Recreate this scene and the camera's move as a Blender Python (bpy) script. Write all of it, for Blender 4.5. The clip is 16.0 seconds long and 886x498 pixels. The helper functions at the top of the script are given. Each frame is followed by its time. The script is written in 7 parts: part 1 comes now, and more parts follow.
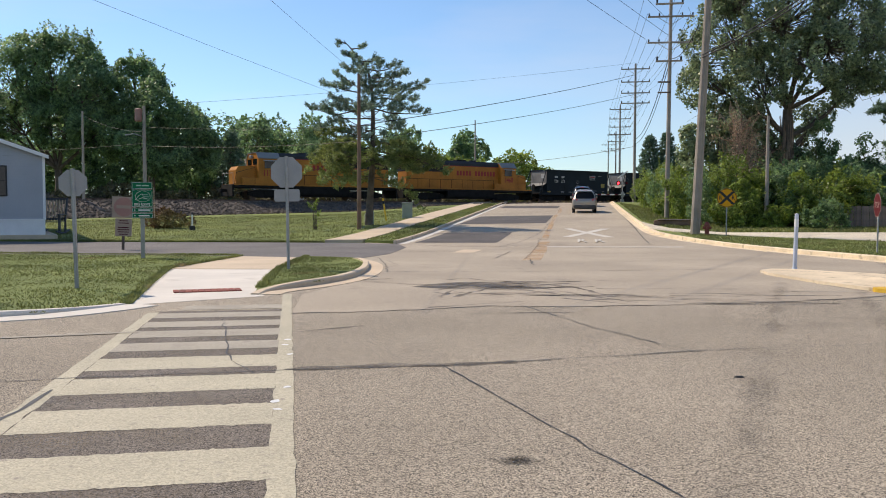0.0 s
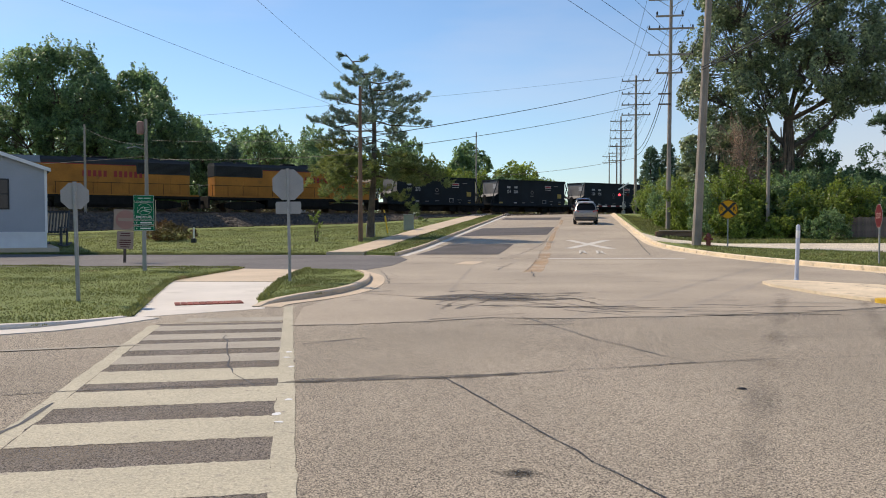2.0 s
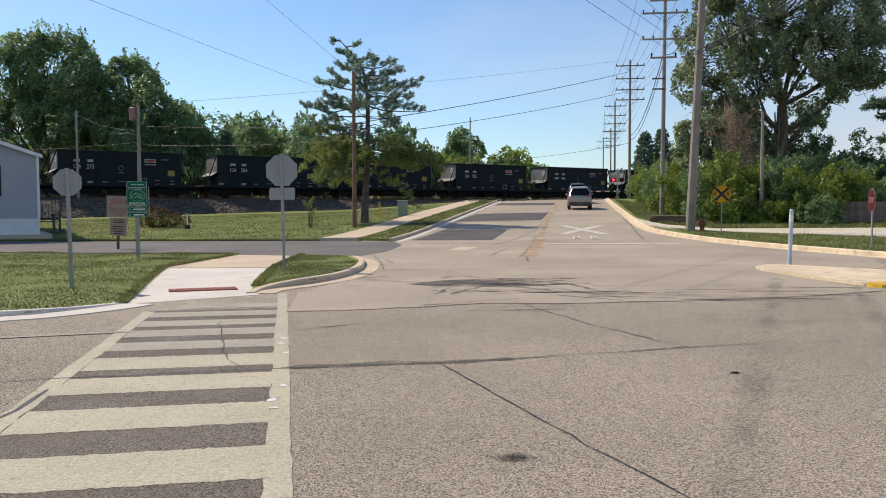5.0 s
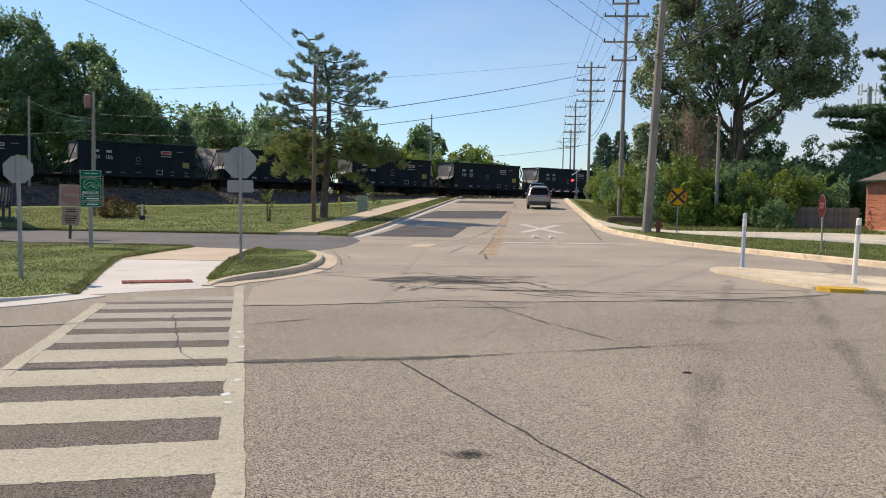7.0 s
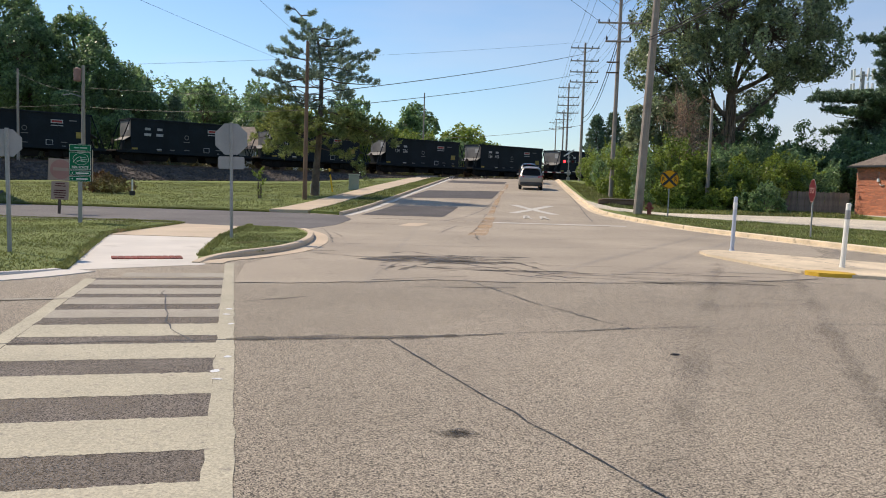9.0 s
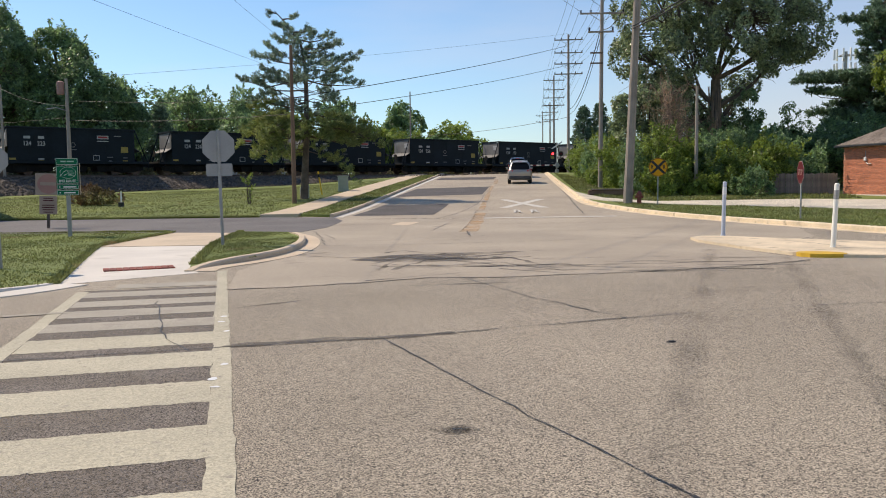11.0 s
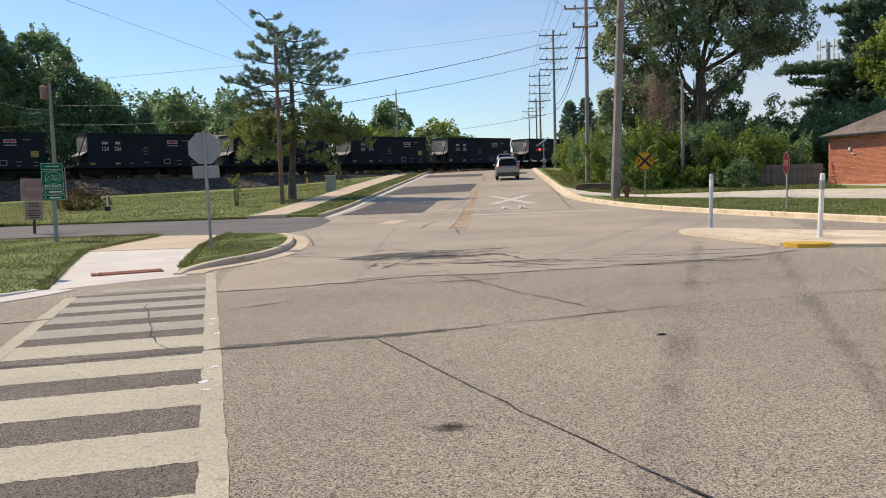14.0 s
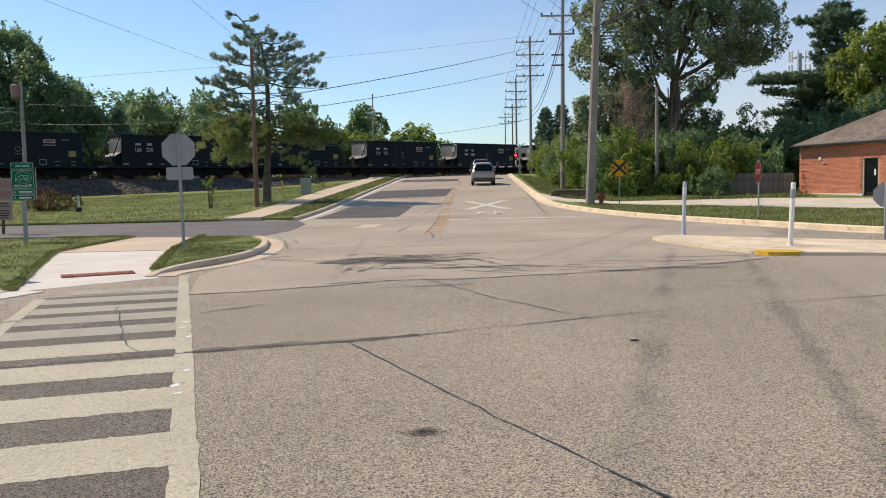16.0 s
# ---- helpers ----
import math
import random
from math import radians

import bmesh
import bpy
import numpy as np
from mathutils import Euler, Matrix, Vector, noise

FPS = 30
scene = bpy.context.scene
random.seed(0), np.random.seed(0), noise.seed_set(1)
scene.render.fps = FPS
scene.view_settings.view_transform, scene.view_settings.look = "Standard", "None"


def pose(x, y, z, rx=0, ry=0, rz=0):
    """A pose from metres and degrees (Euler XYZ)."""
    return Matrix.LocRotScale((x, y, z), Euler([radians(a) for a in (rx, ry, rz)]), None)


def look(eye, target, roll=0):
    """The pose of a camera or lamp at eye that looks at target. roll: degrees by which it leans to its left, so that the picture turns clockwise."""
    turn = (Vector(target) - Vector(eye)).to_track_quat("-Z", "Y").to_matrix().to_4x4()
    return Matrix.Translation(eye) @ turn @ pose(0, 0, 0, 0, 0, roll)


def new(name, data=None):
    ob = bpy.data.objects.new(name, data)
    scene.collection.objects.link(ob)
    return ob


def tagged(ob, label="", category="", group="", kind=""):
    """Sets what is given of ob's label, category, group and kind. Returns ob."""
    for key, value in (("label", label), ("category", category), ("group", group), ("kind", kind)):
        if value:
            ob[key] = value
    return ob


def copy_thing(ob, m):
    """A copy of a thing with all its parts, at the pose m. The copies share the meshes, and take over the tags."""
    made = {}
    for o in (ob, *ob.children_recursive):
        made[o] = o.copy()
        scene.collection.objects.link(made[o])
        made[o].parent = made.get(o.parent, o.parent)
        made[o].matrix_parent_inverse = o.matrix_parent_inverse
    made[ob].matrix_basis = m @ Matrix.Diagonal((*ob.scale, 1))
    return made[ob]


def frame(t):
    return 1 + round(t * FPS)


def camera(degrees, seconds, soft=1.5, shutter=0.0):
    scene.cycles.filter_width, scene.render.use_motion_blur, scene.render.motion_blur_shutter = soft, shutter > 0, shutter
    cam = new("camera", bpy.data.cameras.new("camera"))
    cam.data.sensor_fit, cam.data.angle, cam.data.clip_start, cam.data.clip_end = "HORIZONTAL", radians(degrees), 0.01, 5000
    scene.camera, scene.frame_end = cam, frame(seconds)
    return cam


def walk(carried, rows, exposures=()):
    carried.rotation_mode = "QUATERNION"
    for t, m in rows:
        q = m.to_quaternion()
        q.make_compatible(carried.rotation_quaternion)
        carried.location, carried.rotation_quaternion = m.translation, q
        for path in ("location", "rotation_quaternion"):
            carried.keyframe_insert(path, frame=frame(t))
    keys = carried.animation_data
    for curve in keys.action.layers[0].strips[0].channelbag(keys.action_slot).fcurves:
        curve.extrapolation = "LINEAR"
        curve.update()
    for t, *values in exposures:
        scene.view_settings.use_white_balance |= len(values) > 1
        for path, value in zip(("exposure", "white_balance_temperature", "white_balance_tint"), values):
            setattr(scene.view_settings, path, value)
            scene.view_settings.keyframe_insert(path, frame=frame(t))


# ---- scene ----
cam = camera(56.0, 16.0, soft=1.0)
EYE = (0.0, 0.0, 1.4)
VIEW = [
    (0.0, 9.30, -2.56, -0.10),
    (0.5, 9.35, -2.83, -0.05),
    (1.0, 9.45, -2.74, 0.06),
    (1.5, 9.32, -2.25, 0.00),
    (2.0, 9.39, -1.74, 0.04),
    (2.5, 9.38, -1.46, 0.03),
    (3.0, 9.40, -1.43, 0.10),
    (3.5, 9.45, -1.76, 0.07),
    (4.0, 9.41, -2.33, 0.06),
    (6.5, 7.13, -2.88, -0.32),
    (7.0, 6.23, -2.93, -1.08),
    (7.5, 5.61, -3.17, -1.94),
    (8.0, 5.41, -3.57, -2.41),
    (8.5, 5.56, -4.10, -2.28),
    (11.0, 4.94, -4.48, 0.66),
    (11.5, 4.43, -4.73, 0.41),
    (12.0, 3.70, -5.40, 0.16),
    (12.5, 3.23, -5.69, 0.24),
    (13.0, 2.87, -5.61, 0.62),
    (13.5, 3.40, -5.25, 1.20),
    (14.0, 4.10, -4.66, 1.76),
    (14.5, 4.52, -4.33, 1.95),
    (15.0, 4.41, -4.18, 1.80),
    (15.5, 3.58, -4.23, 1.40),
    (16.0, 2.44, -4.38, 1.08),
]
EXPO = 0.15
walk(cam, [(t, pose(*EYE, 90 + p, r, w)) for t, w, p, r in VIEW], exposures=[(0.0, EXPO + 0.06, 7020, 14), (0.5, EXPO - 0.02, 7020, 14), (4.0, EXPO - 0.02, 7020, 14), (8.5, EXPO - 0.01, 7020, 14), (11.0, EXPO, 7070, 14), (16.0, EXPO, 7090, 14)])

# ---- light ----
SUN_DIR = Vector((-0.80, 0.36, 0.95)).normalized()
world = bpy.data.worlds.new("sky")
scene.world = world
world.use_nodes = True
wn = world.node_tree.nodes
sky = wn.new("ShaderNodeTexSky")
sky.sky_type, sky.sun_disc = "NISHITA", False
sky.sun_elevation = math.asin(SUN_DIR.z)
sky.sun_rotation = math.atan2(SUN_DIR.x, SUN_DIR.y)
sky.air_density, sky.dust_density, sky.ozone_density = 1.0, 0.2, 3.0
# thin high haze over the whole sky
wl = world.node_tree.links.new
wc = wn.new("ShaderNodeTexCoord")
wm = wn.new("ShaderNodeMapping")
wm.inputs["Scale"].default_value = (1.6, 1.6, 7.0)
wz = wn.new("ShaderNodeTexNoise")
wz.inputs["Scale"].default_value, wz.inputs["Detail"].default_value = 1.4, 6.0
wr = wn.new("ShaderNodeMapRange")
wr.inputs["From Min"].default_value, wr.inputs["From Max"].default_value, wr.inputs["To Max"].default_value = 0.5, 0.85, 0.35
wx = wn.new("ShaderNodeMix")
wx.data_type = "RGBA"
wx.inputs[7].default_value = (5.6, 5.7, 6.2, 1.0)
wl(wc.outputs["Generated"], wm.inputs["Vector"])
wl(wm.outputs[0], wz.inputs["Vector"])
wl(wz.outputs[0], wr.inputs["Value"])
wl(wr.outputs[0], wx.inputs[0])
wt = wn.new("ShaderNodeMix")
wt.data_type, wt.blend_type = "RGBA", "MULTIPLY"
wt.inputs[0].default_value, wt.inputs[7].default_value = 1.0, (0.78, 0.95, 1.07, 1.0)
wl(sky.outputs[0], wt.inputs[6])
wl(wt.outputs[2], wx.inputs[6])
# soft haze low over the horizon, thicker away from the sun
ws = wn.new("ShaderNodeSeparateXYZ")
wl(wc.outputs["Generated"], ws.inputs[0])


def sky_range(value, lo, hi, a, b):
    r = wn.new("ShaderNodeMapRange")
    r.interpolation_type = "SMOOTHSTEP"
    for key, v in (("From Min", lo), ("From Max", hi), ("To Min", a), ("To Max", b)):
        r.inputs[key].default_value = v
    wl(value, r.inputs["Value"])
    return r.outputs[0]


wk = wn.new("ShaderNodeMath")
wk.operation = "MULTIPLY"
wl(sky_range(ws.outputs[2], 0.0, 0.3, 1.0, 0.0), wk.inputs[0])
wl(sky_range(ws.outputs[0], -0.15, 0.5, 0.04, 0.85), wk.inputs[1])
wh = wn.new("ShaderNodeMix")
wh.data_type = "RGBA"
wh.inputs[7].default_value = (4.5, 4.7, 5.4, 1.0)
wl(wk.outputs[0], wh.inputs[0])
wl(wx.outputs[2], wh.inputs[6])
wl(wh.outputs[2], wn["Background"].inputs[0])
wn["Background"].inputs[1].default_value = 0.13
sun = new("sun", bpy.data.lights.new("sun", "SUN"))
sun.data.energy, sun.data.angle, sun.data.color = 4.0, radians(0.6), (1.0, 0.90, 0.75)
sun.matrix_world = look((0, 0, 50), Vector((0, 0, 50)) - SUN_DIR)


# ---- materials ----
def material(name, color, rough=0.8, metal=0.0, vary=0.25, scale=2.0, fine=40.0, bump=0.15, tint=None, spots=None, per_object=0.0, spec=0.5, translucent=0.0, cells=None, island=0.0, alpha=None):
    """Two scales of noise over a base colour, with fine relief. tint: a second colour; spots: (colour, scale, amount)."""
    m = bpy.data.materials.new(name)
    m.use_nodes = True
    nt = m.node_tree
    nodes, link = nt.nodes, nt.links.new
    b = nodes["Principled BSDF"]
    b.inputs["Roughness"].default_value, b.inputs["Metallic"].default_value = rough, metal
    b.inputs["Specular IOR Level"].default_value = spec
    co = nodes.new("ShaderNodeTexCoord").outputs["Object"]

    def noise_at(s, detail=4.0):
        n = nodes.new("ShaderNodeTexNoise")
        n.inputs["Scale"].default_value, n.inputs["Detail"].default_value = s, detail
        link(co, n.inputs["Vector"])
        return n.outputs[0]

    def ramp(value, lo, hi):
        r = nodes.new("ShaderNodeMapRange")
        r.inputs["From Min"].default_value, r.inputs["From Max"].default_value = lo, hi
        link(value, r.inputs["Value"])
        return r.outputs[0]

    def mix(fac, a, c, mode="MIX"):
        x = nodes.new("ShaderNodeMix")
        x.data_type, x.blend_type = "RGBA", mode
        for slot, v in ((0, fac), (6, a), (7, c)):
            if isinstance(v, (int, float)):
                x.inputs[slot].default_value = v
            elif isinstance(v, tuple):
                x.inputs[slot].default_value = (*v, 1.0)
            else:
                link(v, x.inputs[slot])
        return x.outputs[2]

    big, small = noise_at(scale), noise_at(fine)
    dark = tuple(c * (1 - vary) for c in color)
    light = tuple(min(1.0, c * (1 + vary)) for c in (tint or color))
    col = mix(ramp(big, 0.3, 0.7), dark, light)
    col = mix(ramp(small, 0.3, 0.7), col, mix(1.0, col, (1 + vary, 1 + vary, 1 + vary), "MULTIPLY"))
    if spots:
        col = mix(ramp(noise_at(spots[1], 6.0), 1 - spots[2], 1 - spots[2] + 0.12), col, spots[0])
    if cells:
        v = nodes.new("ShaderNodeTexVoronoi")
        v.inputs["Scale"].default_value = cells[0]
        link(co, v.inputs["Vector"])
        sep = nodes.new("ShaderNodeSeparateColor")
        link(v.outputs["Color"], sep.inputs[0])
        g = ramp(sep.outputs[0], 0.0, 1.0)
        col = mix(g, mix(1.0, col, (1 - cells[1],) * 3, "MULTIPLY"), mix(1.0, col, (1 + cells[1], 1 + cells[1], 1 + 0.9 * cells[1]), "MULTIPLY"))
    if island:
        gi = nodes.new("ShaderNodeNewGeometry").outputs["Random Per Island"]
        col = mix(gi, mix(1.0, col, (1 - island, 1 - island, 1 - island), "MULTIPLY"), mix(1.0, col, (1 + 1.3 * island, 1 + 1.1 * island, 1 + 0.6 * island), "MULTIPLY"))
    if per_object:
        info = nodes.new("ShaderNodeObjectInfo").outputs["Random"]
        col = mix(ramp(info, 0, 1), col, mix(1.0, col, (1 - per_object,) * 3, "MULTIPLY"))
    link(col, b.inputs["Base Color"])
    if bump:
        bp = nodes.new("ShaderNodeBump")
        bp.inputs["Strength"].default_value, bp.inputs["Distance"].default_value = bump, 0.02
        link(small, bp.inputs["Height"])
        link(bp.outputs[0], b.inputs["Normal"])
    if translucent:
        t = nodes.new("ShaderNodeBsdfTranslucent")
        link(col, t.inputs["Color"])
        ms = nodes.new("ShaderNodeMixShader")
        ms.inputs[0].default_value = translucent
        link(b.outputs[0], ms.inputs[1]), link(t.outputs[0], ms.inputs[2])
        link(ms.outputs[0], nodes["Material Output"].inputs[0])
    if alpha:
        tr = nodes.new("ShaderNodeBsdfTransparent")
        mx = nodes.new("ShaderNodeMixShader")
        r = nodes.new("ShaderNodeMapRange")
        r.inputs["From Min"].default_value, r.inputs["From Max"].default_value = 0.32, 0.68
        r.inputs["To Min"].default_value, r.inputs["To Max"].default_value = alpha[0], alpha[1]
        link(noise_at(alpha[2], 5.0), r.inputs["Value"])
        link(r.outputs[0], mx.inputs[0]), link(tr.outputs[0], mx.inputs[1]), link(b.outputs[0], mx.inputs[2])
        link(mx.outputs[0], nodes["Material Output"].inputs[0])
    return m


def glowing(name, color, strength):
    m = bpy.data.materials.new(name)
    m.use_nodes = True
    b = m.node_tree.nodes["Principled BSDF"]
    b.inputs["Base Color"].default_value = (*color, 1)
    b.inputs["Emission Color"].default_value, b.inputs["Emission Strength"].default_value = (*color, 1), strength
    return m


ASPHALT = material("worn_asphalt", (0.275, 0.232, 0.182), 0.9, vary=0.13, scale=0.22, fine=120, bump=0.55, tint=(0.305, 0.258, 0.205), cells=(150.0, 0.95), spots=((0.1, 0.086, 0.072), 130.0, 0.36))
CONCRETE = material("old_road_concrete", (0.33, 0.277, 0.212), 0.9, vary=0.13, scale=0.25, fine=14, bump=0.25, tint=(0.35, 0.295, 0.225), spots=((0.22, 0.185, 0.148), 0.9, 0.36), cells=(70.0, 0.22))
NEW_CONCRETE = material("pale_concrete", (0.6, 0.555, 0.485), 0.85, spots=((0.52, 0.475, 0.405), 1.3, 0.4), vary=0.08, scale=0.8, fine=60, bump=0.1)
TAN_CONCRETE = material("tan_concrete", (0.6, 0.49, 0.34), 0.9, vary=0.18, scale=0.8, fine=12, bump=0.3, spots=((0.36, 0.29, 0.2), 2.2, 0.4))
PATH = material("path_concrete", (0.52, 0.415, 0.295), 0.9, vary=0.12, scale=0.6, fine=14, bump=0.2, spots=((0.33, 0.27, 0.2), 1.1, 0.34))
BLACKTOP = material("dark_blacktop", (0.115, 0.104, 0.098), 0.85, vary=0.22, scale=0.4, fine=20, bump=0.3, cells=(60.0, 0.35), spots=((0.13, 0.115, 0.1), 0.8, 0.36))
PATCH = material("asphalt_patch", (0.075, 0.066, 0.062), 0.9, vary=0.25, scale=0.6, fine=25, bump=0.3, cells=(60.0, 0.3))
PAINT = material("worn_white_paint", (0.425, 0.385, 0.285), 0.85, vary=0.1, scale=1.0, fine=25, bump=0.4, spots=((0.30, 0.265, 0.215), 14, 0.4), cells=(95.0, 0.22))
FADED = material("faded_white_paint", (0.335, 0.30, 0.24), 0.85, vary=0.1, scale=1.5, fine=30, bump=0.2, spots=((0.3, 0.265, 0.22), 5, 0.42), cells=(110.0, 0.2))
TAR = material("crack_filler", (0.03, 0.028, 0.027), 0.6, vary=0.3, scale=3, fine=50)
SKID = material("tyre_mark", (0.07, 0.064, 0.06), 0.9, vary=0.25, scale=1.5, fine=30, alpha=(0.05, 0.72, 1.6))
GRASS_BASE = material("lawn_soil_and_grass", (0.10, 0.14, 0.026), 0.95, vary=0.28, scale=0.3, fine=14, bump=0.8, tint=(0.145, 0.17, 0.04), spots=((0.18, 0.15, 0.07), 0.7, 0.36))
GRAVEL = material("pale_gravel", (0.54, 0.48, 0.38), 0.95, vary=0.15, scale=0.5, fine=12, bump=0.8, cells=(28.0, 0.3))
BALLAST = material("track_ballast", (0.06, 0.05, 0.043), 0.95, vary=0.45, scale=0.9, fine=6, bump=1.0, tint=(0.072, 0.058, 0.049), cells=(7.0, 0.4))
STEEL = material("rusty_steel", (0.12, 0.085, 0.065), 0.6, 0.6, vary=0.3, scale=2, fine=30)
GALV = material("galvanized_steel", (0.3, 0.3, 0.29), 0.6, 0.3, vary=0.15, scale=3, fine=40, bump=0.05)
SIGNBACK = material("aluminium_sign_back", (0.30, 0.30, 0.295), 0.55, 0.35, vary=0.08, scale=3, fine=40, bump=0.03)
YELLOW = material("locomotive_yellow", (0.40, 0.155, 0.022), 0.55, vary=0.18, scale=0.8, fine=12, bump=0.05, spots=((0.17, 0.0892, 0.0255), 1.2, 0.34), spec=0.3)
LOCO_GREY = material("locomotive_dark_grey", (0.03, 0.033, 0.037), 0.6, vary=0.2, scale=0.8, fine=12, bump=0.05, spec=0.25)
CAB_GREY = material("cab_roof_grey", (0.2, 0.21, 0.21), 0.5, vary=0.1, scale=0.8, fine=12, bump=0.05)
UNDER = material("grimy_underframe", (0.011, 0.0105, 0.01), 0.8, vary=0.4, scale=1.5, fine=12, spec=0.2)
RED = material("red_lettering", (0.3, 0.018, 0.016), 0.5, vary=0.1)
HOPPER = material("black_hopper_paint", (0.006, 0.0115, 0.016), 0.6, vary=0.35, scale=0.7, fine=9, bump=0.08, spots=((0.014, 0.013, 0.013), 1.2, 0.34), spec=0.2)
HOPPER_GREY = material("grey_slope_sheet", (0.17, 0.165, 0.155), 0.7, vary=0.2, scale=1.0, fine=12)
STENCIL = material("dulled_white_stencil", (0.36, 0.36, 0.35), 0.7, vary=0.15, scale=3)
DULL_TAG = material("dirty_yellow_plate", (0.3, 0.22, 0.045), 0.6, vary=0.2, scale=3)
WHITE = material("white_stencil", (0.7, 0.7, 0.68), 0.6, vary=0.05)
YELLOW_TAG = material("yellow_reflector", (0.75, 0.48, 0.03), 0.4, vary=0.08)
POLE_WOOD = material("weathered_pole_wood", (0.33, 0.28, 0.235), 0.9, vary=0.2, scale=1.2, fine=25, bump=0.5, per_object=0.25)
POLE_BROWN = material("brown_pole_wood", (0.17, 0.105, 0.07), 0.9, vary=0.25, scale=1.0, fine=25, bump=0.5)
BARK = material("tree_bark", (0.11, 0.085, 0.065), 0.95, vary=0.35, scale=2.5, fine=18, bump=0.8)
LEAF_DARK = material("deep_green_leaves", (0.15, 0.25, 0.125), 0.42, vary=0.25, scale=0.25, fine=2, bump=0, tint=(0.2, 0.305, 0.15), translucent=0.55, island=0.45)
LEAF_MID = material("green_leaves", (0.15, 0.225, 0.045), 0.5, vary=0.25, scale=0.3, fine=2, bump=0, tint=(0.22, 0.29, 0.065), translucent=0.48, island=0.45)
LEAF_SILVER = material("silvery_poplar_leaves", (0.17, 0.235, 0.14), 0.36, vary=0.25, scale=0.3, fine=2, bump=0, tint=(0.25, 0.31, 0.19), translucent=0.45, island=0.5)
WEED = material("dry_weeds", (0.1, 0.105, 0.045), 0.7, vary=0.3, scale=0.4, fine=3, bump=0, tint=(0.13, 0.115, 0.055), translucent=0.25, island=0.45)
# yellower copy of the pine needles: sunlight painted into the lower boughs
NEEDLE_SUNLIT = material("sunlit_pine_needles", (0.165, 0.225, 0.08), 0.6, vary=0.25, scale=0.35, fine=3, bump=0, tint=(0.23, 0.265, 0.095), translucent=0.45, island=0.45)
NEEDLE = material("pine_needles", (0.15, 0.225, 0.195), 0.55, vary=0.25, scale=0.35, fine=3, bump=0, tint=(0.2, 0.28, 0.22), translucent=0.42, island=0.45)
SPRUCE = material("spruce_needles", (0.085, 0.15, 0.105), 0.6, vary=0.25, scale=0.4, fine=3, bump=0, tint=(0.115, 0.185, 0.12), translucent=0.28, island=0.45)
SIDING = material("grey_vinyl_siding", (0.36, 0.38, 0.40), 0.6, vary=0.06, scale=0.6, fine=20, bump=0.05)
SKIRT = material("white_skirting", (0.75, 0.75, 0.73), 0.6, vary=0.05)
BRICK = material("orange_red_brick", (0.5, 0.19, 0.115), 0.85, vary=0.2, scale=0.8, fine=14, bump=0.3, per_object=0.25, island=0.2)
MORTAR = material("mortar", (0.46, 0.32, 0.24), 0.95, vary=0.15)
SHINGLE = material("brown_shingles", (0.15, 0.125, 0.107), 0.95, spec=0.1, vary=0.25, scale=0.8, fine=8, bump=0.5, cells=(5.0, 0.2))
FENCE_WOOD = material("grey_fence_boards", (0.27, 0.22, 0.175), 0.9, vary=0.25, scale=1.5, fine=14, bump=0.3, per_object=0.3)
BLACK = material("black_rubber", (0.012, 0.012, 0.012), 0.7, vary=0.2)
GLASS_DARK = material("dark_glass", (0.01, 0.012, 0.014), 0.08, vary=0.0, bump=0)
SILVER = material("silver_car_paint", (0.36, 0.335, 0.295), 0.3, 0.35, vary=0.03, scale=1.0, bump=0)
DARKCAR = material("dark_car_paint", (0.02, 0.022, 0.026), 0.25, 0.2, vary=0.03, scale=1.0, bump=0)
SIGN_FAINT = material("pale_green_lettering", (0.3, 0.45, 0.38), 0.6, vary=0.05)
GREEN = material("green_sign_face", (0.003, 0.13, 0.062), 0.6, vary=0.05, spec=0.15)
SIGN_YELLOW = material("yellow_sign_face", (0.66, 0.3, 0.01), 0.6, vary=0.05, spec=0.2)
SIGN_BLACK = material("black_sign_paint", (0.01, 0.01, 0.01), 0.5, vary=0.1)
TANBOARD = material("tan_sign_board", (0.36, 0.27, 0.20), 0.8, vary=0.12)
# Red and lettering darkened to stand in for shade on the stop sign's face.
SIGN_RED = material("darkened_red_sign", (0.085, 0.012, 0.014), 0.7, vary=0.15, spec=0.1)
SIGN_PALE = material("darkened_sign_lettering", (0.26, 0.15, 0.135), 0.7, vary=0.15, spec=0.1)
VINE = material("dry_brown_vines", (0.31, 0.23, 0.18), 0.9, vary=0.3, scale=1, fine=8, bump=0, translucent=0.2, island=0.4)
YELLOW_PAINT = material("yellow_kerb_paint", (0.6, 0.36, 0.03), 0.75, vary=0.15, scale=3, spots=((0.4, 0.32, 0.2), 5, 0.4))
PAVER = material("red_brick_pavers", (0.27, 0.075, 0.05), 0.85, vary=0.25, scale=2, fine=20, per_object=0.35)
PLASTIC_WHITE = material("white_plastic", (0.8, 0.78, 0.7), 0.5, vary=0.05)
BLUE_WHITE = material("pale_blue_plastic", (0.48, 0.52, 0.6), 0.45, vary=0.05)
RED_PAINT = material("red_hydrant_paint", (0.2, 0.045, 0.03), 0.6, vary=0.2)
CABINET = material("grey_green_cabinet", (0.28, 0.33, 0.28), 0.6, vary=0.08)
CABLE = material("black_cable", (0.015, 0.015, 0.016), 0.6, vary=0.1)
SHRUB_RED = material("reddish_shrub_leaves", (0.22, 0.11, 0.065), 0.7, vary=0.3, scale=1, fine=5, bump=0, tint=(0.13, 0.125, 0.045), translucent=0.25, island=0.5)
RED_LIGHT = glowing("lit_red_lens", (1.0, 0.02, 0.03), 9.0)
TAIL_LIGHT = glowing("lit_tail_lamp", (0.4, 0.012, 0.012), 0.3)


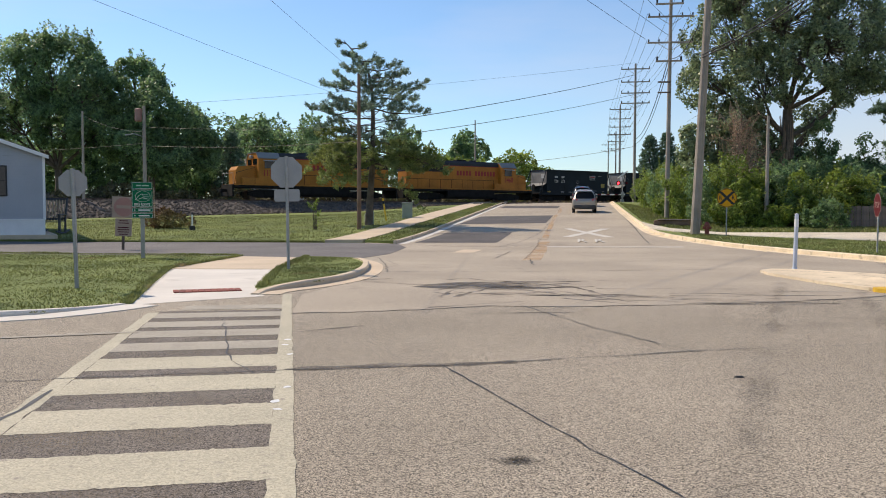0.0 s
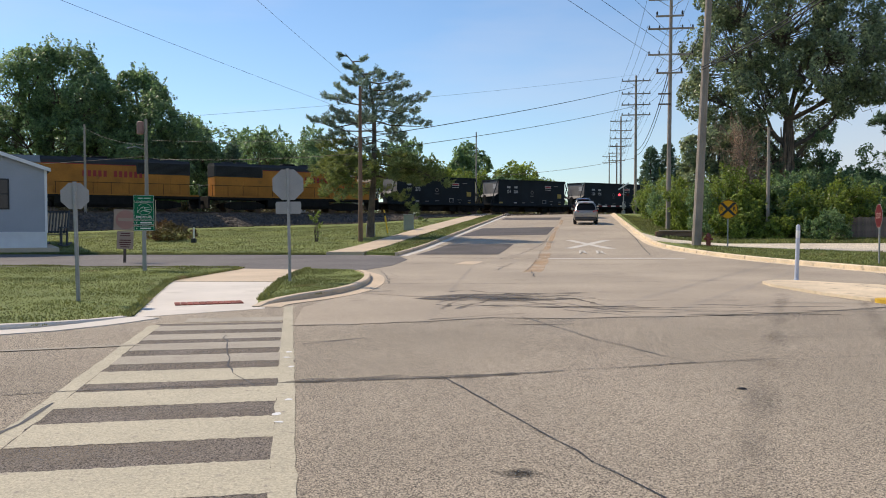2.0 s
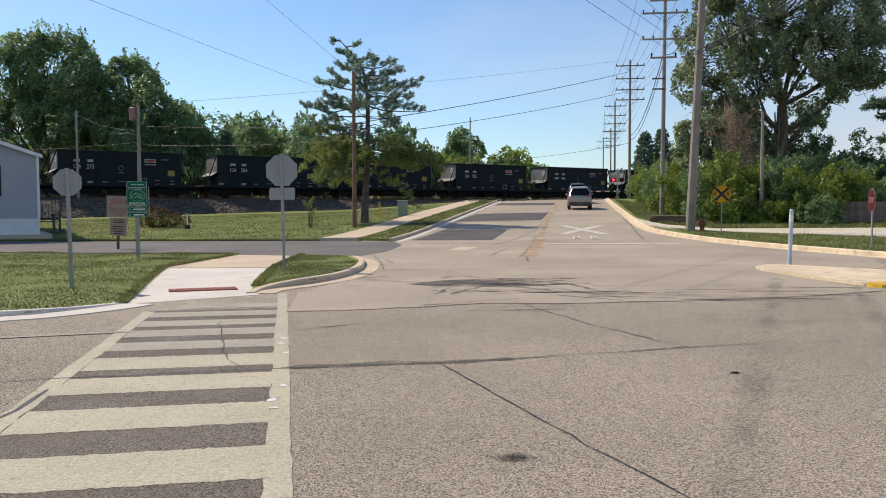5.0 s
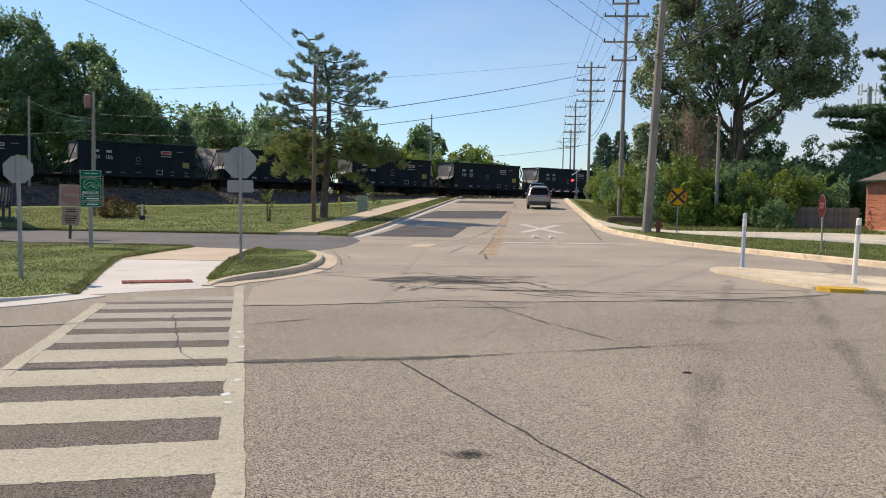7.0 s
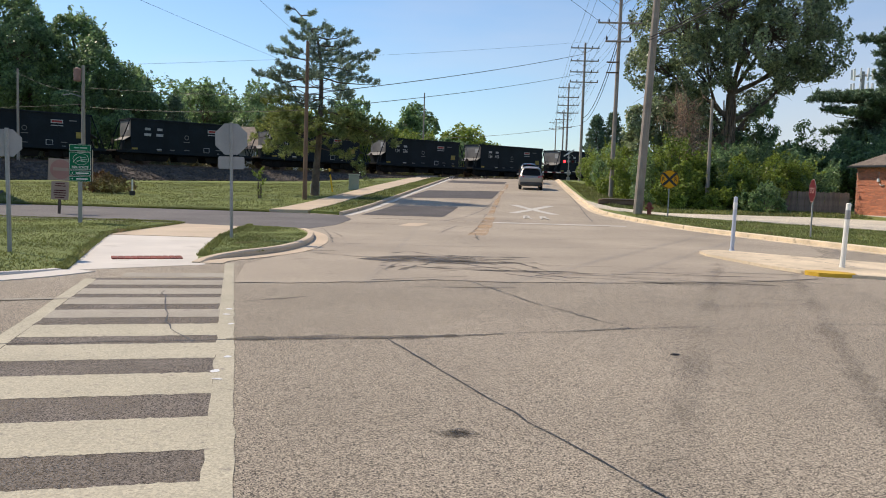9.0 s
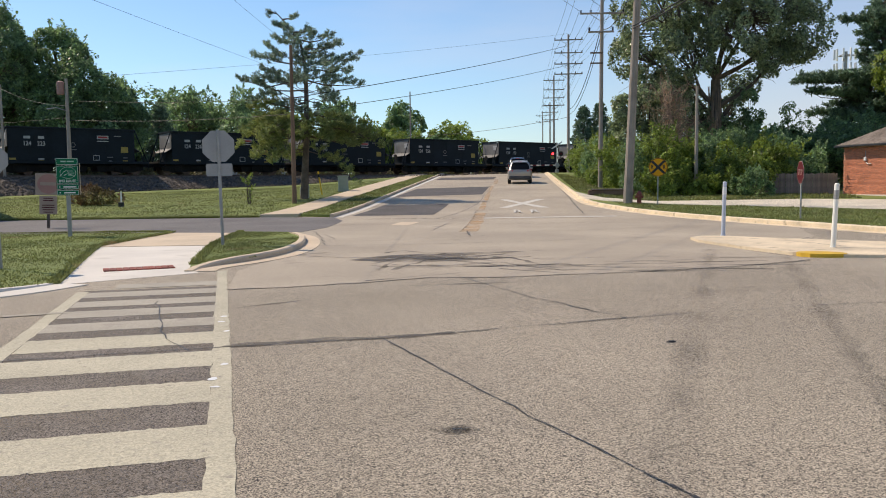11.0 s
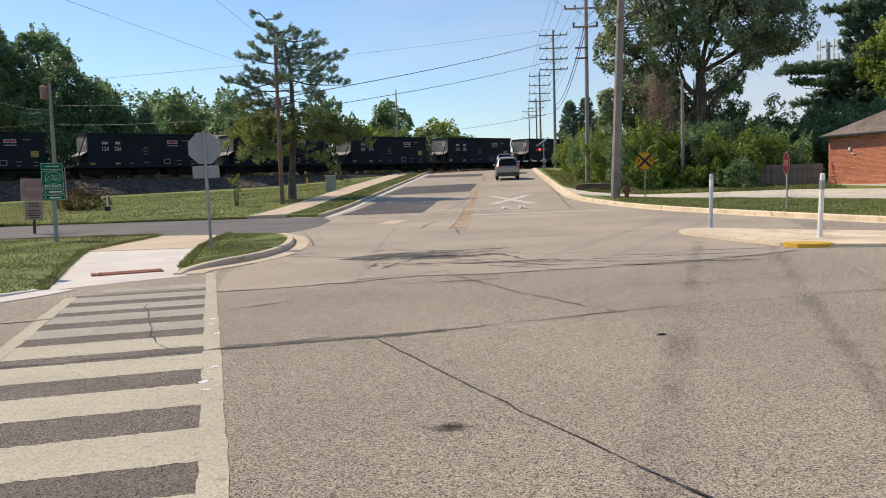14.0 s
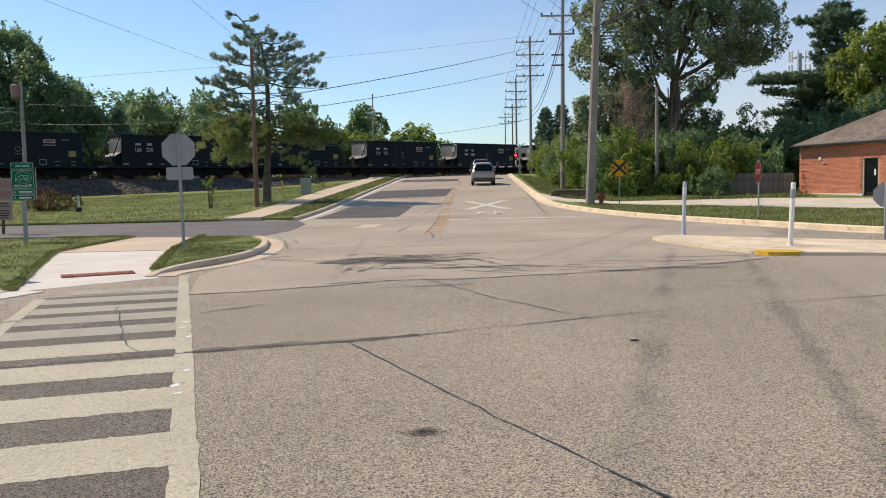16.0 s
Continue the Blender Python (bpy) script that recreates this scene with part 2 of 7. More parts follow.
# ---- mesh building ----
class Shape:
    """Collects vertices and faces of one mesh."""

    def __init__(self):
        self.v, self.f = [], []

    def add(self, verts, faces):
        n = len(self.v)
        self.v += [tuple(p) for p in verts]
        self.f += [tuple(i + n for i in face) for face in faces]
        return self

    def box(self, x0, x1, y0, y1, z0, z1, c=0.0):
        """A box; c cuts its vertical and horizontal edges."""
        if c <= 0:
            return self.add([(x, y, z) for z in (z0, z1) for x, y in ((x0, y0), (x1, y0), (x1, y1), (x0, y1))],
                            [(3, 2, 1, 0), (4, 5, 6, 7), (0, 1, 5, 4), (1, 2, 6, 5), (2, 3, 7, 6), (3, 0, 4, 7)])
        rings = []
        for z, s in ((z0, c), (z0 + c, 0), (z1 - c, 0), (z1, c)):
            a, b, d, e = x0 + s, x1 - s, y0 + s, y1 - s
            rings.append([(a + c, d, z), (b - c, d, z), (b, d + c, z), (b, e - c, z), (b - c, e, z), (a + c, e, z), (a, e - c, z), (a, d + c, z)])
        return self.loft(rings)

    def loft(self, rings, caps=True, closed=True):
        k = len(rings[0])
        faces = []
        for r in range(len(rings) - 1):
            for i in range(k if closed else k - 1):
                j = (i + 1) % k
                faces.append((r * k + i, r * k + j, (r + 1) * k + j, (r + 1) * k + i))
        if caps:
            faces += [tuple(reversed(range(k))), tuple(range((len(rings) - 1) * k, len(rings) * k))]
        return self.add([p for r in rings for p in r], faces)

    def cyl(self, p0, p1, r0, r1=None, k=10):
        return self.tube([p0, p1], [r0, r0 if r1 is None else r1], k)

    def tube(self, pts, radii, k=6):
        pts = [Vector(p) for p in pts]
        rings = []
        for i, p in enumerate(pts):
            d = (pts[min(i + 1, len(pts) - 1)] - pts[max(i - 1, 0)]).normalized()
            a = d.cross(Vector((0, 0, 1)) if abs(d.z) < 0.95 else Vector((1, 0, 0))).normalized()
            b = d.cross(a)
            r = radii[i] if isinstance(radii, (list, tuple)) else radii
            rings.append([p + (a * math.cos(2 * math.pi * n / k) + b * math.sin(2 * math.pi * n / k)) * r for n in range(k)])
        return self.loft(rings)

    def prism(self, outline, axis, a, b):
        """An outline of (u, v) drawn out along an axis from a to b. Axis y: (x, z); x: (y, z); z: (x, y)."""
        put = {"x": lambda u, v, w: (w, u, v), "y": lambda u, v, w: (u, w, v), "z": lambda u, v, w: (u, v, w)}[axis]
        return self.loft([[put(u, v, a) for u, v in outline], [put(u, v, b) for u, v in outline]])

    def mesh(self, name, smooth=False):
        me = bpy.data.meshes.new(name)
        me.from_pydata(self.v, [], self.f)
        bm = bmesh.new()
        bm.from_mesh(me)
        bmesh.ops.recalc_face_normals(bm, faces=bm.faces)
        bm.to_mesh(me)
        bm.free()
        if smooth:
            me.polygons.foreach_set("use_smooth", [True] * len(me.polygons))
        return me


def part(name, shape, mat, parent=None, label="", smooth=False, at=None):
    me = shape if isinstance(shape, bpy.types.Mesh) else shape.mesh(name, smooth)
    if not me.materials:
        me.materials.append(mat)
    ob = new(name, me)
    ob.parent = parent
    if at is not None:
        ob.matrix_basis = at
    if label:
        ob["label"] = label
    return ob


def thing(name, label, category, m=None, group="", kind=""):
    ob = new(name)
    ob.empty_display_size = 0.2
    if m is not None:
        ob.matrix_basis = m
    return tagged(ob, label, category, group, kind)


def words(name, text, size, mat, parent, m, squeeze=1.0, thick=0.004, label=""):
    """Lettering as a thin mesh, upright in its own x-y plane, centred."""
    cu = bpy.data.curves.new(name, "FONT")
    cu.body, cu.size, cu.extrude, cu.align_x, cu.align_y, cu.resolution_u = text, size, thick, "CENTER", "CENTER", 2
    cu.offset = 0.018 * size
    tmp = new("lettering_source", cu)
    bpy.context.view_layer.update()
    me = bpy.data.meshes.new_from_object(tmp.evaluated_get(bpy.context.evaluated_depsgraph_get()))
    bpy.data.objects.remove(tmp)
    me.transform(Matrix.Diagonal((squeeze, 1, 1, 1)))
    me.materials.clear()
    me.materials.append(mat)
    return part(name, me, mat, parent, label, at=m)


# ---- terrain ----
TRACK = Vector((-14.87, 90.8, 0.0))
ALONG = Vector((math.cos(radians(44.1)), math.sin(radians(44.1)), 0.0))
TOWARD = Vector((ALONG.y, -ALONG.x, 0.0))
RAIL_Z = 2.5


def smooth_step(a, b, x):
    t = min(1.0, max(0.0, (x - a) / (b - a)))
    return t * t * (3 - 2 * t)


def rise(y):
    """Height of the road along its way up to the crossing and down behind it."""
    t = min(1.0, max(0.0, (y - 28) / 17))
    z = 0.042 * (8.5 * t * t if t < 1 else 8.5 + (y - 45))
    z = min(z, 2.44)
    return z - 1.4 * smooth_step(118, 165, y)


def ground_z(x, y):
    z = rise(y)
    z *= 1 - 0.2 * smooth_step(-13, -22, x)
    z *= 1 - 0.42 * smooth_step(4.4, 8.0, x) * (1 - smooth_step(58, 80, y))
    d = (Vector((x, y, 0)) - TRACK).dot(TOWARD)
    if d < 3:
        z = max(z, 2.1 * smooth_step(3, -3, d) * (1 - 0.6 * smooth_step(118, 165, y)))
    return z


def drape(name, outline, lift, mat, parent=None, label="", step=2.0, depth=0.3, height=ground_z):
    """A slab with that outline from above, laid over the terrain, with a skirt going down."""
    bm = bmesh.new()
    bm.faces.new([bm.verts.new((x, y, 0)) for x, y in outline])
    xs, ys = [p[0] for p in outline], [p[1] for p in outline]
    for axis, lo, hi in ((0, min(xs), max(xs)), (1, min(ys), max(ys))):
        n = int((hi - lo) / step)
        for i in range(1, n + 1):
            co = [0, 0, 0]
            co[axis] = lo + i * (hi - lo) / (n + 1)
            no = [0, 0, 0]
            no[axis] = 1
            bmesh.ops.bisect_plane(bm, geom=bm.verts[:] + bm.edges[:] + bm.faces[:], plane_co=co, plane_no=no)
    bmesh.ops.triangulate(bm, faces=bm.faces[:])
    bmesh.ops.recalc_face_normals(bm, faces=bm.faces[:])
    for f in bm.faces:
        if f.normal.z < 0:
            f.normal_flip()
    edge = [e for e in bm.edges if e.is_boundary]
    if depth:
        out = bmesh.ops.extrude_edge_only(bm, edges=edge)["geom"]
        low = {v for v in out if isinstance(v, bmesh.types.BMVert)}
    else:
        low = set()
    for v in bm.verts:
        v.co.z = height(v.co.x, v.co.y) + lift - (depth if v in low else 0)
    me = bpy.data.meshes.new(name)
    bm.to_mesh(me)
    bm.free()
    return part(name, me, mat, parent, label)


def band(name, line, widths, mat, lift0=0.0, lift1=None, parent=None, label="", step=1.0, height=ground_z, taper=(0, 0)):
    """A strip along a line: widths (inner, outer) from it, to the line's left when positive; a raised kerb if lift1 is given."""
    pts = dense(line, step)
    rings = []
    full = lift1
    for i, p in enumerate(pts):
        d = (pts[min(i + 1, len(pts) - 1)] - pts[max(i - 1, 0)]).normalized()
        n = Vector((-d.y, d.x))
        if full is not None:
            k = 1.0
            if taper[0]:
                k *= smooth_step(-0.1, taper[0], (p - pts[0]).length)
            if taper[1]:
                k *= smooth_step(-0.1, taper[1], (p - pts[-1]).length)
            lift1 = 0.02 + (full - 0.02) * k
        a, b = p + n * widths[0], p + n * widths[1]
        za, zb = height(a.x, a.y), height(b.x, b.y)
        if lift1 is None:
            rings.append([(a.x, a.y, za + lift0), (b.x, b.y, zb + lift0), (b.x, b.y, zb + lift0 - 0.2), (a.x, a.y, za + lift0 - 0.2)])
        else:
            c = a + n * 0.03 * (1 if widths[1] > widths[0] else -1)
            rings.append([(a.x, a.y, za + lift0), (a.x, a.y, za + lift1 - 0.03), (c.x, c.y, za + lift1), (b.x, b.y, zb + lift1), (b.x, b.y, zb + lift0 - 0.2)])
    return part(name, Shape().loft(rings), mat, parent, label)


def dense(line, step):
    out = []
    for (x0, y0), (x1, y1) in zip(line, line[1:]):
        n = max(1, int(math.hypot(x1 - x0, y1 - y0) / step))
        out += [Vector((x0 + (x1 - x0) * i / n, y0 + (y1 - y0) * i / n)) for i in range(n)]
    return out + [Vector(line[-1])]


def rounded(line, times=2):
    """Corner cutting: a smoother line through about the same points."""
    for _ in range(times):
        out = [line[0]]
        for (x0, y0), (x1, y1) in zip(line, line[1:]):
            out += [(0.75 * x0 + 0.25 * x1, 0.75 * y0 + 0.25 * y1), (0.25 * x0 + 0.75 * x1, 0.25 * y0 + 0.75 * y1)]
        line = out + [line[-1]]
    return line


# ---- ground, roads, kerbs ----
def ground_sheet():
    xs = [-2500, -900, -400, -220] + list(range(-150, 151, 5)) + [220, 400, 900, 2500]
    ys = [-2500, -700, -250, -100, -50, -25] + list(range(0, 191, 4)) + [260, 400, 900, 2500]
    verts = [(x, y, ground_z(x, y) - 0.16) for y in ys for x in xs]
    k = len(xs)
    faces = [(j * k + i, j * k + i + 1, (j + 1) * k + i + 1, (j + 1) * k + i) for j in range(len(ys) - 1) for i in range(k - 1)]
    tagged(part("ground", Shape().add(verts, faces), GRASS_BASE), "wide grassy ground rising to the railway bank", "ground", kind="structure")


ground_sheet()
street = drape("road", [(-60, -40), (60, -40), (60, 8), (20, 14), (12, 27), (4.6, 35), (-9, 35), (-14, 26), (-60, 4)], -0.004, ASPHALT, step=4)
tagged(street, "worn pale grey asphalt intersection with cracks", "road", kind="structure")
ramp_road = drape("road", [(-8.0, 23.0), (-4.5, 18.6), (-4.6, 13.4), (-3.91, 10.98), (-3.16, 11.2), (-2.1, 11.79), (-1.34, 12.33), (-0.16, 12.42), (1.68, 13.04), (3.67, 14.0), (5.13, 15.05), (4.6, 17.4), (7.4, 21.3), (8.4, 25.9), (6.7, 31), (5.2, 36.6), (4.0, 42), (3.75, 50), (3.75, 150), (-8.35, 150), (-8.35, 60), (-7.9, 46), (-7.6, 34.5)], 0.0, CONCRETE, step=2)
tagged(ramp_road, "worn tan concrete road rising to the rail crossing", "road", kind="structure")

LEFT_KERB = [(-7.55, 34.2), (-7.75, 46), (-7.95, 62), (-8.2, 90), (-8.2, 96)]
RIGHT_KERB = rounded([(3.55, 103), (3.5, 60), (3.6, 46), (3.9, 42), (5.05, 37.1), (6.5, 32.2), (8.15, 27), (9.9, 21.5), (14, 14.5), (40, -15)], 1)
CORNER_KERB = rounded([(-45, -9), (-20, 3.2), (-12, 7.4), (-8.6, 9.1), (-7.3, 9.95), (-6.85, 10.8), (-6.65, 11.6)], 1)
NOSE_KERB = rounded([(-5.3, 13.3), (-5.36, 13.9), (-4.9, 15.1), (-4.66, 16.6), (-4.8, 18.4), (-5.11, 20.0), (-5.6, 21.8), (-6.4, 23.4)], 1)

def ramp_height(x, y):
    d = (Vector((x, y)) - Vector((-5.9, 12.3))).dot(Vector((-0.38, 0.925)))
    return 0.02 * smooth_step(0.2, 4.5, d)


def corner_height(x, y):
    """The corner lawn comes down to the kerb ramp."""
    d = -(Vector((x, y)) - Vector((-6.65, 11.6))).dot(Vector((0.917, 0.4)))
    k = smooth_step(0.0, 1.3, d) if y < 19 else 1.0
    low = ramp_height(x, y) + 0.012
    return low + (0.045 - low) * k


def nose_height(x, y):
    d = (Vector((x, y)) - Vector((-5.6, 14.1))).dot(Vector((0.96, 0.28)))
    k = max(smooth_step(-0.1, 0.7, d), smooth_step(15.5, 18.5, y))
    low = ramp_height(x, y) + 0.012
    return low + (0.075 - low) * k


lawn_front = drape("lawn", [(x - 0.04, y + 0.08) for x, y in CORNER_KERB] + [(-9.7, 18.6), (-10.25, 24.1), (-14, 23.9), (-18.1, 23.7), (-60, 10), (-60, -17)], 0.0, GRASS_BASE, step=0.9, height=corner_height)
tagged(lawn_front, "mown green lawn corner between street and driveway", "lawn", kind="structure")
lawn_nose = drape("lawn", [(x - 0.09, y) for x, y in NOSE_KERB] + [(-8.0, 23.8), (-7.0, 18.9), (-5.75, 14.3)], 0.0, GRASS_BASE, step=0.5, height=nose_height)
tagged(lawn_nose, "small triangle of grass inside the kerb", "lawn", kind="structure")
lawn_main = drape("lawn", [(-70, 36), (-27, 33.6), (-10.9, 34.7), (-11.3, 46), (-11.75, 64), (-11.9, 86), (-22, 77), (-70, 30.5)][:6] + [(-11.9, 86), (-17, 82), (-70, 31)], 0.05, GRASS_BASE, step=2.0)
tagged(lawn_main, "mown green lawn below the railway bank", "lawn", kind="structure")
verge = drape("lawn", [(-9.2, 35.2), (-7.7, 34.4), (-7.9, 46), (-8.1, 62), (-8.35, 92), (-9.9, 90), (-9.9, 64), (-9.6, 46)], 0.11, GRASS_BASE, step=1.5)
tagged(verge, "narrow grass verge between pavement and kerb", "lawn", kind="structure")
lawn_right = drape("lawn", [(p[0] + 0.1, p[1]) for p in RIGHT_KERB] + [(90, -15), (90, 60), (40, 80), (14, 104)], 0.07, GRASS_BASE, step=2.0)
tagged(lawn_right, "rough grass beside the road", "lawn", kind="structure")

driveway = drape("driveway", [(-70, 18), (-60, 14.5), (-18.1, 23.8), (-14, 23.95), (-10.2, 24.2), (-8.1, 23.9), (-6.5, 23.6), (-6.2, 27), (-6.6, 31.5), (-7.5, 34.1), (-10.8, 34.6), (-27, 33.5), (-70, 35.9)], 0.008, BLACKTOP, step=2.0)
tagged(driveway, "dark blacktop driveway", "driveway", kind="structure")
sidewalk = drape("pavement", [(-10.85, 34.7), (-9.3, 35.2), (-9.7, 46), (-9.95, 64), (-9.95, 95), (-11.8, 92), (-11.7, 64), (-11.25, 46)], 0.125, PATH, step=1.5)
tagged(sidewalk, "pale concrete pavement climbing beside the road", "pavement", kind="structure")
path_old = drape("pavement", [(-10.2, 24.15), (-9.72, 18.6), (-7.05, 18.95), (-8.05, 23.85)], 0.03, PATH, step=1.0)
tagged(path_old, "older tan concrete path", "pavement", kind="structure")


path_new = drape("pavement", [(-6.62, 11.5), (-5.9, 12.3), (-5.15, 13.1), (-5.72, 14.3), (-7.05, 18.94), (-9.7, 18.58)], 0.0, NEW_CONCRETE, step=0.7, height=ramp_height)
tagged(path_new, "new pale concrete kerb ramp", "pavement", kind="structure")
gravel_drive = drape("driveway", [(3.75, 54), (4.3, 50), (4.9, 47.2), (7.6, 46.2), (12, 46.8), (16, 47.2), (21, 45.2), (60, 38), (60, 18), (17, 34.6), (11.5, 40.2), (7.4, 43.2), (4.9, 44.3), (3.8, 46.5)], 0.09, GRAVEL, step=1.5)
tagged(gravel_drive, "pale gravel driveway", "driveway", kind="structure")
island = drape("pavement", rounded([(4.66, 17.3), (4.0, 20.1), (4.72, 21.2), (6.04, 20.0), (8.64, 18.07), (14, 14.6), (13, 11.8), (7.27, 15.19), (5.31, 15.54), (4.66, 17.3)], 1)[:-1], 0.055, TAN_CONCRETE, step=1.0)
tagged(island, "raised tan concrete traffic island", "island", kind="structure")

for line, mat, words_, side, taper in ((LEFT_KERB, NEW_CONCRETE, "pale concrete kerb", 1, (0, 0)), (RIGHT_KERB, TAN_CONCRETE, "tan concrete kerb", 1, (0, 0)), (CORNER_KERB, NEW_CONCRETE, "pale concrete kerb", 1, (0, 2.2)), (NOSE_KERB, PATH, "worn concrete kerb", 1, (1.6, 0.8))):
    k = tagged(thing("kerb", words_, "kerb", kind="structure"), kind="structure")
    band("kerbstone", line, (0, 0.16 * side), PATH if line is LEFT_KERB else mat, -0.05, 0.075 if line is CORNER_KERB else 0.115 if line is NOSE_KERB else 0.15, k, step=0.4, taper=taper)
    band("gutter", line, (-0.35, 0.0) if line is not CORNER_KERB else (-0.5, 0.0), mat, 0.008, None, k)


# ---- railway ----
def on_track(s, d, z):
    return TRACK + ALONG * s + TOWARD * d + Vector((0, 0, z))


def railway():
    rings = []
    for s in range(-150, 151, 4):
        ring = []
        for d, z in ((-9, None), (-2.4, 2.26), (2.4, 2.26), (6.0, None)):
            p = on_track(s, d, 0)
            ring.append((p.x, p.y, ground_z(p.x, p.y) - 0.05 if z is None else z))
        p, q = ring[3], ring[0]
        ring += [(p[0], p[1], p[2] - 1), (q[0], q[1], q[2] - 1)]
        rings.append(ring)
    bank = tagged(part("ballast_bank", Shape().loft(rings), BALLAST), "grey-brown stone ballast bank under the track", "ballast", kind="structure")
    track = thing("railway_track", "steel rails on the ballast bank", "railway track", kind="structure")
    for side in (-0.72, 0.72):
        s = Shape()
        for a, b, z0, z1 in ((0.07, 0.07, 2.30, 2.33), (0.012, 0.012, 2.33, 2.45), (0.036, 0.036, 2.45, 2.50)):
            rs = []
            for t in (-150, 150):
                rs.append([on_track(t, side - a, z0), on_track(t, side + b, z0), on_track(t, side + b, z1), on_track(t, side - a, z1)])
            s.loft(rs)
        part("rail", s, STEEL, track)
    return bank


railway()


# ---- trees and shrubs ----
def blades(name, pts, normals, size, mat, rng, slim=0.6, along=None):
    """Many small leaf blades, each a diamond facing its normal, at the given points."""
    n = len(pts)
    nr = normals / np.linalg.norm(normals, axis=1)[:, None]
    a = rng.normal(size=(n, 3)) if along is None else along + rng.normal(size=(n, 3)) * 0.35
    a -= (a * nr).sum(1)[:, None] * nr
    a /= np.linalg.norm(a, axis=1)[:, None]
    b = np.cross(nr, a)
    s = size * rng.uniform(0.55, 1.3, size=(n, 1))
    quad = np.stack([pts - a * s, pts + b * s * slim, pts + a * s, pts - b * s * slim], 1).reshape(-1, 3)
    me = bpy.data.meshes.new(name)
    me.vertices.add(4 * n)
    me.vertices.foreach_set("co", quad.astype(np.float32).ravel())
    me.loops.add(4 * n)
    me.loops.foreach_set("vertex_index", np.arange(4 * n, dtype=np.int32))
    me.polygons.add(n)
    me.polygons.foreach_set("loop_start", np.arange(0, 4 * n, 4, dtype=np.int32))
    me.update(calc_edges=True)
    me.materials.append(mat)
    return me


def clumps_of(rng, lobes, radius, fill, gap, seed):
    """Leaf clumps over the outside of a crown's lobes (x, y, z, rx, ry, rz): places, outward ways, and the lobe of each."""
    places, ways, owner = [], [], []
    for k, (x, y, z, rx, ry, rz) in enumerate(lobes):
        c, r = np.array([x, y, z]), np.array([rx, ry, rz])
        n = max(4, int(fill * 12.6 * (rx * ry * rz) ** 0.667 / radius ** 2))
        v = rng.normal(size=(n, 3))
        v /= np.linalg.norm(v, axis=1)[:, None]
        p = c + v * r * rng.uniform(0.6, 1.06, size=(n, 1))
        keep = np.array([noise.noise(Vector(q * 0.5 / max(radius, 0.3)) + Vector((seed, 0, 0))) > -gap for q in p])
        for j, (x2, y2, z2, a2, b2, c2) in enumerate(lobes):
            if j != k:
                keep &= np.linalg.norm((p - (x2, y2, z2)) / (a2, b2, c2), axis=1) > 0.62
        w = v / r
        places.append(p[keep]), ways.append((w / np.linalg.norm(w, axis=1)[:, None])[keep]), owner.append(np.full(int(keep.sum()), k))
    return np.concatenate(places), np.concatenate(ways), np.concatenate(owner)


def clump_leaves(rng, places, ways, count, radius, shoots=0.0):
    """Leaves in shallow domes, one dome a clump, with young shoots that stand out of the upper ones."""
    n = len(places)
    which = rng.integers(0, n, count)
    w = ways[which]
    t = rng.normal(size=(count, 3))
    t -= (t * w).sum(1)[:, None] * w
    t /= np.linalg.norm(t, axis=1)[:, None]
    rad = (radius * rng.uniform(0.65, 1.35, size=n))[which][:, None]
    u = np.sqrt(rng.uniform(0, 1, size=(count, 1)))
    pts = places[which] + t * u * rad + w * rad * (0.5 * (1 - u * u) + rng.normal(size=(count, 1)) * 0.16)
    pts[:, 2:] -= 0.22 * rad * u * u
    nr = w * 0.55 + np.array([0, 0, 0.35]) + rng.normal(size=(count, 3)) * 0.5
    if shoots:
        top = np.flatnonzero(ways[:, 2] > 0.05)
        top = top[rng.uniform(size=len(top)) < 0.6]
        d = ways[top] * 0.7 + np.array([0, 0, 0.75]) + rng.normal(size=(len(top), 3)) * 0.25
        ln = shoots * rng.uniform(0.5, 1.3, size=(len(top), 1))
        d = d / np.linalg.norm(d, axis=1)[:, None] * ln
        k = 26
        f = rng.uniform(0.0, 1.0, size=(len(top), k, 1))
        sp = places[top][:, None, :] + d[:, None, :] * (0.3 + f) + rng.normal(size=(len(top), k, 3)) * (0.16 - 0.12 * f) * shoots
        pts = np.concatenate([pts, sp.reshape(-1, 3)])
        nr = np.concatenate([nr, rng.normal(size=(len(top) * k, 3)) + np.array([0, 0, 0.4])])
    return pts, nr


def round_lobes(rng, height, width, clear, n=8):
    """Lobes of an ordinary rounded crown."""
    z0, z1 = height * clear, height
    hz = (z1 - z0) / 2
    out = [(0, 0, z0 + hz, width * 0.33, width * 0.33, hz * 0.86)]
    for k in range(n):
        a = 6.283 * (k + rng.uniform(0, 0.7)) / n
        f = rng.uniform(-0.55, 0.7)
        r = width * rng.uniform(0.15, 0.23)
        d = width / 2 * math.sqrt(max(0.1, 1 - f * f)) - r * 0.8
        out.append((d * math.cos(a), d * math.sin(a), z0 + hz + f * hz, r, r, r * rng.uniform(0.7, 1.0)))
    for k in range(3):
        r = width * rng.uniform(0.12, 0.17)
        out.append((width * rng.normal() * 0.13, width * rng.normal() * 0.13, z1 - r * rng.uniform(0.7, 1.2), r, r, r))
    return out


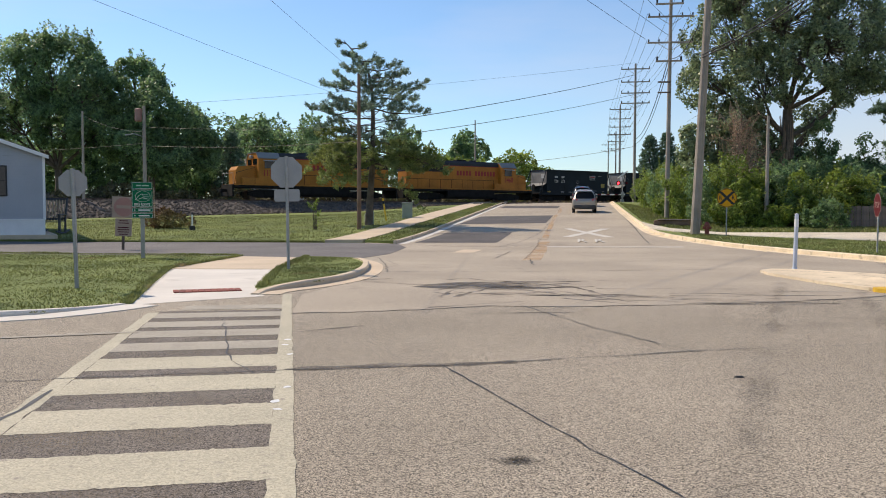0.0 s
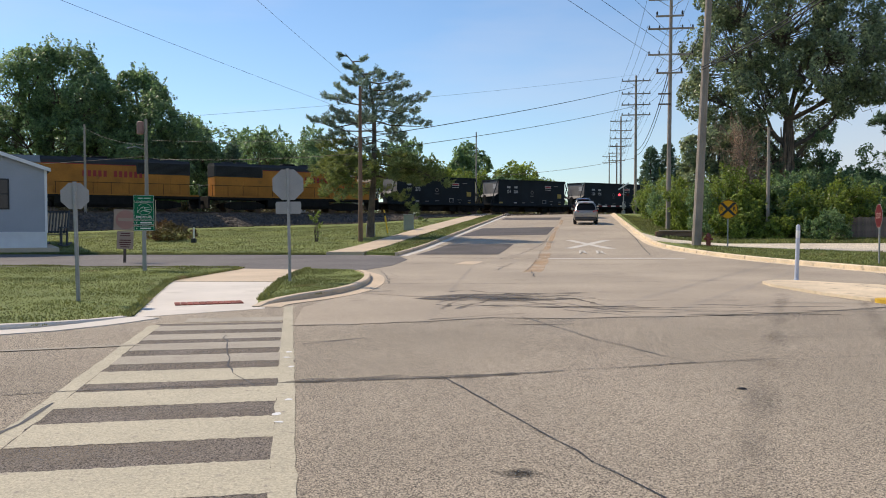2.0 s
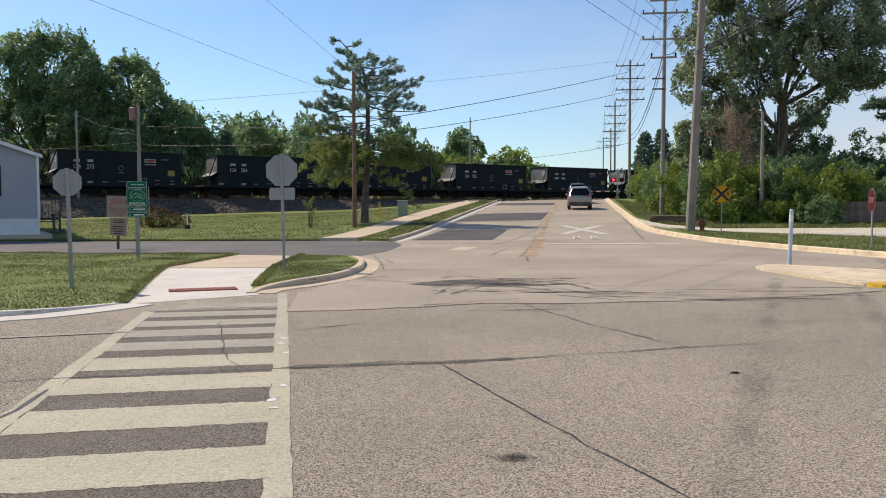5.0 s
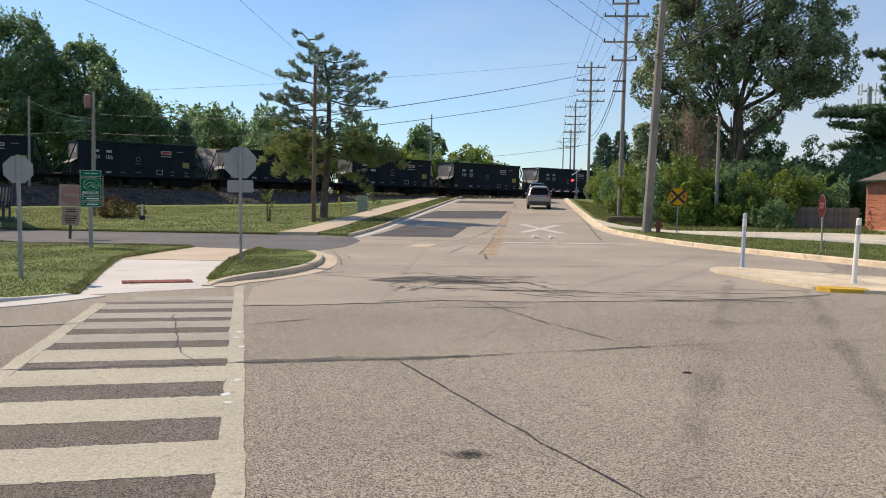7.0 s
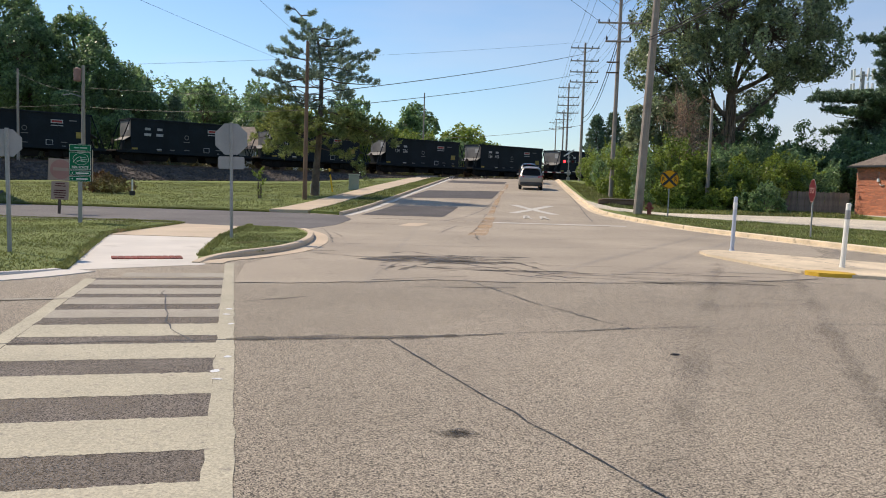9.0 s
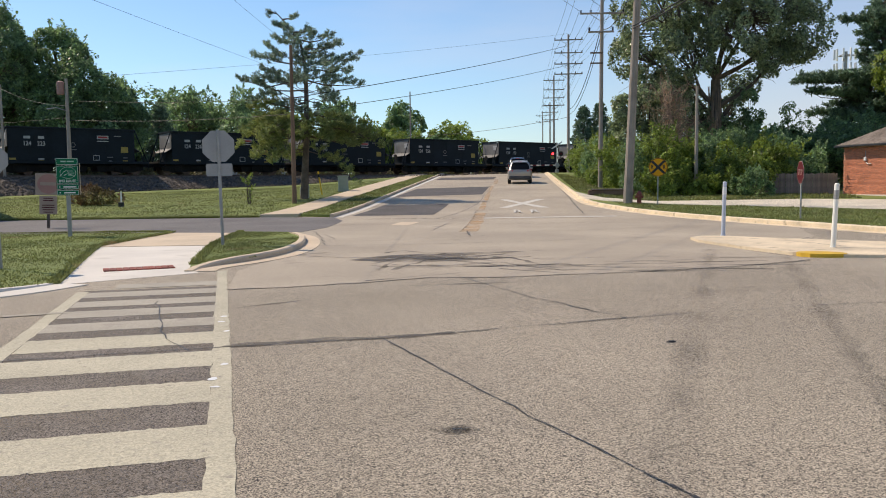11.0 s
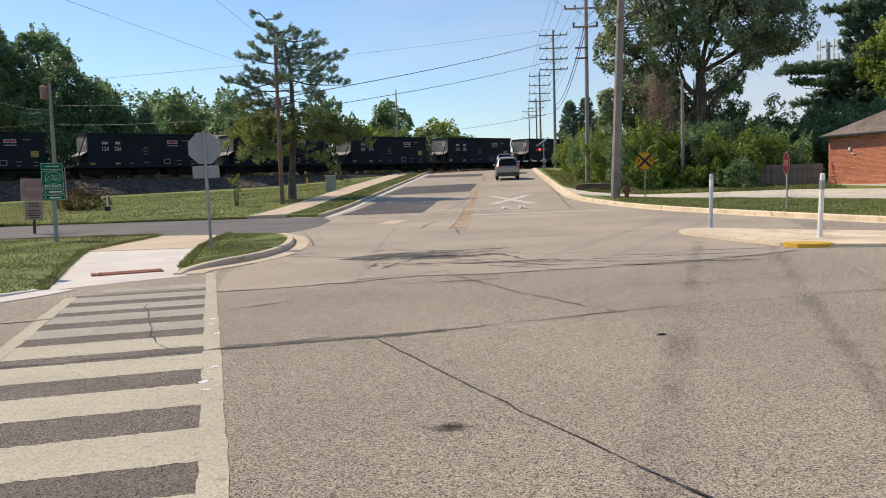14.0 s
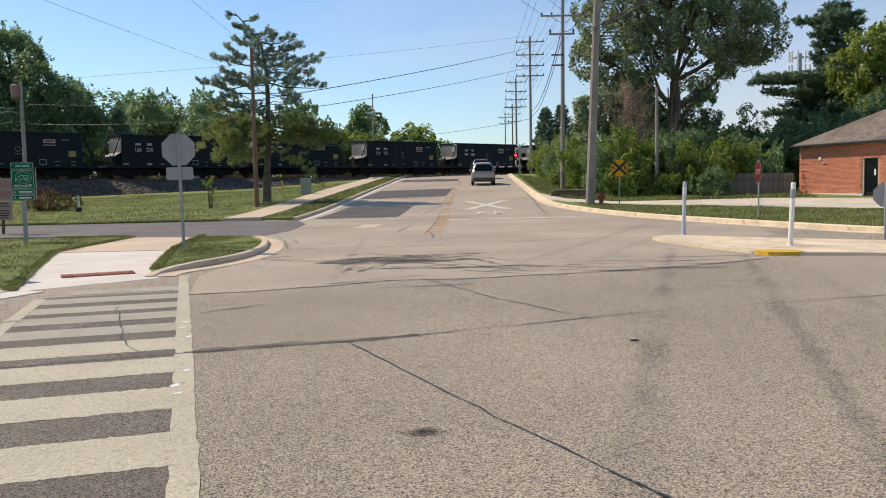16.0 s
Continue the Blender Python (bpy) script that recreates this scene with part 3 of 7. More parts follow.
def limb(shape, a, b, r, rng, k=6, bow=0.12):
    """A bent limb that thins towards its end."""
    a, b = Vector(a), Vector(b)
    ln = (b - a).length
    side = Vector(rng.normal(size=3)) * bow * ln * 0.5
    pts = [a + (b - a) * f + side * math.sin(3.14 * f) + Vector((0, 0, -0.1 * ln * math.sin(3.14 * f))) * bow for f in (0, 0.25, 0.5, 0.75, 1)]
    shape.tube(pts, [r, r * 0.85, r * 0.68, r * 0.5, r * 0.3], k)
    return pts


def broad_tree(name, label, m, height, width, seed, mat, count=7000, leaf=0.22, trunk=0.32, clear=0.22, radius=0.9, fill=0.55, gap=0.25, lobes=None, fork=None, shoots=0.0, lean=0.0, bare=0):
    """A broadleaf tree: trunk, a limb into each lobe of the crown, twigs to the clumps and many leaves."""
    rng = np.random.default_rng(seed)
    t = thing(name, label, "tree", m)
    lobes = lobes or round_lobes(rng, height, width, clear)
    fork = fork or height * max(clear, 0.1) + 0.4
    sh = Shape()
    top = Vector((lean, 0, fork))
    sh.tube([(0, 0, -0.3), (lean * 0.1, 0, fork * 0.12), (lean * 0.5, 0.04 * fork, fork * 0.55), top], [trunk * 1.5, trunk * 1.1, trunk, trunk * 0.85], 9)
    places, ways, owner = clumps_of(rng, lobes, radius, fill, gap, seed)
    for k, (x, y, z, rx, ry, rz) in enumerate(lobes):
        start = top if z > fork + 0.12 * height else Vector((lean * 0.5, 0.02 * fork, max(0.3, min(fork * 0.95, z * 0.62))))
        mid = limb(sh, start, (x, y, z), trunk * 0.48, rng, 6)
        for p in places[owner == k][::2]:
            limb(sh, mid[3], p, trunk * 0.1 + 0.008, rng, 3)
    for k in range(bare):
        # bare twigs hanging out of the crown
        p = places[int(rng.integers(0, len(places)))]
        limb(sh, Vector(p) * 0.9, Vector(p) + Vector(rng.normal(size=3)) * 0.9, 0.02, rng, 3)
    part("trunk", sh, BARK, t)
    pts, nr = clump_leaves(rng, places, ways, count, radius, shoots)
    part("crown", blades("crown", pts, nr, leaf, mat, rng), mat, t)
    return t


def bush(name, label, m, height, width, seed, mat, count=3000, leaf=0.14, radius=None):
    """A shrub: thin stems and a loose, uneven mass of leaves in clumps down to the ground."""
    rng = np.random.default_rng(seed)
    t = thing(name, label, "shrub", m)
    lobes = [(0, 0, height * 0.42, width * 0.36, width * 0.36, height * 0.42)]
    for k in range(6):
        a = 6.283 * (k + rng.uniform(0, 0.8)) / 6
        r = width * rng.uniform(0.15, 0.25)
        z = height * rng.uniform(0.15, 0.75)
        lobes.append((math.cos(a) * width * 0.3, math.sin(a) * width * 0.3, z, r, r, height * rng.uniform(0.18, 0.34)))
    for k in range(2):
        lobes.append((width * rng.uniform(-0.25, 0.25), width * rng.uniform(-0.25, 0.25), height * rng.uniform(0.75, 0.95), width * 0.1, width * 0.1, height * rng.uniform(0.12, 0.22)))
    radius = radius or 0.1 * (height + width) / 2 + 0.04
    places, ways, owner = clumps_of(rng, lobes, radius, 0.55, 0.12, seed)
    sh = Shape()
    for x, y, z, rx, ry, rz in lobes:
        limb(sh, (x * 0.15, y * 0.15, -0.2), (x, y, z + rz * 0.5), 0.012 + 0.007 * height, rng, 5)
    part("stems", sh, BARK, t)
    pts, nr = clump_leaves(rng, places, ways, count, radius, 0.22 * height)
    pts[:, 2] = np.abs(pts[:, 2])
    part("foliage", blades("foliage", pts, nr, leaf, mat, rng), mat, t)
    return t


def needle_tufts(rng, tufts, per, reach, needle, mat, name="needles", slim=0.16):
    """Bottle-brush tufts (place, way): needles set round a short shoot, leaning forward."""
    q, d = np.array([tuple(p) for p, w in tufts]), np.array([tuple(w) for p, w in tufts])
    n = len(q)
    f = rng.uniform(-0.6, 1.0, size=(n, per, 1))
    o = rng.normal(size=(n, per, 3))
    way = o / np.linalg.norm(o, axis=2)[:, :, None] + d[:, None, :] * 0.8
    way /= np.linalg.norm(way, axis=2)[:, :, None]
    pts = (q[:, None, :] + d[:, None, :] * f * reach + way * needle * 0.8).reshape(-1, 3)
    nr = rng.normal(size=(n * per, 3)) + np.array([0, 0, 0.5])
    return blades(name, pts, nr, needle, mat, rng, slim, way.reshape(-1, 3))


def bough(shape, rng, a, az, length, rise_, r, tufts, bare=0.45, step=0.32, wide=0.34, up=0.5):
    """One bough: a bent limb with side shoots in its plane, the outer part set with tufts."""
    out = Vector((math.cos(az), math.sin(az), 0))
    side = Vector((-out.y, out.x, 0))
    a = Vector(a)
    wob = rng.normal() * 0.08 * length
    pts = [a + out * length * f + side * wob * math.sin(3 * f) + Vector((0, 0, rise_ * length * f * f + 0.03 * rng.normal() * length)) for f in (0, 0.3, 0.6, 0.85, 1.0)]
    shape.tube(pts, [r, r * 0.8, r * 0.55, r * 0.35, r * 0.2], 5)
    n = max(3, int(length * (1 - bare) / step * 2))
    for k in range(n):
        f = bare + (1.02 - bare) * (k + rng.uniform(0, 1)) / n
        base = a + (pts[4] - a) * f + Vector((0, 0, rise_ * length * (f * f - f)))
        sg = 1 if k % 2 else -1
        ln = (1.15 - f) * length * wide * rng.uniform(0.5, 1.2) + 0.12
        tip = base + (side * sg * rng.uniform(0.5, 1.0) + out * 0.7).normalized() * ln + Vector((0, 0, (0.12 + 0.25 * up) * ln + rng.normal() * 0.08))
        shape.tube([base, tip], [r * 0.3, r * 0.12], 3)
        m = max(1, int(ln / 0.3))
        for i in range(m + 1):
            q = base + (tip - base) * (0.45 + 0.6 * i / max(1, m)) + Vector(rng.normal(size=3)) * 0.06
            w = ((tip - base).normalized() + Vector((0, 0, up)) + Vector(rng.normal(size=3)) * 0.3).normalized()
            tufts.append((q, w))
    tufts.append((pts[4], (out + Vector((0, 0, up))).normalized()))


def pine(name, label, m, seed, mat, old):
    """An open, aged pine, about 11 m: level arms above, long drooping boughs below, the leader bent aside."""
    rng = np.random.default_rng(seed)
    t = thing(name, label, "pine tree", m)
    sh, high, low = Shape(), [], []
    line = [Vector(p) for p in ((0, 0, -0.3), (0.12, 0, 1.8), (0.27, 0.05, 4.0), (0.28, 0.1, 6.5), (0.24, 0.05, 8.0), (0.0, 0, 9.3), (-0.75, 0, 10.3), (-1.5, 0, 11.15))]
    sh.tube(line, [0.26, 0.21, 0.17, 0.13, 0.1, 0.07, 0.045, 0.02], 8)

    def spine(h):
        for a, b in zip(line, line[1:]):
            if a.z <= h <= b.z:
                return a + (b - a) * ((h - a.z) / (b.z - a.z))
        return line[-1].copy()

    z, turn = 2.9, 0.0
    while z < 10.3:
        reach = 3.3 if z < 4.4 else 2.2 if z < 5.6 else 2.9 if z < 7.6 else 2.5 if z < 8.8 else 1.5 if z < 9.7 else 0.7
        n = 4 if z < 9 else 3
        for i in range(n):
            az = turn + 6.283 * i / n + rng.uniform(-0.5, 0.5)
            rs = -0.22 if z < 4.6 else 0.0 if z < 6 else 0.2 if z < 8 else 0.35
            bough(sh, rng, spine(z + rng.uniform(-0.3, 0.3)), az, reach * rng.uniform(0.4, 1.05), rs + rng.normal() * 0.13, 0.03, low if z < 4.9 else high, 0.35 if z < 4.9 else 0.45)
        turn += 0.9
        z += 0.47
    # the arms that make its outline
    for h, deg, ln, rs in ((8.0, -4, 3.3, 0.22), (7.6, 15, 2.6, 0.0), (6.9, 0, 3.2, -0.1), (8.1, 182, 2.9, 0.14), (6.9, 176, 3.9, 0.03), (6.4, 190, 3.2, -0.05), (8.9, 20, 1.7, 0.1), (9.2, 170, 1.2, 0.1), (10.1, 200, 0.8, 0.2), (9.9, 20, 1.0, 0.1), (10.6, 10, 0.7, 0.2), (11.0, 180, 0.45, 0.3), (9.3, 5, 1.9, 0.25), (8.6, -15, 2.3, 0.25)):
        bough(sh, rng, spine(h), radians(deg), ln, rs, 0.055, high, 0.42)
    for h, deg, ln, rs in ((5.6, 184, 3.3, -0.1), (5.2, 172, 3.7, -0.28), (4.7, 190, 3.8, -0.42), (4.3, 178, 3.3, -0.55), (3.9, 200, 2.9, -0.5), (4.4, -6, 4.5, -0.24), (4.1, 8, 3.5, -0.2), (3.6, -20, 3.0, -0.2), (4.9, 8, 2.5, -0.1), (4.6, 230, 3.0, -0.35), (4.2, 270, 2.6, -0.25), (3.9, 310, 2.6, -0.25)):
        bough(sh, rng, spine(h), radians(deg), ln, rs, 0.055, low, 0.28, 0.24, 0.42)
    part("trunk", sh, BARK, t)
    part("needles", needle_tufts(rng, high, 38, 0.2, 0.115, mat, slim=0.17), mat, t)
    # lower boughs take the yellower colour that stands in for sunlight
    part("needles", needle_tufts(rng, low, 30, 0.2, 0.115, old, slim=0.18), old, t, "lower needles coloured yellowish green as if sunlit")
    return t


def white_pine(name, label, m, seed, mat):
    """A tall soft-needled pine, about 16 m, with long level tiers and one far-reaching arm."""
    rng = np.random.default_rng(seed)
    t = thing(name, label, "pine tree", m)
    sh, tufts = Shape(), []
    sh.tube([(0, 0, -0.3), (0.1, 0, 5), (0, 0, 11), (0.1, 0, 15.4)], [0.4, 0.3, 0.16, 0.03], 9)
    z, turn = 1.4, 0.0
    while z < 15.3:
        reach = 4.8 if z < 5 else 5.2 if z < 7.6 else 3.8 if z < 9.2 else 2.4 if z < 11 else 2.0 if z < 12.5 else 2.3 if z < 13.8 else 1.0
        for i in range(6):
            az = turn + 1.047 * i + rng.uniform(-0.3, 0.3)
            bough(sh, rng, (0, 0, z + rng.uniform(-0.2, 0.2)), az, reach * rng.uniform(0.55, 1.05), rng.uniform(-0.02, 0.2), 0.07, tufts, 0.25, 0.42, 0.36, 0.7)
        turn += 0.6
        z += 0.62
    for h, deg, ln, rs in ((8.2, 183, 7.4, 0.02), (8.5, 176, 6.6, 0.06), (6.9, 186, 6.3, 0.05), (13.4, 178, 3.4, 0.12), (5.2, 180, 6.0, 0.0)):
        bough(sh, rng, (0, 0, h), radians(deg), ln, rs, 0.08, tufts, 0.25, 0.3, 0.24, 0.7)
    part("trunk", sh, BARK, t)
    part("needles", needle_tufts(rng, tufts, 24, 0.34, 0.21, mat, slim=0.22), mat, t)
    return t


def conifer(name, label, m, height, width, seed, mat, leaf=0.2):
    """A dense conical evergreen in tiers of drooping boughs."""
    rng = np.random.default_rng(seed)
    t = thing(name, label, "conifer", m)
    sh, tufts = Shape().tube([(0, 0, -0.3), (0, 0, height * 0.5), (0, 0, height)], [0.028 * height, 0.014 * height, 0.02], 8), []
    z, turn = 0.06 * height, 0.0
    while z < height * 0.97:
        reach = width / 2 * (1 - z / height) ** 0.75 + 0.15
        for i in range(6):
            az = turn + 1.047 * i + rng.uniform(-0.3, 0.3)
            bough(sh, rng, (0, 0, z), az, reach * rng.uniform(0.65, 1.15), rng.uniform(-0.25, 0.05), 0.04, tufts, 0.2, 0.55, 0.4, 0.2)
        turn += 0.55
        z += 0.05 * height
    part("trunk", sh, BARK, t)
    part("needles", needle_tufts(rng, tufts, 9, 0.3, leaf, mat, slim=0.3), mat, t)
    return t


def stand(fn, x, y, **kw):
    return fn(m=pose(x, y, ground_z(x, y) + 0.05, 0, 0, kw.pop("turn", 0)), **kw)


def bearing(deg, dist):
    """A place seen that many degrees to the right of the road's way, at that distance."""
    return dist * math.sin(radians(deg)), dist * math.cos(radians(deg))


def woods():
    big = dict(name="broadleaf_tree", mat=LEAF_DARK, shoots=1.15, radius=0.95, leaf=0.15)
    stand(broad_tree, -54.0, 80, label="tall dense dark green broadleaf tree behind the railway", height=18.5, width=17, seed=3, count=62000, clear=0.1, trunk=0.42, fork=3.6,
          lobes=((0.6, 0, 13.2, 4.6, 4.8, 4.6), (-4.4, -0.5, 12.9, 3.6, 3.8, 3.8), (4.2, -1.0, 11.2, 3.0, 3.4, 3.8), (-1.2, -1.5, 15.0, 2.5, 2.6, 2.2), (2.4, 0.5, 14.6, 2.0, 2.2, 2.1), (-6.4, -1.4, 8.6, 2.8, 3.0, 2.4), (-2.2, -3.6, 8.8, 3.2, 2.8, 2.6), (2.8, -3.0, 8.0, 3.2, 2.6, 2.3), (5.6, -1.4, 7.4, 2.0, 2.4, 1.9)), **big)
    stand(broad_tree, -44.6, 82, label="wide dark green broadleaf tree behind the railway", height=15.5, width=15, seed=4, count=54000, clear=0.1, trunk=0.36, fork=3.2,
          lobes=((-1.4, 0, 11.0, 3.2, 3.4, 3.6), (1.4, -0.4, 9.6, 3.3, 3.4, 3.2), (-2.2, 0.5, 13.3, 1.7, 1.9, 1.9), (4.0, -0.6, 7.6, 2.7, 3.0, 2.8), (5.8, 0.0, 5.9, 1.9, 2.2, 2.1), (-3.6, -2.0, 7.4, 2.6, 2.6, 2.5), (0.4, -3.0, 6.4, 3.2, 2.6, 2.3), (3.2, -2.6, 4.9, 2.6, 2.2, 1.8)), **big)
    stand(broad_tree, -67, 74, label="tall dark green broadleaf tree at the wood's edge", height=16.2, width=17, seed=5, count=30000, clear=0.1, **big)
    stand(broad_tree, -62, 96, label="tall dark broadleaf tree deep in the wood", height=15, width=20, seed=6, count=14000, clear=0.05, name="broadleaf_tree", mat=LEAF_DARK, leaf=0.26, radius=1.5)
    stand(broad_tree, -49, 99, label="dark broadleaf tree deep in the wood", height=11, width=15, seed=7, count=12000, clear=0.03, name="broadleaf_tree", mat=LEAF_DARK, leaf=0.25, radius=1.4)
    for i, (x, y, h, w) in enumerate(((-70, 88, 6.0, 10), (-63, 90, 5.5, 9), (-57, 91, 6.0, 9), (-51, 92, 5.5, 9), (-45.5, 92, 5.0, 8))):
        stand(bush, x, y, name="undergrowth", label="dark green undergrowth below the trees behind the railway", height=h, width=w, seed=150 + i, mat=LEAF_DARK, count=7000, leaf=0.19, radius=0.8)
    stand(conifer, -41.0, 94, name="spruce_tree", label="dark pointed spruce beyond the railway", height=8.8, width=5.6, seed=8, mat=SPRUCE)
    for i, (x, y, h, w, mt) in enumerate(((-47.0, 120, 13.4, 11, LEAF_DARK), (-40.3, 118, 13.0, 11, LEAF_DARK), (-44.0, 115, 11.2, 11, LEAF_DARK), (-36.0, 113, 8.6, 10, LEAF_DARK), (-33.5, 122, 10.2, 9, LEAF_MID), (-27.5, 130, 12.2, 9, LEAF_DARK), (-22.5, 131, 9.6, 9, LEAF_MID), (-18, 134, 7.6, 9, LEAF_MID), (-13.5, 136, 6.8, 8, LEAF_DARK))):
        stand(broad_tree, x, y, name="broadleaf_tree", label="rounded green broadleaf tree beyond the railway", height=h, width=w, seed=10 + i, mat=mt, count=11000, leaf=0.19, clear=0.08, radius=0.85, shoots=0.8)
    stand(broad_tree, -20.7, 150, name="broadleaf_tree", label="tall open-crowned green tree far beyond the crossing", height=14.6, width=9.5, seed=31, mat=LEAF_DARK, count=6500, leaf=0.3, clear=0.3, radius=1.0, gap=0.05, fill=0.4)
    stand(broad_tree, -11.5, 160, name="broadleaf_tree", label="round pale green tree far beyond the crossing", height=11.4, width=12, seed=32, mat=LEAF_MID, count=6500, leaf=0.32, clear=0.1, radius=1.1)
    for i, (x, h) in enumerate(((11.2, 12.0), (14.0, 12.7), (16.6, 9.6))):
        stand(conifer, x, 140 + i, name="spruce_tree", label="tall dark spruce beyond the crossing", height=h, width=6.6, seed=40 + i, mat=SPRUCE, leaf=0.26)
    # lawn pine
    stand(pine, -12.67, 49.3, name="pine_tree", label="open crooked pine with level limbs on the lawn", seed=2, mat=NEEDLE, old=NEEDLE_SUNLIT)
    stand(bush, -14.57, 44.8, name="young_sapling", label="thin staked sapling on the lawn", height=1.6, width=0.45, seed=51, mat=LEAF_MID, count=60, leaf=0.06)
    stand(bush, -24.6, 47.0, name="reddish_shrub", label="low reddish brown shrub on the lawn", height=1.0, width=3.3, seed=52, mat=SHRUB_RED, count=3600, leaf=0.07, radius=0.22)
    # tall poplar and its neighbours over the hedge
    stand(broad_tree, 15.4, 66.5, name="poplar_tree", label="tall silvery green poplar with several upright limbs", height=24, width=18, seed=21, mat=LEAF_SILVER, count=86000, leaf=0.125, trunk=0.4, fork=8.2, radius=0.58, fill=0.55, gap=0.12, bare=120,
          lobes=((-0.5, 0, 16.5, 4.4, 4.4, 5.2), (3.7, -0.6, 14.0, 3.3, 3.6, 3.8), (-4.6, 0, 13.0, 3.1, 3.4, 3.6), (1.4, -2.2, 11.8, 2.6, 2.3, 2.5), (6.0, -0.5, 11.4, 2.1, 2.4, 2.0), (4.0, -0.8, 9.7, 1.5, 1.6, 1.3), (-2.4, -2.0, 10.2, 2.3, 2.2, 2.2), (-6.2, -0.4, 10.1, 1.8, 2.0, 1.5), (6.6, 0, 14.2, 1.7, 2.0, 2.2), (3.2, 0, 19.5, 3.2, 3.2, 3.0), (-4.0, 0, 18.6, 2.9, 3.0, 3.0),
                 (-3.2, 1.2, 7.6, 2.0, 2.0, 1.8), (-1.5, 1.4, 5.6, 1.7, 1.8, 1.7), (1.9, 0.6, 7.8, 1.3, 1.5, 1.2), (1.3, 1.0, 5.7, 1.2, 1.4, 1.3)))
    stand(broad_tree, 9.6, 63, name="poplar_tree", label="slender silvery green poplar over the hedge", height=9.5, width=6, seed=22, mat=LEAF_SILVER, count=15000, leaf=0.12, trunk=0.16, fork=2.4, radius=0.55, gap=0.1,
          lobes=((-1.0, 0, 6.0, 1.3, 1.4, 1.5), (0.4, 0.4, 7.6, 1.3, 1.3, 1.4), (-0.6, 0, 4.0, 1.7, 1.6, 1.2), (1.6, 0.3, 5.2, 1.2, 1.4, 1.8), (-1.8, 0, 4.9, 0.9, 1.0, 0.8)))
    stand(broad_tree, 13.2, 72, name="poplar_tree", label="silvery green poplar standing in the thicket", height=9.5, width=7.5, seed=26, mat=LEAF_SILVER, count=15000, leaf=0.13, trunk=0.18, clear=0.08, radius=0.6)
    dead_tree(11.1, 60.5)
    for x, y, h, w, sd in ((17.5, 65, 7.5, 1.5, 24), (21.0, 66.5, 6.5, 2.1, 25)):
        stand(broad_tree, x, y, name="broadleaf_tree", label="dark young tree with a spiky crown behind the fence", height=h, width=w, seed=sd, mat=LEAF_DARK, count=4600, leaf=0.1, trunk=0.08, fork=1.5, radius=0.42, gap=0.1,
              lobes=((0, 0, h - 0.8, 0.35 * w, 0.35 * w, 0.9), (0.3 * w, 0, h - 2.2, 0.4 * w, 0.4 * w, 0.8), (-0.3 * w, 0, h - 2.6, 0.45 * w, 0.4 * w, 0.8), (0, 0, h * 0.4, 0.8 * w, 0.8 * w, h * 0.3)))
    for i, (b, d, h, w) in enumerate(((12.6, 71, 5.0, 6), (16.0, 66.5, 3.8, 5.5), (18.4, 68, 4.0, 6), (20.6, 70, 4.9, 6), (14.2, 63, 4.5, 5), (22.4, 68, 5.4, 6), (26, 72, 7, 8))):
        x, y = bearing(b, d)
        stand(broad_tree, x, y, name="broadleaf_tree", label="dark green young tree in the thicket", height=h, width=w, seed=60 + i, mat=LEAF_DARK, count=12000, leaf=0.11, clear=0.02, trunk=0.1, radius=0.55, shoots=0.5)
    stand(white_pine, 32.5, 78, name="white_pine_tree", label="tall dark blue-green pine behind the brick building", seed=70, mat=SPRUCE)
    stand(broad_tree, 34.6, 72, name="broadleaf_tree", label="tall yellowish green tree behind the brick building", height=13.2, width=9.5, seed=71, mat=LEAF_MID, count=26000, leaf=0.15, clear=0.1, radius=0.75, shoots=0.7)
    hedge = ((5.0, 95, 3.0, 4.0), (4.8, 86, 3.4, 4.0), (5.2, 78, 3.6, 4.4), (6.0, 71, 3.6, 4.4), (6.6, 65.5, 3.3, 4.4), (7.6, 61, 3.4, 4.4), (9.0, 57.5, 3.6, 4.4), (10.2, 56.5, 4.2, 3.6), (11.6, 58, 3.2, 4.4), (13.0, 57, 3.7, 3.8), (14.6, 56, 2.9, 4.2), (16.2, 57, 3.1, 4.2), (17.4, 58.5, 3.2, 4.5), (9.6, 52.8, 1.5, 2.2), (12.2, 53.6, 1.3, 2.4), (15.4, 53, 1.7, 2.6), (10.7, 53.4, 2.8, 1.9))
    for i, (b, d, h, w) in enumerate(hedge):
        x, y = bearing(b, d)
        stand(bush, x, y, name="hedge_shrub", label="dense green wild shrub in the roadside hedge", height=h, width=w, seed=80 + i, mat=LEAF_MID if i % 3 else LEAF_DARK, count=9500 if h > 2.6 else 4200, leaf=0.085)
    for i in range(19):
        p = on_track(-66 + 5.6 * i, -8.5 - 1.5 * (i % 2), 0)
        stand(bush, p.x, p.y, name="weed_thicket", label="dry greenish weeds along the far side of the track", height=(1.5, 1.2, 1.7, 1.3)[i % 4], width=6.2, seed=120 + i, mat=WEED, count=2600, leaf=0.13, radius=0.45)


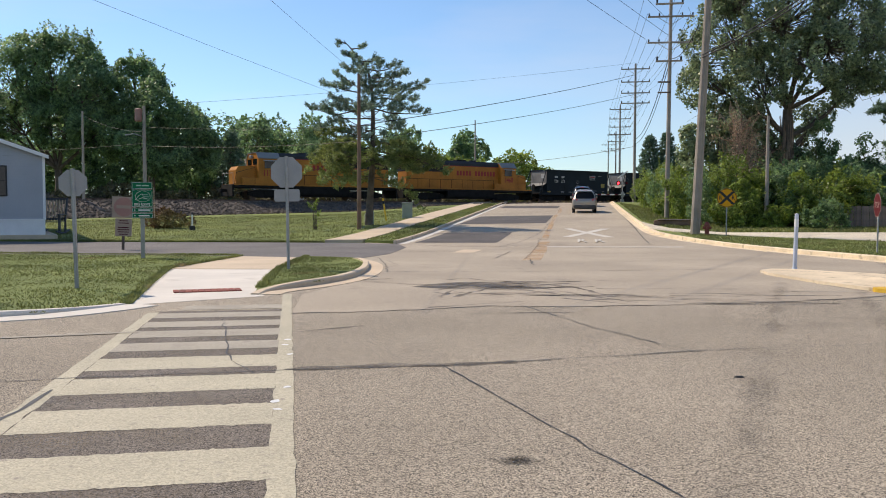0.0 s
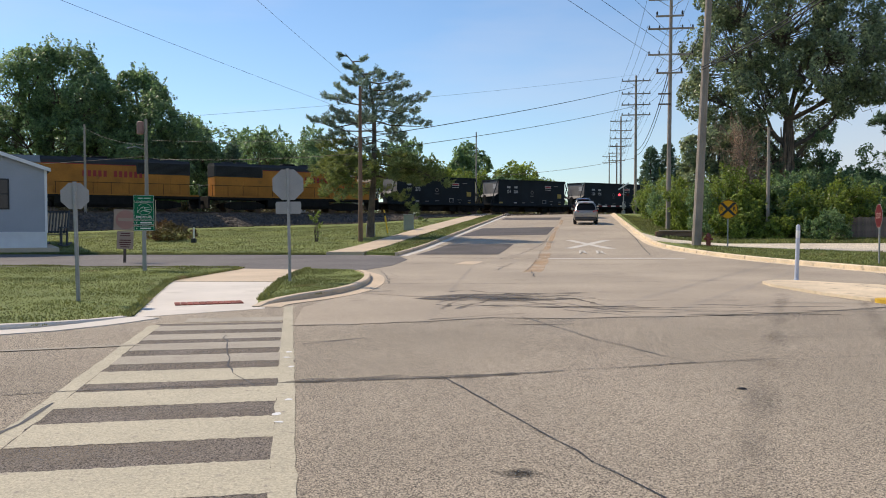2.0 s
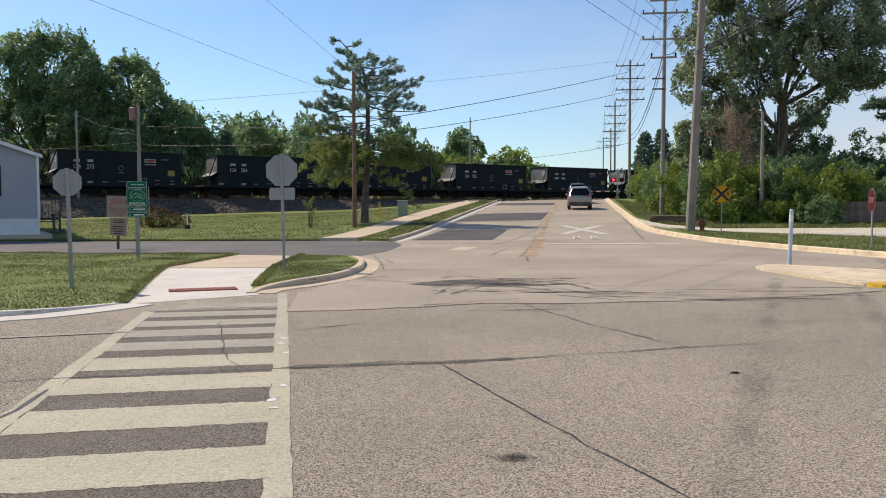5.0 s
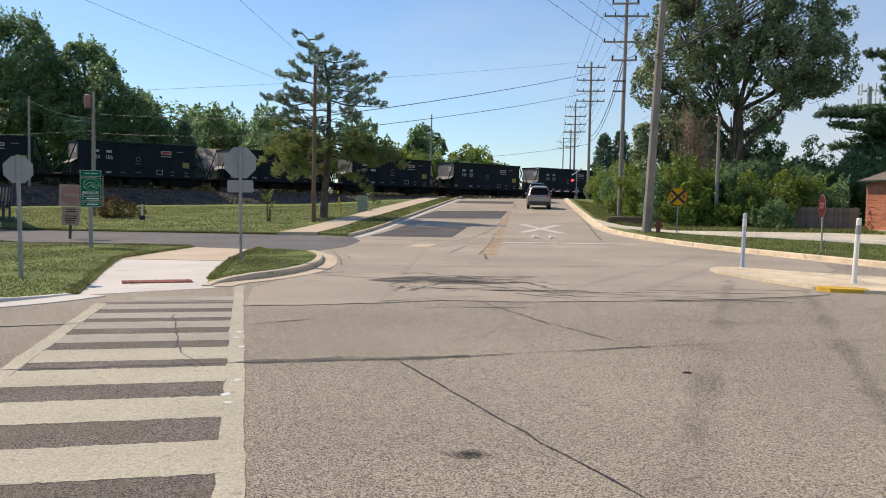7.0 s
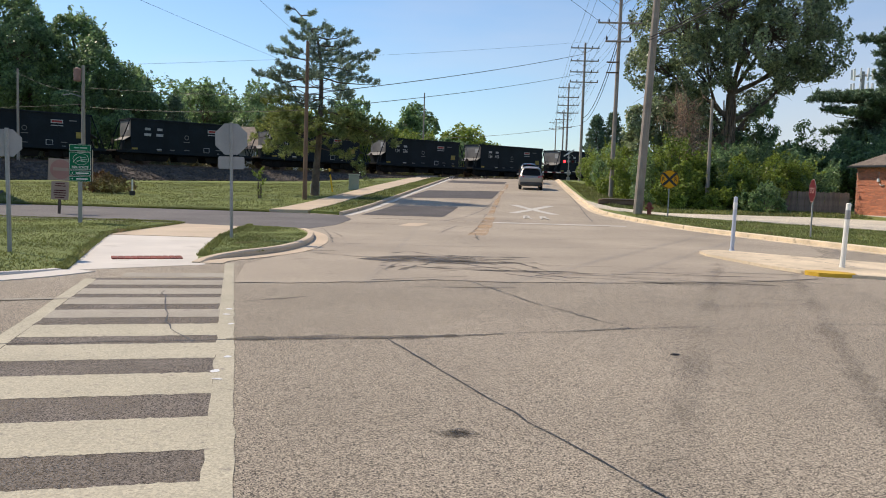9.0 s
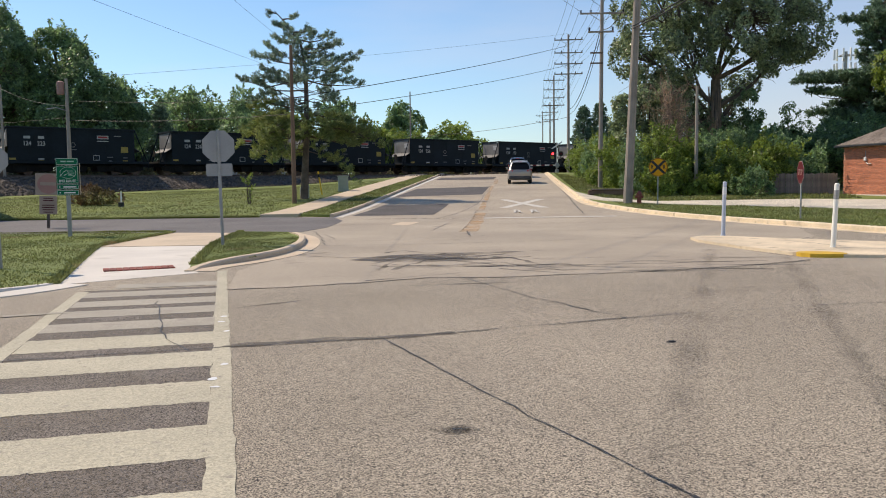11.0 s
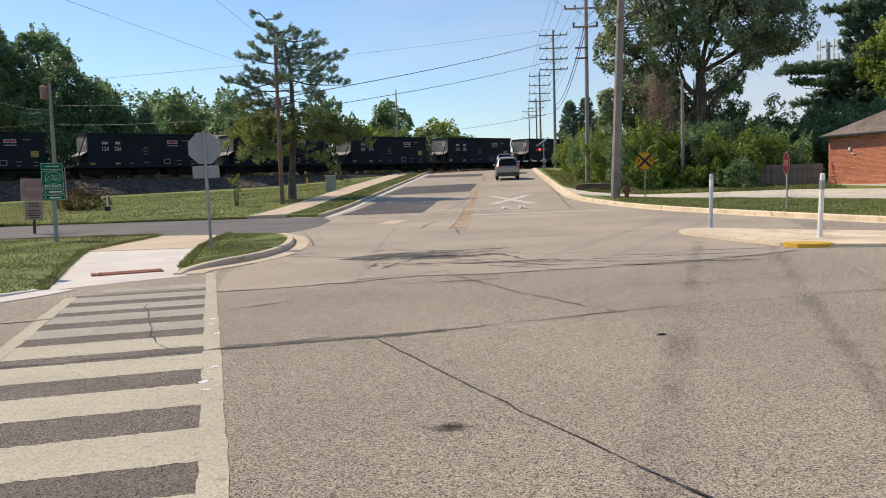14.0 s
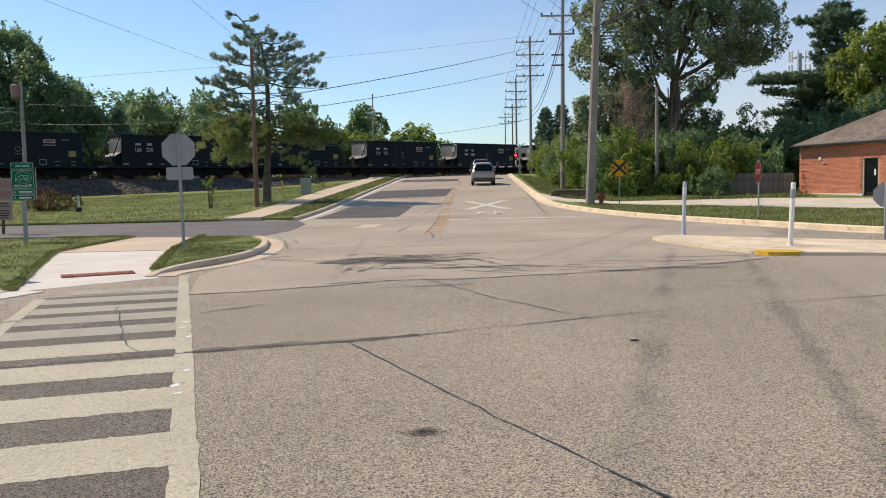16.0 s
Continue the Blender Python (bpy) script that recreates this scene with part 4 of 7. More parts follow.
def dead_tree(x, y):
    """A dead tree whose bare limbs are hung with dry brown vines."""
    rng = np.random.default_rng(23)
    t = thing("dead_tree", "bare grey-brown dead tree hung with dry vines", "tree", pose(x, y, ground_z(x, y)))
    sh, vines = Shape(), Shape()
    sh.tube([(0.6, 0, -0.3), (0.3, 0, 2.5), (-0.1, 0, 5.0), (-0.7, 0, 7.2)], [0.18, 0.15, 0.11, 0.05], 7)
    pts = []
    for k in range(34):
        z = rng.uniform(3.2, 7.0)
        a = Vector((0.25 - 0.13 * max(0.0, z - 2.5), 0, z))
        az = rng.uniform(0, 6.283)
        b = a + Vector((math.cos(az) * rng.uniform(0.6, 2.0), math.sin(az) * rng.uniform(0.4, 1.6), rng.uniform(0.2, 2.0)))
        line = limb(sh, a, b, 0.04, rng, 4, 0.3)
        for j in range(3):
            c = line[2 + j % 3]
            limb(sh, c, c + Vector(rng.normal(size=3)) * 0.6 + Vector((0, 0, 0.3)), 0.014, rng, 3)
        for j in range(5):
            c = a + (b - a) * rng.uniform(0.1, 1.0)
            drop = rng.uniform(0.5, 2.2)
            limb(vines, c, c + Vector((rng.normal() * 0.25, rng.normal() * 0.25, -drop)), 0.013, rng, 3, 0.2)
            n = int(drop * 16)
            f = rng.uniform(0, 1, size=(n, 1))
            pts.append(np.array(c) + np.array([[0, 0, -drop]]) * f + rng.normal(size=(n, 3)) * 0.13)
    part("trunk", sh, VINE, t)
    part("vines", vines, VINE, t, "dry brown hanging vines")
    pts = np.concatenate(pts)
    part("dry_leaves", blades("dry_leaves", pts, rng.normal(size=pts.shape), 0.06, VINE, rng, 0.5), VINE, t)


def trunk_vines(x, y):
    """Dry vines wrapped round the poplar's trunk."""
    rng = np.random.default_rng(24)
    sh = Shape()
    for k in range(110):
        a = rng.uniform(0, 6.283)
        z0, z1 = rng.uniform(0.5, 5.5), rng.uniform(5.0, 8.0)
        sh.tube([((0.42 + rng.uniform(0, 0.12)) * math.cos(a + 0.3 * f), (0.42 + rng.uniform(0, 0.12)) * math.sin(a + 0.3 * f) + 0.3 * f, z0 + (z1 - z0) * f) for f in (0, 0.35, 0.7, 1.0)], [0.03, 0.045, 0.035, 0.012], 4)
    t = tagged(part("vine", sh, VINE), "thick brown vines wrapped round the poplar's trunk", "vine")
    t.matrix_basis = pose(x, y, ground_z(x, y))


trunk_vines(15.4, 66.5)
woods()


# ---- train ----
def on_side(x, y, z, side):
    """Lettering pose on a vehicle's flank: side 1 faces +y, side -1 faces -y."""
    return pose(x, y, z, 90, 0, 180 if side > 0 else 0)


def bogie(parent, x, axles, mat=None):
    b = Shape()
    for sy in (-0.98, 0.98):
        b.prism([(x - axles[-1] - 0.6, 0.72), (x - axles[-1] - 0.6, 0.42), (x - axles[-1] * 0.6, 0.22), (x + axles[-1] * 0.6, 0.22), (x + axles[-1] + 0.6, 0.42), (x + axles[-1] + 0.6, 0.72), (x + axles[-1] * 0.6, 0.98), (x - axles[-1] * 0.6, 0.98)], "y", sy - 0.07, sy + 0.07)
        for a in axles:
            for sg in ((-1, 1) if a else (1,)):
                b.box(x + sg * a - 0.16, x + sg * a + 0.16, sy - 0.14, sy + 0.14, 0.3, 0.66, 0.03)
        b.box(x - 0.35, x + 0.35, sy - 0.12, sy + 0.12, 0.3, 0.9, 0.03)
    b.box(x - 0.3, x + 0.3, -0.98, 0.98, 0.5, 0.95)
    truck = part("bogie", b, UNDER, parent)
    for a in axles:
        for sg in ((-1, 1) if a else (1,)):
            w = Shape()
            for sy in (-0.76, 0.76):
                w.cyl((x + sg * a, sy - 0.065, 0.46), (x + sg * a, sy + 0.065, 0.46), 0.46, k=18)
            w.cyl((x + sg * a, -0.76, 0.46), (x + sg * a, 0.76, 0.46), 0.08, k=8)
            part("wheel_set", w, STEEL, truck)


def coupler(parent, x, sg):
    part("coupler", Shape().box(x, x + sg * 0.55, -0.1, 0.1, 0.72, 0.98, 0.02).box(x + sg * 0.5, x + sg * 0.72, -0.17, 0.17, 0.68, 1.02, 0.03), UNDER, parent)


def locomotive(name, label, number, side):
    t = thing(name, label, "locomotive", pose(0, 0, 0), "train")
    part("frame", Shape().box(-8.75, 8.75, -1.5, 1.5, 1.12, 1.42, 0.03), UNDER, t)
    for sy in (-1, 1):
        part("walkway_edge", Shape().box(-8.75, 8.75, sy * 1.516 - 0.014, sy * 1.516 + 0.014, 1.34, 1.46), YELLOW, t, "yellow walkway edge")
    # long hood with lower yellow doors and a dark top
    hood = part("hood", Shape().box(-8.1, 4.22, -0.92, 0.92, 1.42, 3.95, 0.04), YELLOW, t)
    for i in range(11):
        x = -7.3 + i * 1.02
        for sy in (-1, 1):
            part("hood_door", Shape().box(x, x + 0.92, sy * 0.922 - 0.012, sy * 0.922 + 0.012, 1.6, 3.1 if x < -3.6 else 3.7, 0.006), YELLOW, hood)
    top = [(-0.94, 3.95), (0.94, 3.95), (0.94, 4.22), (0.74, 4.5), (-0.74, 4.5), (-0.94, 4.22)]
    part("hood_roof", Shape().prism(top, "x", -8.12, 4.24), LOCO_GREY, t, "dark grey roof")
    rad = part("radiator_section", Shape().box(-8.14, -3.45, -0.96, 0.96, 3.22, 4.3, 0.05), LOCO_GREY, t, "dark radiator grilles")
    for i in range(9):
        z = 3.35 + i * 0.1
        part("grille_bar", Shape().box(-8.0, -3.6, -0.985, 0.985, z, z + 0.03), UNDER, rad)
    for x, r in ((-6.6, 0.55), (-5.2, 0.55), (1.2, 0.42)):
        part("roof_fan", Shape().cyl((x, 0, 4.5), (x, 0, 4.67), r, k=16), LOCO_GREY, t)
    part("exhaust_stack", Shape().box(-1.2, 0.1, -0.4, 0.4, 4.48, 4.68, 0.04), UNDER, t)
    part("red_stripe", Shape().box(-3.4, 4.1, -0.945, 0.945, 3.9, 3.955), RED, t)
    # cab
    cab = part("cab", Shape().prism([(-1.48, 1.42), (1.48, 1.42), (1.48, 3.85), (1.05, 4.38), (-1.05, 4.38), (-1.48, 3.85)], "x", 4.24, 6.35), YELLOW, t)
    part("cab_roof", Shape().prism([(-1.5, 3.86), (-1.06, 4.4), (1.06, 4.4), (1.5, 3.86), (1.53, 3.92), (1.08, 4.47), (-1.08, 4.47), (-1.53, 3.92)], "x", 4.2, 6.42), CAB_GREY, cab, "pale grey roof")
    for sy in (-1, 1):
        part("cab_window", Shape().box(4.7, 5.75, sy * 1.49 - 0.02, sy * 1.49 + 0.02, 2.95, 3.65, 0.01), GLASS_DARK, cab, "dark window")
        part("sunshade", Shape().prism([(sy * 1.48, 3.7), (sy * 1.85, 3.6), (sy * 1.85, 3.63), (sy * 1.48, 3.75)], "x", 4.55, 5.9), CAB_GREY, cab)
    for sy in (-1, 1):
        part("windscreen", Shape().box(6.34, 6.38, sy * 0.65 - 0.45, sy * 0.65 + 0.45, 3.3, 3.85), GLASS_DARK, cab)
    part("nose", Shape().prism([(6.37, 1.42), (8.35, 1.42), (8.35, 2.75), (8.1, 3.1), (6.37, 3.2)], "y", -0.9, 0.9), YELLOW, t)
    part("headlight_box", Shape().box(6.38, 6.62, -0.3, 0.3, 3.9, 4.2, 0.03), CAB_GREY, t)
    part("battery_box", Shape().box(3.3, 7.9, side * 1.0 if side > 0 else -1.46, 1.46 if side > 0 else -1.0, 1.43, 2.05, 0.03), YELLOW, t)
    # tanks and running gear
    tank = [(-1.35, 0.35), (1.35, 0.35), (1.48, 0.6), (1.48, 1.12), (-1.48, 1.12), (-1.48, 0.6)]
    part("fuel_tank", Shape().prism(tank, "x", -3.2, 3.2), UNDER, t)
    part("air_tank", Shape().cyl((-2.6, 1.2, 1.0), (2.0, 1.2, 1.0), 0.2, k=10), UNDER, t)
    bogie(t, 5.3, (1.37,))
    bogie(t, -5.3, (1.37,))
    for sg in (-1, 1):
        part("pilot", Shape().box(min(sg * 8.75, sg * 8.9), max(sg * 8.75, sg * 8.9), -1.45, 1.45, 0.3, 1.4, 0.02), UNDER, t)
        coupler(t, sg * 8.85, sg)
        for sy in (-1, 1):
            st = Shape()
            for k in range(4):
                st.box(sg * 8.1 - 0.3, sg * 8.1 + 0.3, sy * 1.2, sy * 1.5, 0.25 + 0.28 * k, 0.28 + 0.28 * k) if sy > 0 else st.box(sg * 8.1 - 0.3, sg * 8.1 + 0.3, -1.5, -1.2, 0.25 + 0.28 * k, 0.28 + 0.28 * k)
            part("step_well", st, UNDER, t)
        part("end_rail", Shape().tube([(sg * 8.8, -1.4, 1.42), (sg * 8.8, -1.4, 2.45), (sg * 8.8, 1.4, 2.45), (sg * 8.8, 1.4, 1.42)], 0.025, 5), CAB_GREY, t)
    for sy in (-1, 1):
        r = Shape().tube([(-8.6, sy * 1.46, 2.4), (3.2, sy * 1.46, 2.4)], 0.022, 5)
        for k in range(9):
            x = -8.5 + 1.45 * k
            r.cyl((x, sy * 1.46, 1.42), (x, sy * 1.46, 2.4), 0.02, k=5)
        r.tube([(6.7, sy * 1.46, 1.42), (6.7, sy * 1.46, 3.0), (8.5, sy * 1.46, 2.5), (8.7, sy * 1.46, 1.42)], 0.024, 5)
        part("handrail", r, UNDER, t)
    words("road_number", number, 0.78, RED, t, on_side(5.3, side * 1.5, 2.48, side), 0.8, label="red number")
    # the owner's name as plain letter-sized bars
    for k in list(range(5)) + list(range(6, 13)):
        x = side * (1.7 - 0.42 * k) + (-0.9 if side > 0 else 0.2)
        part("lettering_bar", Shape().box(x - 0.13, x + 0.13, side * 0.955 - 0.004, side * 0.955 + 0.004, 2.9, 3.42), RED, t)
    return t


def hopper_car():
    t = thing("hopper_car", "black open-top hopper car of the freight train", "hopper car", pose(0, 0, 0), "train")
    # body: straight sides with a rim, ribbed ends with a kicked-out slope sheet
    sec = [(-1.5, 1.12), (-1.5, 3.85), (-1.42, 3.85), (-1.42, 3.3), (1.42, 3.3), (1.42, 3.85), (1.5, 3.85), (1.5, 1.12), (0.9, 0.8), (-0.9, 0.8)]
    body = part("body", Shape().prism(sec, "x", -5.0, 5.05), HOPPER, t)
    part("rim", Shape().box(-5.12, 5.16, 1.5, 1.58, 3.78, 3.92, 0.02).box(-5.12, 5.16, -1.58, -1.5, 3.78, 3.92, 0.02).box(5.05, 5.16, -1.5, 1.5, 3.78, 3.92).box(-5.12, -5.0, -1.5, 1.5, 3.78, 3.92), HOPPER, t)
    for sy in (-1, 1):
        part("side_sill", Shape().box(-6.25, 6.25, sy * 1.47 - 0.07, sy * 1.47 + 0.07, 0.92, 1.16, 0.02), HOPPER, t)
    for k in (-2.6, -0.2, 2.2):
        for sy in (-1, 1):
            part("side_seam", Shape().box(k, k + 0.05, sy * 1.506 - 0.006, sy * 1.506 + 0.006, 1.15, 3.8), HOPPER, t)
    part("coal_load", Shape().loft([[(-4.95, -1.42, 3.32), (5.0, -1.42, 3.32), (5.0, 1.42, 3.32), (-4.95, 1.42, 3.32)], [(-3.6, -0.6, 3.82), (3.6, -0.6, 3.86), (3.6, 0.6, 3.8), (-3.6, 0.6, 3.84)]]), BALLAST, t, "grey crushed stone load")
    for sg in (-1, 1):
        e = 5.06 if sg > 0 else -5.01
        part("slope_sheet", Shape().loft([[(e, -1.4, 3.75), (e, 1.4, 3.75), (e + sg * 0.03, 1.4, 3.75), (e + sg * 0.03, -1.4, 3.75)], [(e, -1.4, 2.35), (e, 1.4, 2.35), (e + sg * 0.04, 1.4, 2.35), (e + sg * 0.04, -1.4, 2.35)], [(e + sg * 0.55, -1.4, 1.98), (e + sg * 0.55, 1.4, 1.98), (e + sg * 0.62, 1.4, 2.0), (e + sg * 0.62, -1.4, 2.0)]]), HOPPER_GREY, t, "grey end slope sheet")
        part("end_platform", Shape().box(min(e, sg * 6.3), max(e, sg * 6.3), -1.4, 1.4, 1.0, 1.16, 0.02), UNDER, t)
        for sy in (-1, 1):
            part("end_post", Shape().tube([(sg * 6.15, sy * 1.42, 1.1), (e + sg * 0.08, sy * 1.42, 3.8)], 0.05, 5).tube([(e + sg * 0.75, sy * 1.42, 1.1), (e + sg * 0.55, sy * 1.42, 2.0)], 0.05, 5), HOPPER, t)
            lad = Shape().cyl((sg * 6.2, sy * 1.5, 0.6), (sg * 6.2, sy * 1.5, 2.4), 0.02, k=5).cyl((sg * 5.8, sy * 1.5, 0.6), (sg * 5.8, sy * 1.5, 2.4), 0.02, k=5)
            for k in range(6):
                lad.cyl((sg * 6.2, sy * 1.5, 0.7 + 0.32 * k), (sg * 5.8, sy * 1.5, 0.7 + 0.32 * k), 0.015, k=5)
            part("ladder", lad, HOPPER, t)
        part("end_placard", Shape().box(min(e, e + sg * 0.05), max(e, e + sg * 0.05) + 0.0, 0.5, 1.1, 2.9, 3.4), STENCIL, t, "white end placard")
        bogie(t, sg * 4.4, (0.88,))
        coupler(t, sg * 6.15, sg)
    part("centre_sill", Shape().box(-6.2, 6.2, -0.3, 0.3, 0.7, 1.0, 0.02), UNDER, t)
    part("brake_wheel", Shape().cyl((6.3, 0.5, 1.9), (6.34, 0.5, 1.9), 0.28, k=14), UNDER, t)
    for x in (-2.9, -0.2, 2.5):
        part("discharge_chute", Shape().loft([[(x - 1.1, -0.9, 1.0), (x + 1.1, -0.9, 1.0), (x + 1.1, 0.9, 1.0), (x - 1.1, 0.9, 1.0)], [(x - 0.85, -0.9, 0.3), (x + 0.85, -0.9, 0.3), (x + 0.85, 0.9, 0.3), (x - 0.85, 0.9, 0.3)]]), UNDER, t)
    # markings on the flank that faces the street: plain bars and plates
    y = 1.515
    for x, z, w, h, mt in ((3.62, 3.06, 0.5, 0.22, STENCIL), (2.55, 3.06, 0.45, 0.22, STENCIL), (-2.35, 3.18, 0.95, 0.3, STENCIL), (-2.35, 2.85, 0.95, 0.07, STENCIL), (-3.6, 3.3, 0.6, 0.08, HOPPER_GREY), (-4.15, 2.14, 0.6, 0.5, DULL_TAG),
                           (4.75, 1.3, 0.5, 0.16, DULL_TAG), (2.6, 1.3, 0.45, 0.12, STENCIL), (2.6, 1.14, 0.45, 0.08, DULL_TAG), (1.4, 1.3, 0.4, 0.1, HOPPER_GREY), (0.1, 1.36, 0.5, 0.06, HOPPER_GREY), (-1.2, 1.12, 0.4, 0.07, DULL_TAG), (-2.9, 1.5, 0.5, 0.06, HOPPER_GREY), (-2.9, 1.16, 0.25, 0.1, STENCIL), (-4.2, 1.46, 0.35, 0.08, HOPPER_GREY), (-4.2, 1.16, 0.4, 0.16, DULL_TAG), (0.1, 2.1, 0.55, 0.06, HOPPER_GREY)):
        part("marking_bar", Shape().box(x - w / 2, x + w / 2, y - 0.004, y + 0.004, z - h / 2, z + h / 2), mt, t)
    part("red_mark", Shape().box(-2.75, -1.95, y + 0.006, y + 0.01, 3.1, 3.26), RED, t, "small red plate mark")
    ring = []
    for r in (0.21, 0.16):
        ring.append([(0.1 + r * math.cos(a * math.pi / 9), y, 2.5 + r * math.sin(a * math.pi / 9)) for a in range(18)])
    part("round_mark", Shape().loft(ring, caps=False), HOPPER_GREY, t)
    box_ = Shape()
    for x0, x1, z0, z1 in ((-1.95, -1.4, 1.62, 1.66), (-1.95, -1.4, 1.22, 1.26), (-1.95, -1.91, 1.22, 1.66), (-1.44, -1.4, 1.22, 1.66)):
        box_.box(x0 - 0.1, x1 - 0.1, y - 0.004, y + 0.004, z0, z1)
    part("marking_frame", box_, STENCIL, t)
    return t


loco_a = locomotive("locomotive", "dirty yellow diesel locomotive with a dark roof, leading", "1136", 1)
loco_b = locomotive("locomotive", "yellow diesel locomotive with a dark roof, coupled backwards", "1460", -1)
NUMBERS = ["273", "204", "186", "255", "", "223", "236", "445", "256", "192", "270", "185", "195", "", "", "", ""]
hoppers = [hopper_car()]
for i in range(1, len(NUMBERS)):
    hoppers.append(copy_thing(hoppers[0], pose(0, 0, 0)))
for car, number in zip(hoppers, NUMBERS):
    if number:
        words("car_number", "124", 0.5, STENCIL, car, on_side(3.62, 1.515, 2.55, 1), 0.85)
        words("car_number", number, 0.5, STENCIL, car, on_side(2.55, 1.515, 2.55, 1), 0.85)
    else:
        for x in (3.62, 2.55):
            part("marking_bar", Shape().box(x - 0.3, x + 0.3, 1.511, 1.519, 2.45, 2.68), STENCIL, car)


# ---- road markings and wear ----
LINE_U, LINE_V = Vector((-0.337, 0.9415)), Vector((0.9415, 0.337))
LINE_0 = Vector((-1.44, 3.85))


def flat(name, outline, mat, lift, parent=None, height=ground_z, depth=0.0):
    """A thin painted or patched patch lying on the road."""
    return drape(name, outline, lift, mat, parent, step=1.2, depth=depth, height=height)


def ragged(p0, p1, half, rng, n=14, jitter=0.012):
    """A strip's outline with worn, uneven edges."""
    d = (p1 - p0) / n
    side = Vector((-d.y, d.x)).normalized() * half
    a = [p0 + d * i + side * (1 + rng.normal() * jitter / half) for i in range(n + 1)]
    b = [p0 + d * i - side * (1 + rng.normal() * jitter / half) for i in range(n + 1)]
    return [tuple(p) for p in a + b[::-1]]


def crosswalk():
    rng = np.random.default_rng(5)
    t = thing("crosswalk", "worn white ladder crosswalk painted on the asphalt", "crosswalk", kind="structure")
    near, far = -4.0, 10.2
    for name, v in (("side_line", 0.0), ("side_line", -1.80)):
        flat(name, ragged(LINE_0 + LINE_U * near + LINE_V * v, LINE_0 + LINE_U * (far if v == 0 else 7.9) + LINE_V * v, 0.075, rng, 90, 0.006), PAINT, 0.0005, t)
    for k, u in enumerate((-2.7, -1.6, -0.5, 0.59, 1.76, 2.89, 3.87, 4.85, 5.77, 6.6, 7.5, 8.4)):
        a = LINE_0 + LINE_U * u
        left = -1.72 if u < 8 else -1.45
        flat("ladder_bar", ragged(a + LINE_V * -0.07, a + LINE_V * left, 0.31 if u < 4.2 else 0.26, rng, 60, 0.007), PAINT if u < 4 else FADED, 0.0012, t)

    for u, v in ((5.1, 0.02), (4.75, 0.0), (4.15, 0.05), (2.1, -0.06), (1.85, -0.04), (2.6, 0.03)):
        a = LINE_0 + LINE_U * u + LINE_V * v
        w, h = rng.uniform(0.03, 0.055), rng.uniform(0.02, 0.07)
        flat("bright_paint_chip", [(a.x + w * math.cos(k) * rng.uniform(0.6, 1.1), a.y + h * math.sin(k) * rng.uniform(0.6, 1.1)) for k in np.arange(0, 6.2, 0.7)], WHITE, 0.003, t)


crosswalk()


def darker_lane():
    """Less worn, darker asphalt under the crosswalk's ladder."""
    a, b = LINE_0 + LINE_U * -4.0, LINE_0 + LINE_U * 8.0
    outline = [a + LINE_V * 0.0, b + LINE_V * 0.0, b + LINE_V * -1.8, a + LINE_V * -1.8]
    m = material("less_worn_asphalt", (0.15, 0.127, 0.11), 0.9, vary=0.15, scale=0.5, fine=18, bump=0.5, cells=(125.0, 0.95), alpha=(0.5, 0.95, 1.2))
    tagged(flat("road_patch", [tuple(p) for p in outline], m, 0.0002), "darker less worn asphalt under the crosswalk", "patch", kind="structure")



darker_lane()


def wander(points, rng, step=0.25, amount=0.05):
    """A line that wanders like a crack."""
    out = []
    for p in dense(points, step):
        out.append((p.x + rng.normal() * amount, p.y + rng.normal() * amount))
    return out


def crack(points, width, seed, mat=TAR, amount=0.018, label="thin dark sealed crack in the road"):
    rng = np.random.default_rng(seed)
    line = [Vector(p) for p in wander(points, rng, 0.22, amount)]
    a, b = [], []
    for i, p in enumerate(line):
        d = (line[min(i + 1, len(line) - 1)] - line[max(i - 1, 0)]).normalized()
        n = Vector((-d.y, d.x)) * width / 2 * rng.uniform(0.4, 1.5)
        a.append(p + n), b.append(p - n)
    verts = [(p.x, p.y, ground_z(p.x, p.y) + (0.003 if p.y < 14.8 else 0.006)) for p in a + b]
    k = len(line)
    faces = [(i, i + 1, k + i + 1, k + i) for i in range(k - 1)]
    return tagged(part("road_crack", Shape().add(verts, faces), mat), label, "crack", kind="structure")


crack([(-1.25, 7.5), (-1.1, 7.22), (-0.13, 5.36), (0.52, 4.16), (1.5, 2.4), (2.8, 0.2)], 0.012, 1, amount=0.007)
crack([(0.62, 3.98), (1.0, 3.3), (1.5, 2.4), (2.8, 0.2)], 0.03, 16, amount=0.006)
crack([(-9, 4.2), (-5.2, 5.9), (-2.49, 7.02), (-1.2, 7.45), (-0.3, 7.9), (1.13, 8.65), (3.25, 9.52), (9, 11.4)], 0.018, 2)
crack([(-2.6, 7.05), (-1.0, 7.55), (-0.6, 7.75)], 0.14, 3, SKID)
crack([(1.13, 8.65), (0.2, 10.2), (-0.9, 12.6)], 0.014, 4)
crack([(-3.91, 10.96), (-3.16, 11.18), (-2.10, 11.77), (-1.34, 12.31), (-0.16, 12.40), (0.52, 12.67), (1.68, 13.02), (2.63, 13.41), (3.67, 13.98), (4.70, 14.62), (5.13, 15.03)], 0.032, 5)
crack([(-4.4, 9.83), (-3.82, 8.6), (-3.43, 7.74), (-3.08, 7.18), (-2.78, 6.8)], 0.014, 6, amount=0.011)
crack([(-3.1, 32.5), (-2.6, 36), (-2.0, 44), (-1.9, 52)], 0.028, 7, amount=0.04)
crack([(-6.4, 18.6), (-1.5, 19.4), (3.8, 21.4)], 0.03, 8)
